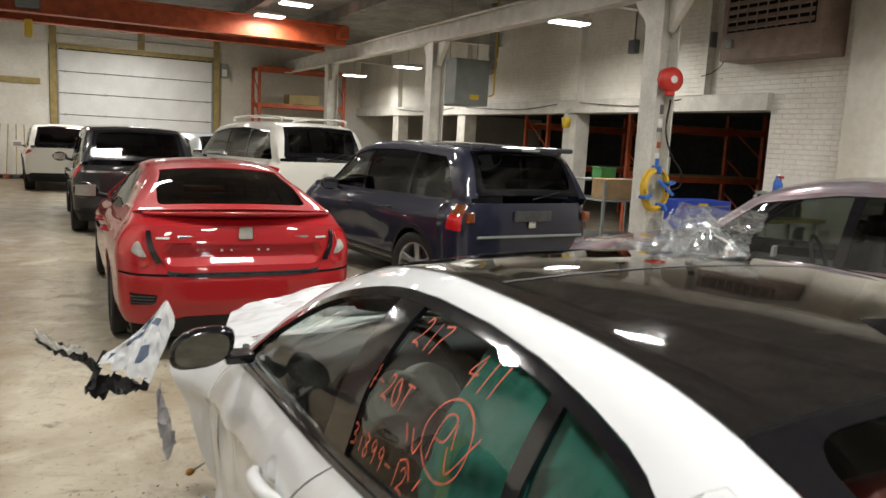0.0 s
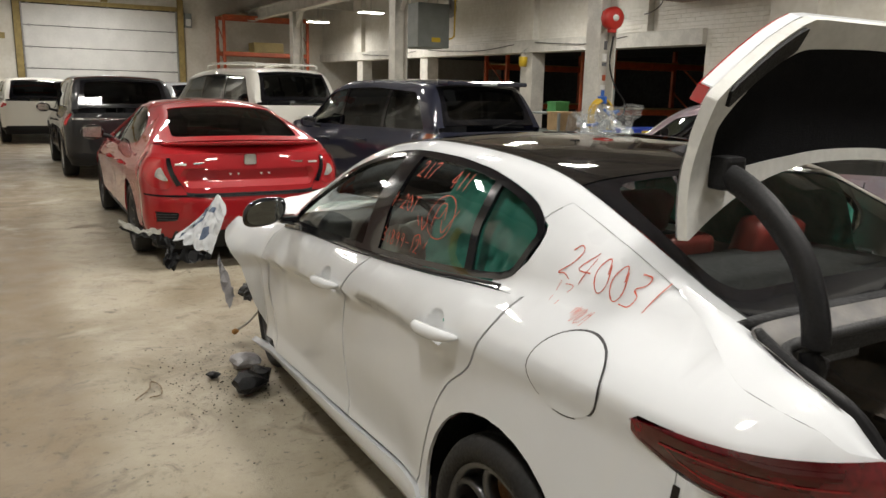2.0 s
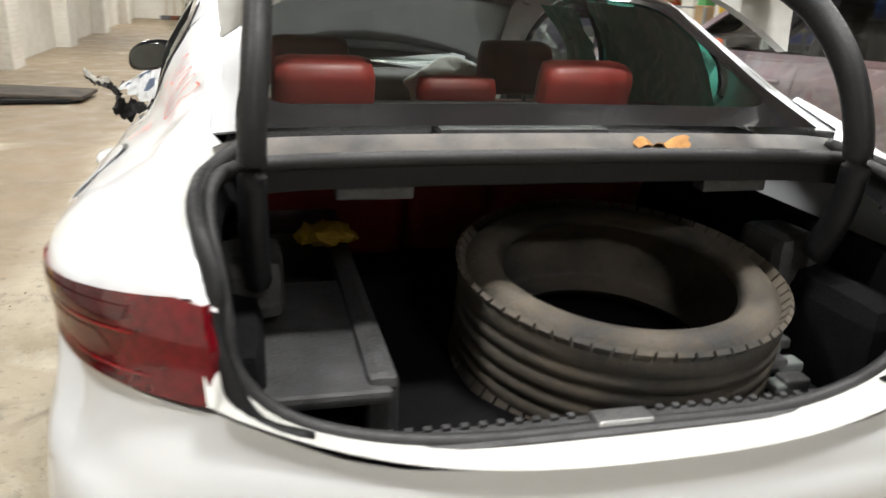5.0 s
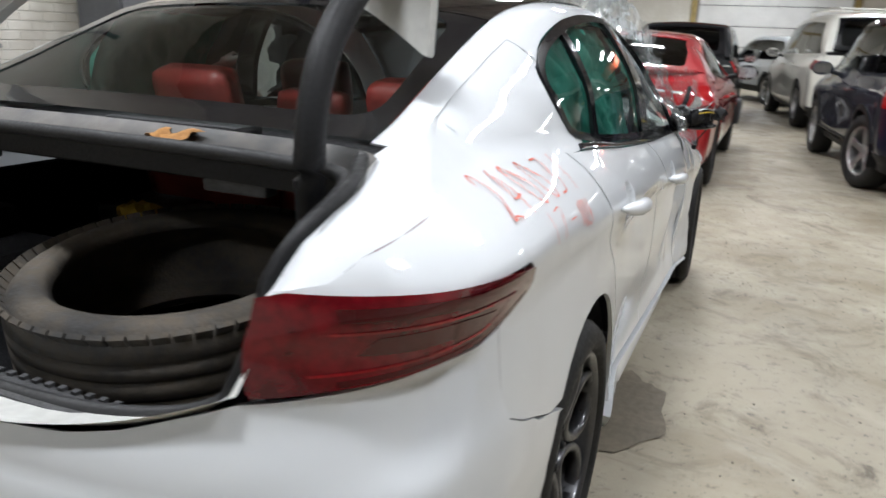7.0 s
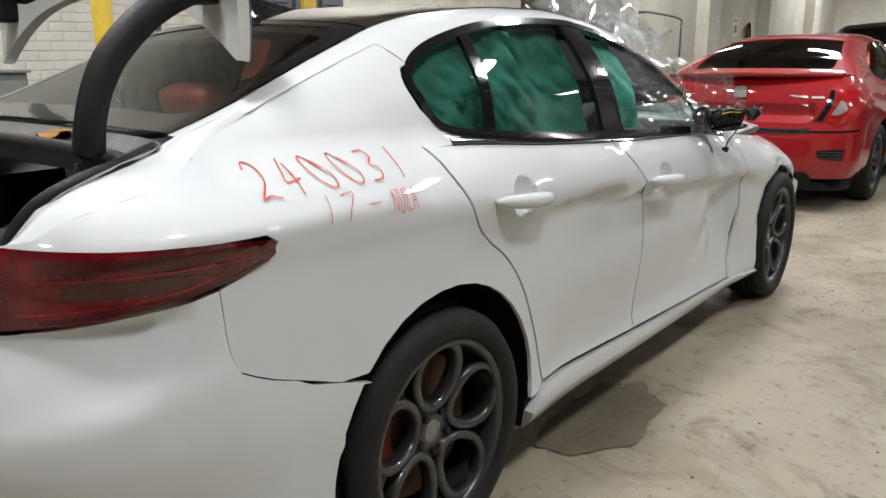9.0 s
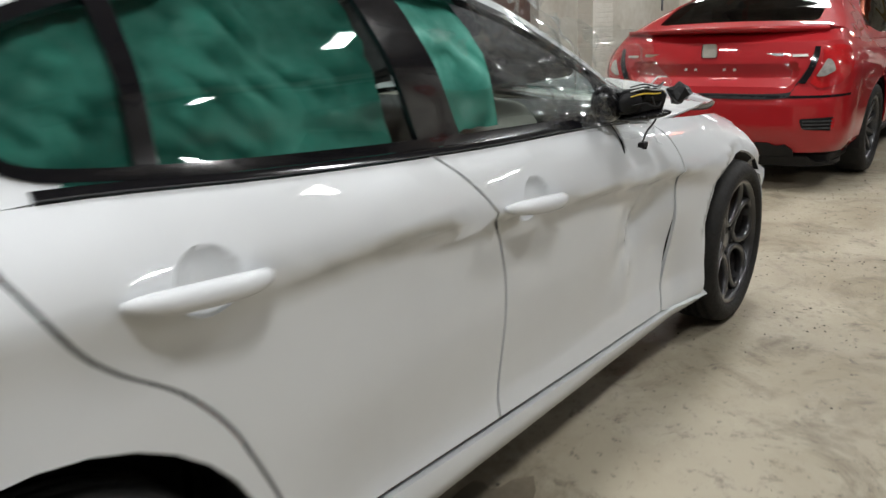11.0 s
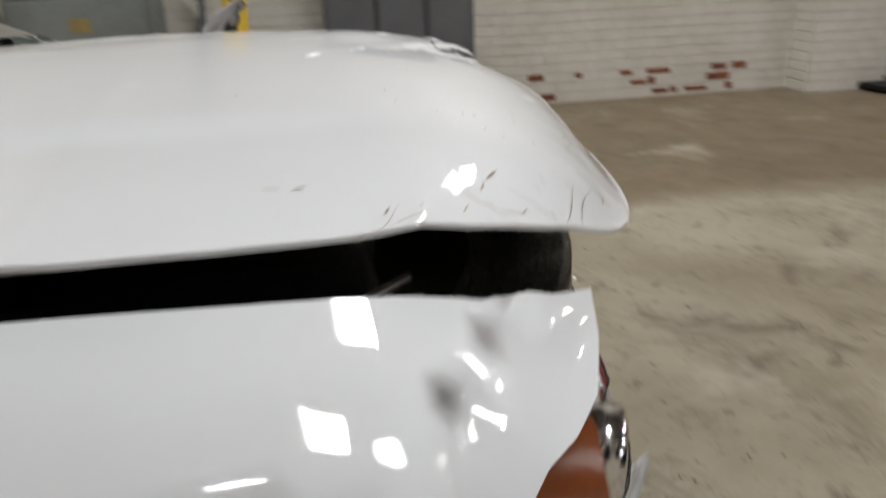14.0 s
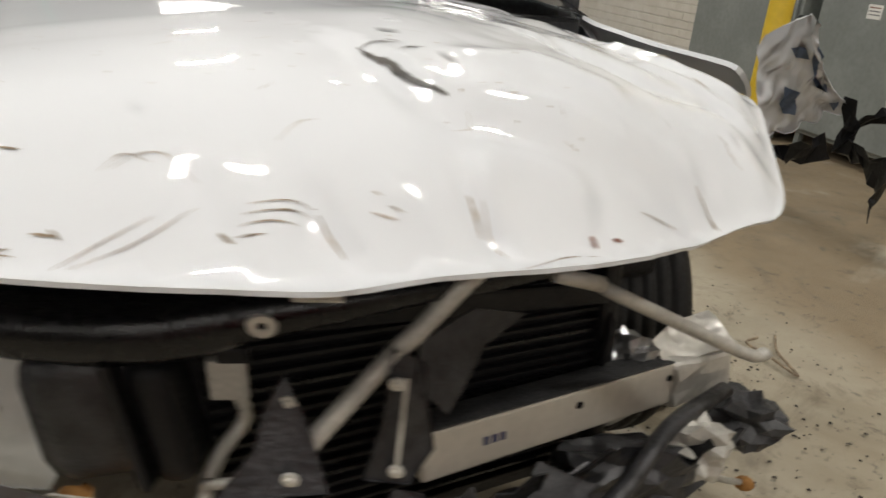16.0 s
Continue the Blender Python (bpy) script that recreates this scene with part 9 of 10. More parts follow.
def red_extra(root, sh, wr):
    """Spoiler, boot seam, plate recess, slashed bumper corners and exhaust tips."""
    P = M["red_paint"]
    pts = [(x, -0.90 + 0.22 * (abs(x) / 0.72) ** 2.5, 1.055 - 0.02 * (x / 0.7) ** 2) for x in np.linspace(-0.70, 0.70, 21)]
    V, F = [], []
    for x, y, z in pts:
        V += [(x, y + 0.14, z - 0.01), (x, y + 0.05, z + 0.028), (x, y - 0.035, z + 0.034), (x, y - 0.04, z + 0.020), (x, y + 0.03, z - 0.01)]
    for i in range(20):
        for k in range(5):
            F.append((5 * i + k, 5 * i + 5 + k, 5 * i + 5 + (k + 1) % 5, 5 * i + (k + 1) % 5))
    mesh_ob("boot_spoiler", V, F, P, root, "red lip spoiler", True)
    seam = []
    for u, z in ((0.50, 0.93), (0.60, 0.84), (0.68, 0.72), (0.72, 0.665), (1.0, 0.655), (1.28, 0.665), (1.32, 0.72), (1.40, 0.84), (1.50, 0.93)):
        seam.append((u, z))
    sm = xy(arc2(seam, 4))
    sheet("boot_seam", wr, sm + [(u - 0.012 * np.sign(u - 1), z - 0.034) for u, z in sm[::-1]], M["black_plastic"], root, "", 0.02, off=0.003, depth=0)
    deep = lambda U, Z: 0.040 * np.clip((0.34 + 0.4 * np.clip(0.80 - Z, -0.1, 0) - np.abs(U - 1)) / 0.06, 0, 1) * np.clip((Z - 0.70) / 0.05, 0, 1) * np.clip((0.868 - Z) / 0.018, 0, 1)
    sheet("plate_recess", lambda U, Z: wr(U, Z) + np.array([0, 1.0, 0]) * deep(U, Z)[:, None], RECESS, P, root, "empty plate recess", 0.014, off=0.0, depth=0)
    sheet("bumper_seam", wr, [(0.16, 0.655), (0.5, 0.648), (1.0, 0.645), (1.5, 0.648), (1.84, 0.655), (1.84, 0.64), (1.5, 0.632), (1.0, 0.628), (0.5, 0.632), (0.16, 0.64)], M["carpet"], root, "", 0.04, off=0.003, depth=0)
    sheet("black_valance", wr, [(0.60, 0.23), (0.64, 0.29), (0.70, 0.325), (0.75, 0.315), (0.80, 0.335), (1.20, 0.335), (1.25, 0.315), (1.30, 0.325), (1.36, 0.29), (1.40, 0.23)], M["black_plastic"], root, "black lower valance", 0.05, off=0.006, depth=0.01)
    part("tail_pipe", box_bm((-0.07, -1.005, 0.255), (0.07, -0.88, 0.315), 0.02), M["chrome"], root, "rectangular chrome exhaust tip")
    for s in (1, -1):
        f = lambda q: q if s > 0 else [(2 - a, b) for a, b in q]
        sheet("lamp_insert", wr, f(rounded([(0.40, 0.80), (0.50, 0.765), (0.56, 0.765), (0.50, 0.84), (0.46, 0.875), (0.42, 0.86)], 0.02)), M["lens_clear"], root, "clear inner lamp lens", 0.04, off=0.016, depth=0.004)
        sheet("lamp_edge", wr, f([(0.485, 0.945), (0.545, 0.855), (0.625, 0.72), (0.665, 0.725), (0.59, 0.865), (0.525, 0.95)]), M["gloss_black"], root, "", 0.03, off=0.012, depth=0.004)
        sheet("badge_bar", wr, f([(0.60, 0.905), (0.70, 0.905), (0.70, 0.89), (0.60, 0.89)]), M["alu"], root, "", 0.03, off=0.006, depth=0.003)
    for s in (1, -1):
        f = lambda q: q if s > 0 else [(2 - a, b) for a, b in q]
        sheet("fog_slot", wr, f(rounded([(0.34, 0.42), (0.60, 0.43), (0.63, 0.50), (0.33, 0.51)], 0.03)), M["black_plastic"], root, "black bumper slot", 0.04, off=0.004, depth=0)
        for k in range(3):
            z = 0.436 + 0.022 * k
            sheet("slot_bar", wr, f([(0.35, z), (0.60, z), (0.60, z + 0.008), (0.35, z + 0.008)]), M["grey_plastic"], root, "", 0.04, off=0.012, depth=0.006)
        sheet("reflector", wr, f([(0.335, 0.43), (0.365, 0.43), (0.36, 0.50), (0.335, 0.50)]), M["lens_bright"], root, "small red reflector", 0.03, off=0.012)
        for x in (0.10, 0.17):
            part("plate_screw", box_bm((s * x - 0.008, -0.920, 0.80), (s * x + 0.008, -0.895, 0.816), 0.004), M["white_label"], root)
        part("lettering_bar", box_bm((s * 0.42 - 0.06, -0.918, 0.895), (s * 0.42 + 0.06, -0.905, 0.915), 0.003), M["chrome"], root, "small chrome lettering")
    part("front_patch", box_bm((0.66, 3.05, 0.3), (0.94, 3.5, 0.62), 0.05), M["grey_plastic"], root, "grey exposed wheel arch liner")


red_spec = Spec(H=1.415, W=0.90, wb=2.70, yr=-1.0, yf=3.6, R=0.325, rim=0.228, tw=0.215, sill=0.22, roof=0.62, rn=3.4, h=0.07, paint=M["red_paint"],
             belt=[(-1.0, 0.985), (-0.6, 0.985), (0, 0.955), (1, 0.925), (2.2, 0.90), (2.6, 0.87), (3.6, 0.68)],
             mid=[(-1.0, 1.03), (-0.75, 1.055), (-0.6, 1.075), (-0.3, 1.195), (0, 1.305), (0.4, 1.395), (0.8, 1.415), (1.2, 1.40), (1.6, 1.31), (2.2, 1.05), (2.5, 0.97), (3.2, 0.87), (3.6, 0.73)],
             rear=[(0.15, -0.86), (0.3, -0.96), (0.45, -1.0), (0.6, -1.0), (0.70, -0.965), (0.85, -0.94), (0.95, -0.915), (1.05, -0.88)], front=[(0.2, 3.5), (0.5, 3.6), (0.8, 3.5)],
             doors=[0.30, 1.22, 2.22], handles=[0.45, 1.38], clad=False, black_pillars=True, g0=-0.55, g1=2.35,
             dlo=[(0.02, 1.055), (0.22, 1.20), (0.45, 1.29), (0.8, 1.335), (1.2, 1.315), (1.6, 1.205), (2.08, 0.955), (1.2, 0.955), (0.3, 0.985)], pillars=[1.12], lean=0.08,
             rear_glass="glass_tint", rwin=(-0.60, 0.22), fwin=(1.30, 2.30), rwin_frame=M["red_paint"], deck=1, tail_top=0.985, apron=0.20,
             lamps=[("tail_lamp", rounded([(0.13, 0.90), (0.20, 0.80), (0.34, 0.715), (0.52, 0.69), (0.60, 0.73), (0.50, 0.86), (0.46, 0.945), (0.30, 0.955), (0.14, 0.945)], 0.03), "lens_bright")],
             spokes=(10, 0.045), rim_mat="rim_dark", steer=0, toe=0, mirror=(1.98, 1.0), mirror_mat=M["gloss_black"], badge=(0, 0.935), extra=red_extra)


def rack_extra(root, sh, wr):
    for s in (1, -1):
        pts = smooth_pts([(s * 0.62, -0.7, 1.90), (s * 0.62, -0.6, 1.985), (s * 0.62, 0.6, 2.0), (s * 0.62, 1.5, 1.975), (s * 0.62, 1.6, 1.90)], 4)
        part("roof_bar", tube_bm(pts, 0.02, seg=8), M["cream_paint"], root, "white roof rail", True)
    for y in (-0.2, 0.9):
        part("cross_bar", tube_bm([(-0.62, y, 1.995), (0.62, y, 1.995)], 0.016, seg=8), M["cream_paint"], root)
    part("wiper", tube_bm([(0.05, -1.17, 1.28), (0.42, -1.13, 1.40)], 0.01), M["black_plastic"], root)
    part("chrome_strip", box_bm((-0.4, -1.165, 1.10), (0.4, -1.15, 1.125), 0.004), M["chrome"], root)


def navy_extra(root, sh, wr):
    part("roof_spoiler", box_bm((-0.62, -0.80, 1.66), (0.62, -0.58, 1.715), 0.02), M["navy_paint"], root, "navy roof spoiler")
    part("brake_light", box_bm((-0.12, -0.815, 1.665), (0.12, -0.80, 1.69), 0.004), M["panel_grey"], root)
    part("number_plate", box_bm((-0.25, -0.93, 0.93), (0.25, -0.905, 1.04), 0.006), M["grey_plastic"], root, "dark plate holder")
    part("chrome_strip", box_bm((-0.72, -0.925, 0.76), (0.72, -0.905, 0.785), 0.004), M["panel_grey"], root)
    part("exhaust", tube_bm([(-0.5, -0.2, 0.33), (-0.52, -0.6, 0.3), (-0.48, -0.86, 0.22)], 0.035), M["steel"], root, "bent exhaust pipe")
    part("wiper", tube_bm([(0.0, -0.89, 1.16), (0.42, -0.84, 1.24)], 0.009), M["black_plastic"], root)
    for s in (1, -1):
        part("lamp_amber", box_bm((s * 0.80 - 0.05, -0.905, 0.92), (s * 0.80 + 0.05, -0.86, 1.03), 0.02), M["amber"], root, "amber lamp")


def grey_extra(root, sh, wr):
    film_sheet(root, "door_film", (-0.97, 2.05, 0.35), (0, -1.5, 0), (0.02, 0, 0.68), 26, 14, 0.05, 4.2, "crumpled clear film taped over the damaged door")
    part("mirror_patch", box_bm((-1.16, 1.92, 1.03), (-0.98, 1.99, 1.13), 0.03), M["orange"], root, "orange scraped mirror cap")
    part("paper_note", box_bm((-0.70, 1.78, 1.06), (-0.60, 1.80, 1.13), 0.002), M["white_label"], root)
    circ = [(-0.36 + 0.18 * math.cos(a), 1.55 + 0.06 * math.sin(a), 1.03 + 0.17 * math.sin(a)) for a in np.linspace(0, 2 * math.pi, 25)]
    part("steering_wheel", tube_bm(circ, 0.015, seg=8, closed_ends=False), M["dark_int"], root)


plain_car("red_saloon_car", "glossy red saloon car with tinted rear window", red_spec, place(-0.15, 6.17, 0) @ Matrix.Scale(1.03, 4))
plain_car("black_suv", "black suv with tall red tail lamps", suv(1.71, 0.945, 2.77, 0.36, 0.92, "black_paint", mirror_mat=M["black_paint"],
          lamps=[("tail_lamp", rounded([(0.10, 0.92), (0.30, 0.90), (0.34, 1.08), (0.12, 1.09)], 0.03), "lens_bright"), ("tail_strip", rounded([(0.45, 0.985), (1.0, 0.99), (1.0, 1.02), (0.45, 1.015)], 0.01), "chrome")]), place(-0.36, 12.85, 1))
plain_car("navy_suv", "dark navy blue suv with damaged rear suspension", suv(1.74, 0.95, 2.66, 0.365, 0.90, "navy_paint", toe=14, extra=navy_extra, rim_mat="rim_silver",
          lamps=[("tail_lamp", rounded([(0.08, 0.84), (0.40, 0.83), (0.40, 0.98), (0.10, 1.0)], 0.03), "lens_bright"), ("tail_lamp_top", rounded([(0.10, 0.99), (0.40, 0.98), (0.40, 1.09), (0.12, 1.10)], 0.03), "amber")]), place(2.98, 7.1, 7))
plain_car("white_suv", "large pearl white suv with roof rails", suv(1.93, 1.0, 3.08, 0.40, 1.17, "cream_paint", extra=rack_extra, clad=False,
          lamps=[("tail_lamp", rounded([(0.06, 1.02), (0.30, 1.0), (0.50, 1.06), (0.52, 1.13), (0.30, 1.15), (0.07, 1.16)], 0.03), "lens_bright")]), place(2.5, 13.3, 9))
plain_car("white_crossover", "white crossover car with black lower trim", suv(1.65, 0.925, 2.67, 0.35, 0.86, "cream_paint",
          lamps=[("tail_lamp", rounded([(0.06, 0.90), (0.28, 0.90), (0.50, 0.95), (0.50, 1.0), (0.08, 1.03)], 0.03), "lens_bright")]), place(-1.35, 20.9, 3))
plain_car("silver_crossover", "pale silver crossover car", suv(1.62, 0.90, 2.62, 0.34, 0.90, "silver_paint",
          lamps=[("tail_lamp", rounded([(0.06, 0.86), (0.36, 0.86), (0.36, 0.96), (0.08, 0.98)], 0.03), "lens_bright")]), place(1.75, 18.6, 24))
plain_car("grey_crossover", "grey damaged crossover car with film over its door", suv(1.66, 0.92, 2.70, 0.355, 0.90, "maroon_paint", extra=grey_extra, mirror_mat=M["black_paint"], spokes=(10, 0.06)), place(4.42, 1.75, 26))


# ---- things along the walls ----
def locker(y, first=False):
    t = thing("locker", "grey steel locker with louvred door on short legs", "locker", "row of lockers")
    x0, x1, w = XL + 0.03, XL + 0.50, 0.313
    part("body", box_bm((x0, y, 0.18), (x1 - 0.02, y + w, 1.98), 0.006), M["locker"], t)
    d = part("door", box_bm((x1 - 0.018, y + 0.018, 0.21), (x1, y + w - 0.018, 1.95), 0.006), M["locker"], t)
    for z0 in (0.36, 1.62):
        for k in range(6):
            part("louvre", box_bm((-0.004, -0.075, -0.006), (0.010, 0.075, 0.006), 0.003, m=pose(x1 + 0.001, y + w / 2, z0 + 0.032 * k, 0, 28, 0)), M["locker"], d)
            part("louvre_slot", box_bm((x1 - 0.001, y + w / 2 - 0.075, z0 + 0.032 * k - 0.014), (x1 + 0.0012, y + w / 2 + 0.075, z0 + 0.032 * k - 0.005)), M["carpet"], d)
    part("handle", box_bm((x1, y + w - 0.07, 1.05), (x1 + 0.022, y + w - 0.04, 1.19), 0.006), M["steel"], d, "steel pull handle")
    part("number_plate", box_bm((x1, y + w / 2 - 0.03, 1.86), (x1 + 0.002, y + w / 2 + 0.03, 1.885)), M["steel"], d)
    for dy in (0.02, w - 0.05):
        for x in (x0 + 0.03, x1 - 0.06):
            part("leg", box_bm((x, y + dy, 0), (x + 0.03, y + dy + 0.03, 0.19), 0.004), M["locker"], t)
    return t


for k in range(3):
    locker(3.05 + 0.318 * k)


def post(x, y):
    t = thing("bollard_post", "yellow painted steel guard post bolted to the floor", "post", "yellow posts")
    part("tube", revolve_up(0.057, 0.012, 1.75), M["yellow"], t, "", True).matrix_local = Matrix.Translation((x, y, 0))
    part("base_plate", box_bm((x - 0.13, y - 0.13, 0), (x + 0.13, y + 0.13, 0.014), 0.003), M["steel"], t, "scuffed base plate")
    for a in (45, 135, 225, 315):
        part("bolt", tube_bm([(x + 0.13 * math.cos(radians(a)), y + 0.13 * math.sin(radians(a)), 0.012), (x + 0.13 * math.cos(radians(a)), y + 0.13 * math.sin(radians(a)), 0.035)], 0.010, seg=6), M["steel"], t)


def revolve_up(r, z0, z1, seg=28):
    bm = revolve_bm([(z0, r), (z1 - 0.03, r), (z1 - 0.008, r * 0.8), (z1, 0.002)], seg)
    bmesh.ops.rotate(bm, verts=bm.verts, cent=(0, 0, 0), matrix=Matrix.Rotation(-math.pi / 2, 3, "Y"))
    return bm


post(-2.53, 2.61)
post(-2.53, 1.0)


def cabinet(y0, y1, z0, z1, depth, label, legs=True):
    t = thing("electric_cabinet", label, "cabinet", "cabinets on the wall")
    x1 = XL + depth
    part("case", box_bm((XL + 0.01, y0, z0), (x1, y1, z1), 0.012), M["panel_grey"], t)
    d = part("door", box_bm((x1 + 0.001, y0 + 0.03, z0 + 0.03), (x1 + 0.022, y1 - 0.03, z1 - 0.05), 0.008), M["panel_grey"], t)
    part("name_plate", box_bm((x1 + 0.022, (y0 + y1) / 2 - 0.06, z1 - 0.24), (x1 + 0.025, (y0 + y1) / 2 + 0.06, z1 - 0.16), 0), M["old_wood"], d, "yellowed rating plate")
    part("warning_label", box_bm((x1 + 0.022, (y0 + y1) / 2 - 0.05, z1 - 0.36), (x1 + 0.024, (y0 + y1) / 2 + 0.05, z1 - 0.28), 0), M["white_label"], d, "pale warning label")
    for k in range(3):
        part("label_line", box_bm((x1 + 0.0242, (y0 + y1) / 2 - 0.04, z1 - 0.30 - 0.02 * k), (x1 + 0.0248, (y0 + y1) / 2 + 0.04, z1 - 0.294 - 0.02 * k), 0), M["rust" if k == 0 else "locker"], d)
    part("latch", box_bm((x1 + 0.02, y1 - 0.08, (z0 + z1) / 2 - 0.05), (x1 + 0.045, y1 - 0.055, (z0 + z1) / 2 + 0.05), 0.006), M["steel"], d)
    part("roof_lip", box_bm((XL + 0.01, y0 - 0.015, z1), (x1 + 0.035, y1 + 0.015, z1 + 0.02), 0.006), M["panel_grey"], t)
    if legs:
        for y in (y0 + 0.04, y1 - 0.08):
            part("leg", box_bm((x1 - 0.06, y, 0), (x1 - 0.02, y + 0.04, z0 + 0.01), 0.004), M["panel_grey"], t)


cabinet(1.20, 2.02, 0.22, 0.96, 0.48, "grey steel control cabinet on legs, dusty")
cabinet(0.12, 0.98, 0.10, 1.22, 0.46, "grey steel switch cabinet with yellowed plate")
cabinet(-1.05, 0.02, 0.08, 1.55, 0.50, "tall green grey electric cabinet with labels")
cond = thing("conduit", "bent grey conduit pipe on the white wall", "conduit", "conduits")
part("pipe", tube_bm(smooth_pts([(XL + 0.49, 1.9, 0.50), (XL + 0.40, 2.08, 0.46), (XL + 0.15, 2.2, 0.52), (XL + 0.06, 2.26, 0.75), (XL + 0.05, 2.26, 1.2), (XL + 0.05, 2.26, 3.6)], 6), 0.024, seg=10), M["locker"], cond, "", True)
for z in (1.1, 2.2, 3.2):
    part("clamp", box_bm((XL + 0.0, 2.22, z), (XL + 0.085, 2.30, z + 0.03), 0.004), M["steel"], cond)

# bricks laid bare where the paint has flaked at the wall's foot
random.seed(7)
foot = thing("flaked_bricks", "bare red bricks where wall paint has flaked", "bricks")
for k in range(64):
    y = random.choice((random.uniform(1.9, 3.2), random.uniform(4.3, 6.4), random.uniform(2.4, 3.1)))
    r = random.choice((0, 0, 1, 1, 2))
    w = random.uniform(0.05, 0.2)
    part("brick", box_bm((XL - 0.03, y, 0.02 + 0.075 * r), (XL + random.uniform(0.002, 0.006), y + w, 0.02 + 0.075 * r + random.uniform(0.03, 0.065)), 0.004), M["rust"], foot)

mesh_mat = thing("plastic_grate", "black broken plastic grate lying on the floor", "grate")
for k in range(9):
    part("bar", box_bm((-0.02 + 0.045 * k, -0.12, 0.01), (-0.005 + 0.045 * k, 0.12, 0.03), 0.003, m=pose(-3.35, 2.85, 0, 0, 0, 62)), M["black_plastic"], mesh_mat)
for y in (-0.12, 0.0, 0.11):
    part("rail", box_bm((-0.03, y, 0.008), (0.37, y + 0.014, 0.034), 0.003, m=pose(-3.35, 2.85, 0, 0, 0, 62)), M["black_plastic"], mesh_mat)
mat_roll = thing("rubber_mat", "dark rubber mats piled by the wall", "mat")
for k, (x, y, z, rz) in enumerate(((-3.25, 7.45, 0.03, 8), (-3.1, 7.6, 0.075, -4))):
    part("sheet", box_bm((-0.75, -0.35, -0.022), (0.75, 0.35, 0.022), 0.012, m=pose(x, y, z, 0, 1.5 * k, rz)), M["black_plastic" if k == 0 else "old_tyre"], mat_roll)

# column with hose reel, hose coil and stickers
reel = thing("hose_reel", "round red hose reel hung on the white column", "reel")
q = pose(SILL_X - 0.02, 6.72, 2.63, 0, 0, -100)
for nm, prof, mt in (("drum", [(-0.09, 0.02), (-0.10, 0.16), (-0.08, 0.20), (0.05, 0.205), (0.09, 0.17), (0.10, 0.03), (0.10, 0.001)], "redplastic"), ("hub", [(0.10, 0.06), (0.118, 0.055), (0.12, 0.001)], "white_label")):
    bm = revolve_bm(prof, 32)
    bmesh.ops.transform(bm, matrix=q, verts=bm.verts)
    part(nm, bm, M[mt], reel, "", True)
part("spout", box_bm((-0.07, -0.05, -0.26), (0.07, 0.05, -0.12), 0.02, m=pose(SILL_X - 0.02, 6.72, 2.63)), M["redplastic"], reel)
part("bracket", box_bm((SILL_X - 0.06, 6.75, 2.55), (SILL_X + 0.06, 6.83, 2.72), 0.006), M["steel"], reel)
for ob in reel.children:
    ob.data.transform(Matrix.Translation((SILL_X, 6.72, 2.62)) @ Matrix.Diagonal((0.74, 0.8, 0.74, 1)) @ Matrix.Translation((-SILL_X, -6.72, -2.63)))
part("hanging_hose", tube_bm(smooth_pts([(SILL_X, 6.70, 2.38), (SILL_X - 0.04, 6.69, 2.0), (SILL_X + 0.06, 6.66, 1.7), (SILL_X + 0.22, 6.64, 1.5), (SILL_X + 0.24, 6.66, 1.32), (SILL_X + 0.05, 6.70, 1.25)], 8), 0.012, seg=8), M["black_plastic"], reel, "black air hose", True)
coil = thing("hose_coil", "yellow hose coil tied with blue straps on a column", "hose")
for k in range(7):
    r = 0.20 - 0.011 * (k % 4)
    yy = 6.76 - 0.028 * (k // 2) - 0.012 * (k % 2)
    pts = [(SILL_X - 0.10 + r * math.cos(a), yy + 0.012 * math.sin(3 * a + k), 1.27 + 1.35 * r * math.sin(a)) for a in np.linspace(0, 2 * math.pi, 29)]
    part("turn", tube_bm(pts, 0.014, seg=8, closed_ends=False), M["yellow_hose"], coil, "", True)
for a in (20, 100, 200, 300):
    c = (SILL_X - 0.10 + 0.19 * math.cos(radians(a)), 6.70, 1.27 + 0.25 * math.sin(radians(a)))
    part("strap", box_bm((-0.05, -0.09, -0.018), (0.05, 0.06, 0.018), 0.006, m=pose(*c, 0, -a, 0)), M["blue_plastic"], coil, "blue tie strap")
part("strap_bow", box_bm((-0.16, -0.02, -0.02), (0.16, 0.0, 0.02), 0.006, m=pose(SILL_X - 0.05, 6.60, 1.30, 0, 35, 0)), M["blue_plastic"], coil)
for k, (z, h, mt) in enumerate(((2.05, 0.10, "white_label"), (1.78, 0.08, "orange"), (1.66, 0.06, "white_label"), (1.56, 0.09, "blue_plastic"), (1.98, 0.05, "locker"), (2.2, 0.12, "locker"))):
    st = thing("sticker", "small worn sticker on the white column", "sticker", "stickers on the column")
    part("sheet", box_bm((SILL_X - 0.09 + 0.02 * (k % 2), 6.795, z), (SILL_X - 0.01, 6.7985, z + h), 0), M[mt], st)
sw = thing("switch_box", "grey switch box with conduit on the column", "switch")
part("box", box_bm((SILL_X + 0.155, 6.86, 1.45), (SILL_X + 0.24, 6.98, 1.68), 0.008), M["panel_grey"], sw)
part("pipe", tube_bm([(SILL_X + 0.19, 6.92, 1.68), (SILL_X + 0.19, 6.92, 3.6)], 0.012), M["steel"], sw)

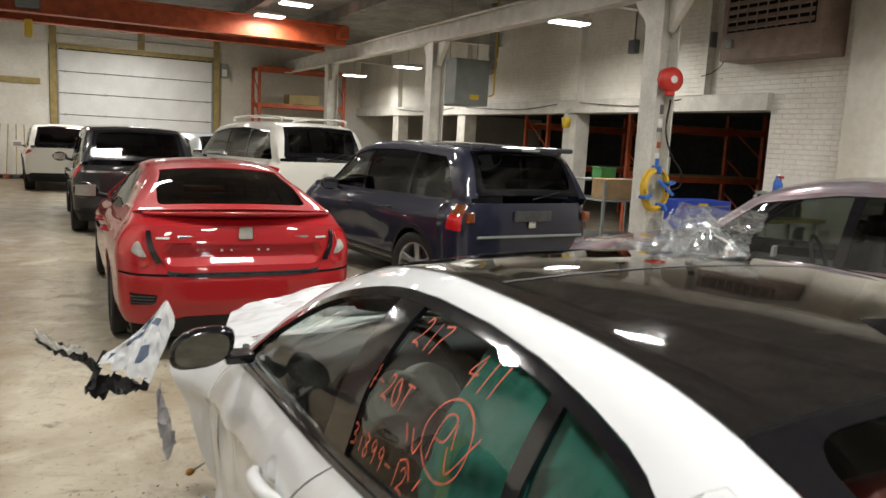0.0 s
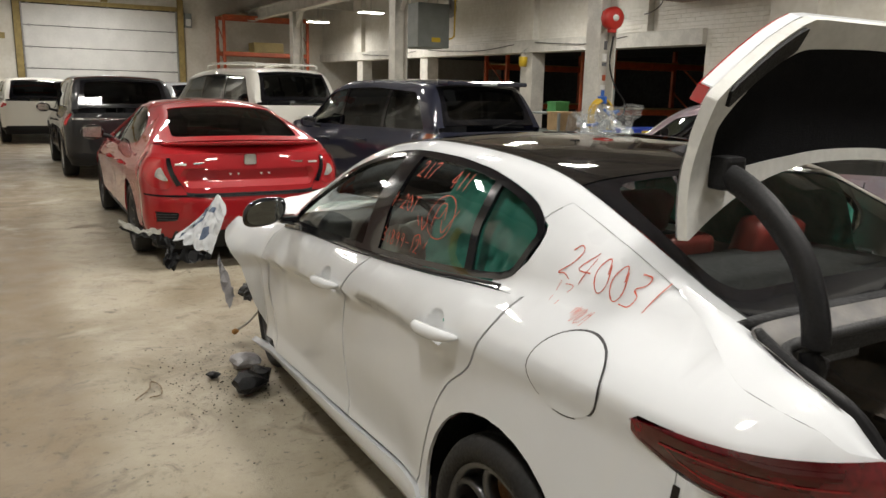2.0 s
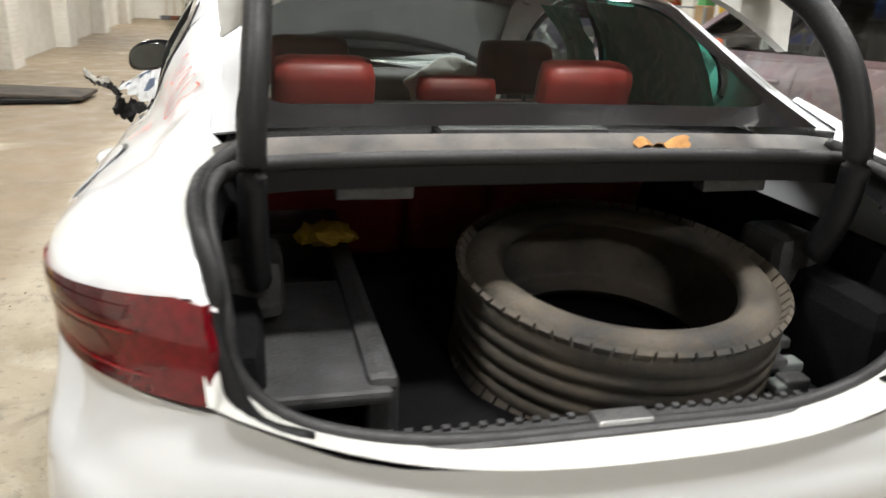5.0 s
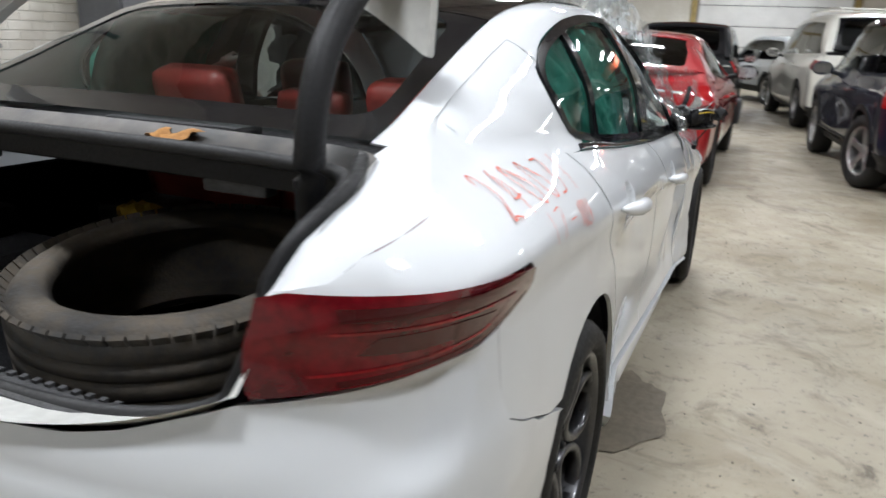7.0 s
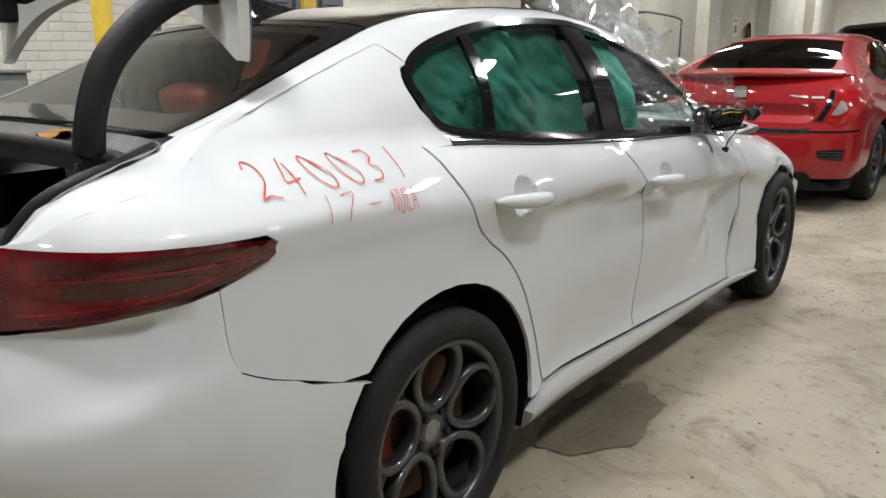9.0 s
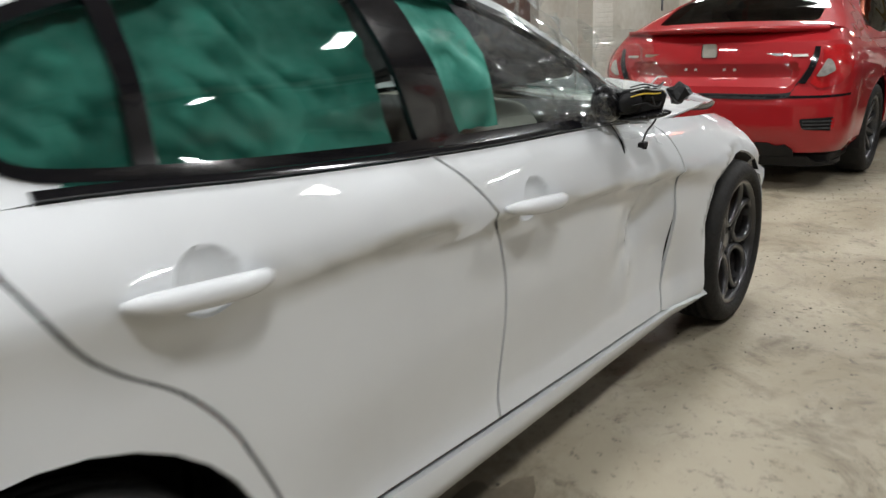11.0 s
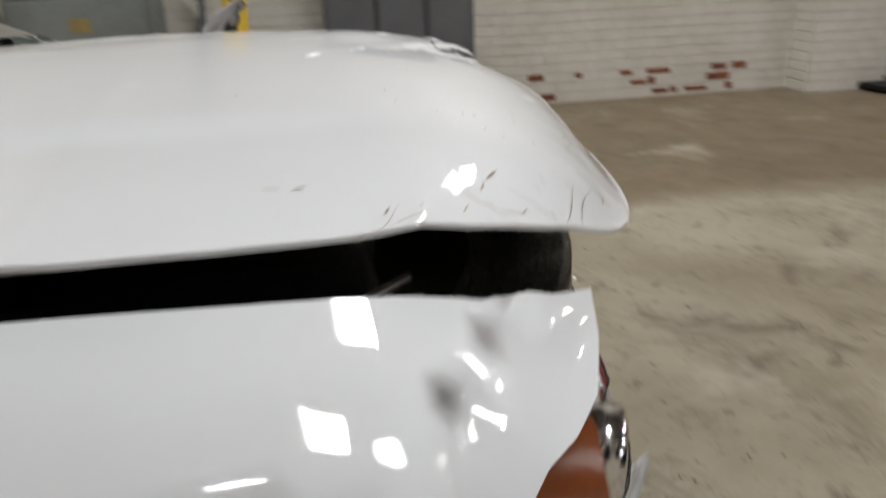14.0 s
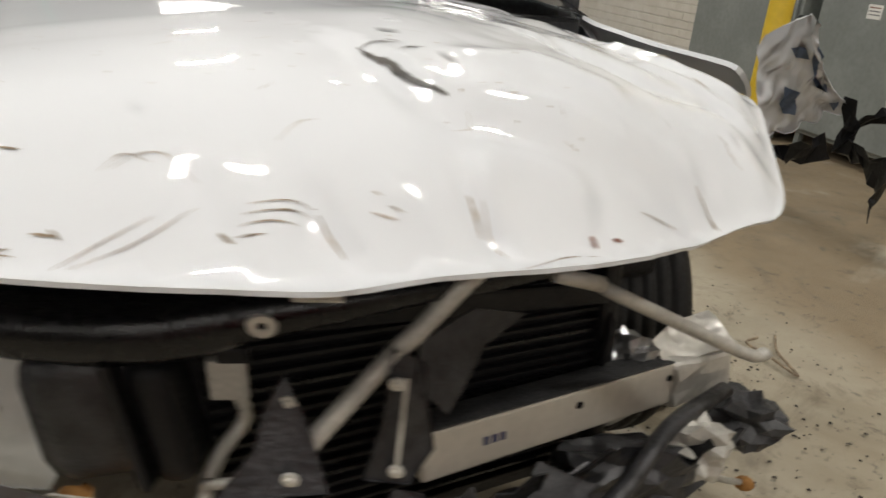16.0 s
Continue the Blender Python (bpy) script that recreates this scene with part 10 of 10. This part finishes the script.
# tool chest, bench and boxes in the east opening
chest = thing("tool_chest", "blue steel tool chest with drawers and red end", "tool chest")
part("case", box_bm((6.25, 7.30, 0.10), (7.20, 7.80, 1.08), 0.012), M["blue"], chest)
part("end_panel", box_bm((7.201, 7.32, 0.12), (7.225, 7.78, 1.06), 0.006), M["redplastic"], chest, "red end panel")
for k in range(5):
    z = 0.20 + 0.17 * k
    d = part("drawer", box_bm((6.29, 7.278, z), (7.16, 7.30, z + 0.15), 0.006), M["blue"], chest)
    part("pull", box_bm((6.32, 7.262, z + 0.12), (7.13, 7.279, z + 0.138), 0.003), M["steel"], d, "steel pull strip")
part("tag", box_bm((6.55, 7.27, 1.0), (6.72, 7.277, 1.05), 0), M["yellow"], chest)
for x in (6.32, 7.12):
    for y in (7.38, 7.72):
        part("caster", tube_bm([(x - 0.02, y, 0.055), (x + 0.02, y, 0.055)], 0.055, seg=14), M["black_plastic"], chest)
bench = thing("work_bench", "cluttered wooden bench by the white pier", "bench")
part("top", box_bm((6.55, 6.15, 0.90), (7.72, 6.75, 0.945), 0.006), M["old_wood"], bench)
part("shelf", box_bm((6.60, 6.2, 0.35), (7.70, 6.7, 0.38), 0.004), M["old_wood"], bench)
for x in (6.6, 7.62):
    for y in (6.2, 6.65):
        part("leg", box_bm((x, y, 0), (x + 0.06, y + 0.06, 0.90), 0.004), M["beam"], bench)
mw = thing("microwave_oven", "silver microwave oven with dark door on the bench", "microwave")
part("case", box_bm((6.85, 6.25, 0.947), (7.35, 6.62, 1.24), 0.012), M["steel"], mw)
part("window", box_bm((6.88, 6.243, 0.98), (7.20, 6.25, 1.21), 0.004), M["gloss_black"], mw, "dark glass door")
part("keypad", box_bm((7.23, 6.243, 0.98), (7.33, 6.25, 1.21), 0.004), M["black_plastic"], mw)


def bottle(x, y, z, h, r, mt, cap, lab):
    t = thing("bottle", lab, "bottle", "bottles on the bench")
    bm = revolve_bm([(0, 0.001), (0, r), (h * 0.6, r), (h * 0.75, r * 0.45), (h * 0.9, r * 0.4)], 16)
    bmesh.ops.rotate(bm, verts=bm.verts, cent=(0, 0, 0), matrix=Matrix.Rotation(-math.pi / 2, 3, "Y"))
    part("body", bm, M[mt], t, "", True).matrix_local = Matrix.Translation((x, y, z))
    part("cap", box_bm((x - r * 0.6, y - r, z + h * 0.88), (x + r * 0.6, y + r * 0.5, z + h), 0.006), M[cap], t)


bottle(7.0, 6.4, 1.24, 0.30, 0.04, "blue_plastic", "white_label", "blue spray bottle with white head")
bottle(7.09, 6.42, 1.24, 0.26, 0.04, "blue_plastic", "redplastic", "blue spray bottle with red head")
bottle(6.72, 6.4, 0.945, 0.36, 0.075, "black_plastic", "panel_grey", "black canister with grey lid")
bottle(7.45, 6.4, 0.945, 0.33, 0.05, "white_label", "redplastic", "white bottle with red cap")
bottle(7.56, 6.45, 0.945, 0.24, 0.04, "yellow", "black_plastic", "yellow can with black cap")
for nm, lab, mt, a, b in (("storage_box", "green plastic crate standing on shelf", "green_box", (6.45, 9.35, 1.25), (6.75, 9.6, 1.42)), ("storage_box", "brown cardboard box, open, on shelf", "cardboard", (6.2, 8.9, 0.95), (6.75, 9.25, 1.25)), ("storage_box", "brown cardboard box standing on shelf", "cardboard", (6.8, 8.9, 0.95), (7.2, 9.3, 1.2)),
                          ("storage_box", "black plastic tub under the bench", "black_plastic", (6.7, 6.25, 0.38), (7.1, 6.6, 0.62)), ("storage_box", "dark plastic tub on the floor", "grey_plastic", (6.3, 6.5, 0.0), (6.55, 6.8, 0.5))):
    t = thing(nm, lab, "box", "storage boxes")
    part("body", box_bm(a, b, 0.012), M[mt], t)
    part("lid", box_bm((a[0] - 0.01, a[1] - 0.01, b[2]), (b[0] + 0.01, b[1] + 0.01, b[2] + 0.02), 0.006), M[mt], t)
rk = thing("storage_shelf", "grey steel shelf in the dark opening", "shelf")
for z in (0.3, 0.92):
    part("board", box_bm((6.1, 8.8, z), (7.4, 9.8, z + 0.03), 0.004), M["panel_grey"], rk)
for x in (6.1, 7.36):
    for y in (8.8, 9.76):
        part("upright", box_bm((x, y, 0), (x + 0.04, y + 0.04, 1.25), 0.003), M["panel_grey"], rk)
part("board", box_bm((6.1, 9.28, 1.22), (7.4, 9.8, 1.25), 0.004), M["panel_grey"], rk)

# louvred cooler high on the east pier
cool = thing("wall_cooler", "brown louvred cooler box high on the wall", "cooler")
part("case", box_bm((XR - 0.55, 6.35, 3.12), (XR - 0.02, 8.05, 4.15), 0.02), M["dull_brown"], cool)
part("recess", box_bm((XR - 0.556, 6.45, 3.52), (XR - 0.55, 7.95, 4.10), 0), M["carpet"], cool)
for k in range(5):
    part("slat", box_bm((-0.03, -0.74, -0.03), (0.0, 0.74, 0.03), 0.004, m=pose(XR - 0.56, 7.2, 3.57 + 0.115 * k, 0, 25, 0)), M["dull_brown"], cool)
for k in range(9):
    part("mullion", box_bm((XR - 0.60, 6.50 + 0.175 * k, 3.52), (XR - 0.585, 6.515 + 0.175 * k, 4.10)), M["dull_brown"], cool)
part("socket", box_bm((XR - 0.60, 7.80, 3.30), (XR - 0.55, 7.92, 3.42), 0.01), M["panel_grey"], cool)
cb = thing("wall_cable", "thin black cable drooping along the wall", "cable", "wall cables")
part("wire", tube_bm(smooth_pts([(XR - 0.55, 7.86, 3.3), (XR - 0.3, 8.3, 3.05), (XR - 0.1, 9.0, 2.98), (XR - 0.08, 10.2, 3.12), (SILL_X + 1.2, 8.4, 3.25), (SILL_X + 0.2, 7.0, 3.2)], 6), 0.008, seg=6), M["black_plastic"], cb)
for y0, y1, z in ((9.2, 12.0, 2.62), (12.8, 16.8, 2.6), (17.5, 21.2, 2.6)):
    t = thing("wall_cable", "thin black cable drooping along the wall", "cable", "wall cables")
    part("wire", tube_bm(smooth_pts([(XR - 0.14, y0, z), (XR - 0.145, (2 * y0 + y1) / 3, z - 0.09), (XR - 0.145, (y0 + 2 * y1) / 3, z - 0.06), (XR - 0.14, y1, z)], 6), 0.008, seg=6), M["black_plastic"], t)
for y, z in ((8.75, 3.55), (10.6, 3.6)):
    t = thing("junction_box", "small dark junction box with pipe on wall", "junction box", "junction boxes")
    part("box", box_bm((XR - 0.12, y - 0.09, z - 0.12), (XR - 0.001, y + 0.09, z + 0.12), 0.008), M["locker"], t)
    part("pipe", tube_bm([(XR - 0.05, y, z + 0.12), (XR - 0.05, y, CEIL)], 0.014), M["locker"], t)

# gas heater with duct
ht = thing("unit_heater", "grey gas heater with fan, duct and yellow pipe", "heater")
part("case", box_bm((5.95, 13.75, 2.50), (6.75, 14.75, 3.45), 0.02), M["panel_grey"], ht)
part("label", box_bm((6.30, 13.742, 2.62), (6.52, 13.75, 2.72), 0), M["yellow"], ht, "yellow label")
bm = revolve_bm([(0, 0.001), (0.02, 0.05), (0.0, 0.06), (0.0, 0.30), (0.03, 0.32), (-0.02, 0.34)], 28)
bmesh.ops.transform(bm, matrix=pose(6.78, 14.25, 2.95), verts=bm.verts)
part("fan", bm, M["black_plastic"], ht, "black fan grille", True)
for k in range(6):
    part("fan_blade", box_bm((-0.01, 0.05, -0.05), (0.01, 0.30, 0.05), 0.004, m=pose(6.82, 14.25, 2.95, 60 * k, 0, 0)), M["black_plastic"], ht)
part("duct", tube_bm(smooth_pts([(6.75, 14.4, 3.32), (7.05, 14.4, 3.34), (7.18, 14.4, 3.48), (7.18, 14.4, CEIL)], 6), 0.11, seg=20), M["steel"], ht, "galvanised duct", True)
part("gas_pipe", tube_bm(smooth_pts([(6.72, 13.80, 2.7), (6.85, 13.75, 2.75), (6.88, 13.75, 3.0), (6.88, 13.75, CEIL)], 5), 0.018), M["yellow_hose"], ht, "yellow gas pipe", True)
for x in (6.02, 6.68):
    part("hanger", tube_bm([(x, 14.2, 3.45), (x, 14.2, CEIL)], 0.008), M["steel"], ht)
bk = thing("yellow_bucket", "small yellow bucket hanging from the lintel", "bucket")
bm = revolve_bm([(0, 0.001), (0, 0.075), (0.20, 0.095), (0.205, 0.09), (0.01, 0.07)], 20)
bmesh.ops.rotate(bm, verts=bm.verts, cent=(0, 0, 0), matrix=Matrix.Rotation(-math.pi / 2, 3, "Y"))
part("pail", bm, M["yellow"], bk, "", True).matrix_local = Matrix.Translation((XR - 0.22, 12.3, 2.12))
part("bail", tube_bm(smooth_pts([(XR - 0.31, 12.3, 2.31), (XR - 0.22, 12.3, 2.45), (XR - 0.13, 12.3, 2.31)], 6), 0.004, seg=6), M["steel"], bk)
part("hook", tube_bm([(XR - 0.22, 12.3, 2.44), (XR - 0.13, 12.3, 2.50), (XR - 0.10, 12.3, 2.50)], 0.006, seg=6), M["steel"], bk)

# pallet rack by the far wall and another inside the dark store
def rack(x0, x1, y0, y1, h, levels, lab):
    t = thing("pallet_rack", lab, "pallet rack", "orange racks")
    for x in (x0, x1):
        for y in (y0, y1):
            part("upright", box_bm((x - 0.045, y - 0.04, 0), (x + 0.045, y + 0.04, h), 0.006), M["orange"], t)
        n = int(h / 0.7)
        for k in range(n):
            z = 0.2 + k * (h - 0.4) / n
            part("brace", tube_bm([(x, y0, z), (x, y1, z + (h - 0.4) / n)], 0.018, seg=6), M["orange"], t)
    for z in levels:
        for y in (y0, y1):
            part("beam", box_bm((x0, y - 0.025, z - 0.06), (x1, y + 0.025, z + 0.06), 0.006), M["orange"], t)
        part("deck", box_bm((x0 + 0.05, y0, z + 0.06), (x1 - 0.05, y1, z + 0.08), 0), M["old_wood"], t)


rack(4.2, 7.0, 23.9, 24.8, 3.75, (1.6, 2.55, 3.7), "orange pallet rack with boards at the far wall")
rack(9.2, 12.0, 11.0, 12.0, 2.6, (1.2, 2.2), "orange rack in the dark store")
rack(9.2, 12.4, 15.0, 16.0, 2.6, (1.2, 2.2), "orange rack in the dark store")
bx = thing("wooden_crate", "pale wooden crate on the pallet rack", "crate")
part("body", box_bm((5.2, 24.0, 2.64), (6.2, 24.7, 2.95), 0.01), M["old_wood"], bx)

# brooms and rakes in the far corner, extinguisher and signs on the west wall
for k, (x, lab) in enumerate(((-2.35, "broom with wooden handle leaning on the wall"), (-2.6, "rake with wooden handle leaning on the wall"), (-2.85, "shovel with wooden handle leaning on wall"), (-3.1, "broom with wooden handle leaning on the wall"))):
    t = thing("broom", lab, "broom", "brooms in the corner")
    part("handle", tube_bm([(x, YF - 0.55, 0.12), (x + 0.05 * (k - 1), YF - 0.03, 1.55)], 0.014, seg=8), M["old_wood"], t)
    part("head", box_bm((x - 0.18, YF - 0.60, 0.0), (x + 0.18, YF - 0.52, 0.13), 0.02), M["locker" if k % 2 else "rust"], t)
ext = thing("fire_sign", "white and red sign with arrow on the wall", "sign")
part("board", box_bm((XL, 5.95, 1.95), (XL + 0.006, 6.12, 2.5), 0), M["white_label"], ext)
for z in (2.36, 2.28, 2.2):
    part("line", box_bm((XL + 0.006, 5.98, z), (XL + 0.0075, 6.09, z + 0.035), 0), M["redplastic"], ext)
part("arrow", box_bm((XL + 0.006, 6.01, 2.0), (XL + 0.0075, 6.06, 2.12), 0), M["redplastic"], ext)
for y0, z0, lab in ((10.5, 1.35, "white paper notice with red print on wall"), (16.2, 1.6, "small red and white notice on wall")):
    t = thing("wall_notice", lab, "sign", "notices on the wall")
    part("sheet", box_bm((XL, y0, z0), (XL + 0.005, y0 + 0.3, z0 + 0.42), 0), M["white_label"], t)
    part("print", box_bm((XL + 0.005, y0 + 0.07, z0 + 0.08), (XL + 0.0065, y0 + 0.23, z0 + 0.24), 0), M["gloss_black"], t)
    part("print_line", box_bm((XL + 0.005, y0 + 0.05, z0 + 0.32), (XL + 0.0065, y0 + 0.25, z0 + 0.36), 0), M["redplastic"], t)
rail = thing("pipe_rail", "bent steel pipe bracket fixed to the wall", "pipe")
part("pipe", tube_bm(smooth_pts([(XL, 11.2, 1.95), (XL + 0.25, 11.2, 1.95), (XL + 0.27, 11.4, 1.95), (XL + 0.27, 12.6, 1.88), (XL + 0.27, 12.7, 1.7), (XL + 0.27, 12.7, 1.2)], 5), 0.02, seg=8), M["locker"], rail, "", True)
hang = thing("hanging_cable", "coiled yellow and black cables hung on the wall", "cable")
for k in range(4):
    pts = [(XL + 0.03 + 0.02 * k, 17.0 + 0.12 * math.cos(a), 1.45 + (0.38 + 0.03 * k) * math.sin(a)) for a in np.linspace(0, 2 * math.pi, 21)]
    part("loop", tube_bm(pts, 0.016, seg=6, closed_ends=False), M["yellow_hose" if k == 1 else "black_plastic"], hang)

# litter on the floor
def bit(name, label, cat, x, y, bm, mt, group="litter on the floor"):
    t = thing(name, label, cat, group)
    bmesh.ops.translate(bm, vec=(x, y, 0), verts=bm.verts)
    part("piece", bm, M[mt], t)


def crumb(r, seed, flat=0.3):
    bm = bmesh.new()
    bmesh.ops.create_icosphere(bm, subdivisions=2, radius=r)
    for v in bm.verts:
        n = v.co / r
        v.co = v.co * (0.75 + 0.6 * abs(crumple(n * 1.8 + Vector((seed, 0, 0)))))
        v.co.z = v.co.z * flat + r * flat
    return bm


bit("plastic_debris", "crumpled black plastic scrap lying on floor", "scrap", -1.0, 2.25, crumb(0.10, 2.0, 0.6), "black_plastic")
bit("plastic_debris", "crumpled black plastic scrap lying on floor", "scrap", -0.92, 2.32, crumb(0.07, 5.0, 0.9), "scuffed")
bit("plastic_debris", "grey plastic scrap lying under the car", "scrap", -0.92, 2.62, crumb(0.10, 9.0, 0.5), "film_grey")
bit("plastic_debris", "small black plastic scrap lying on floor", "scrap", -1.12, 2.55, crumb(0.04, 7.0, 0.5), "black_plastic")
wire = thing("bent_wire", "bent piece of brown wire lying on floor", "wire", "litter on the floor")
part("strand", tube_bm(smooth_pts([(-1.55, 2.40, 0.006), (-1.47, 2.50, 0.012), (-1.44, 2.62, 0.006), (-1.41, 2.52, 0.02), (-1.42, 2.42, 0.006), (-1.48, 2.40, 0.006)], 6), 0.004, seg=6), M["dirt"], wire)
paper = thing("paper_scrap", "crumpled white paper scrap lying on floor", "paper", "litter on the floor")
part("sheet", crumb(0.05, 3.0, 0.25), M["white_label"], paper).matrix_local = Matrix.Translation((-2.9, 3.3, 0))
hn = thing("wire_harness", "thin grey wires with a white plug on floor", "wire", "litter on the floor")
for k in range(5):
    part("strand", tube_bm(smooth_pts([(0.74 + 0.01 * k, 3.22, 0.05 + 0.01 * k), (0.72, 3.30 + 0.015 * k, 0.02 + 0.008 * k), (0.70 + 0.015 * k, 3.36, 0.015), (0.70, 3.40, 0.012)], 5), 0.0018, seg=5), M["locker"], hn)
part("plug", box_bm((0.685, 3.39, 0.0), (0.71, 3.42, 0.018), 0.003), M["white_label"], hn)
random.seed(21)
crumbs = thing("floor_grit", "scattered grit and dark crumbs on the floor", "grit")
V, F = [], []
for k in range(1500):
    x = random.gauss(0.3, 2.2)
    y = random.uniform(-2.5, 9.0)
    if k % 3 == 0:
        x, y = random.gauss(-1.05, 0.25), random.gauss(2.5, 0.35)
    elif k % 3 == 1:
        x, y = random.gauss(1.3, 0.6), random.uniform(2.5, 6.5)
    r = random.uniform(0.002, 0.007)
    a = random.uniform(0, 6.3)
    b = len(V)
    V += [(x + r * math.cos(a + c), y + r * math.sin(a + c), 0.001) for c in (0, 1.7, 3.4, 5)] + [(x, y, r * 0.8)]
    F += [(b, b + 1, b + 4), (b + 1, b + 2, b + 4), (b + 2, b + 3, b + 4), (b + 3, b, b + 4)]
ob = mesh_ob("grit", V, F, M["grit"], crumbs)
tagged(crumbs, "scattered grit and dark crumbs on the floor", "grit", kind="stuff")


def stain(x, y, rx, ry, seed, material, label):
    pts = []
    for a in np.linspace(0, 2 * math.pi, 48, endpoint=False):
        f = 1 + 0.35 * crumple((2.0 * math.cos(a) + seed, 2.0 * math.sin(a), 0)) + 0.12 * crumple((6 * math.cos(a), 6 * math.sin(a) + seed, 3))
        pts.append((x + rx * f * math.cos(a), y + ry * f * math.sin(a)))
    t = thing("damp_patch", label, "stain", "damp patches")
    sheet("film", lambda X, Y: np.stack([X, Y, 0.0012 + 0 * X], -1), pts, M[material], t, "", 0.12, depth=0)


stain(0.87, 0.98, 0.16, 0.34, 2.0, "wet", "damp dark water patch beside the car")
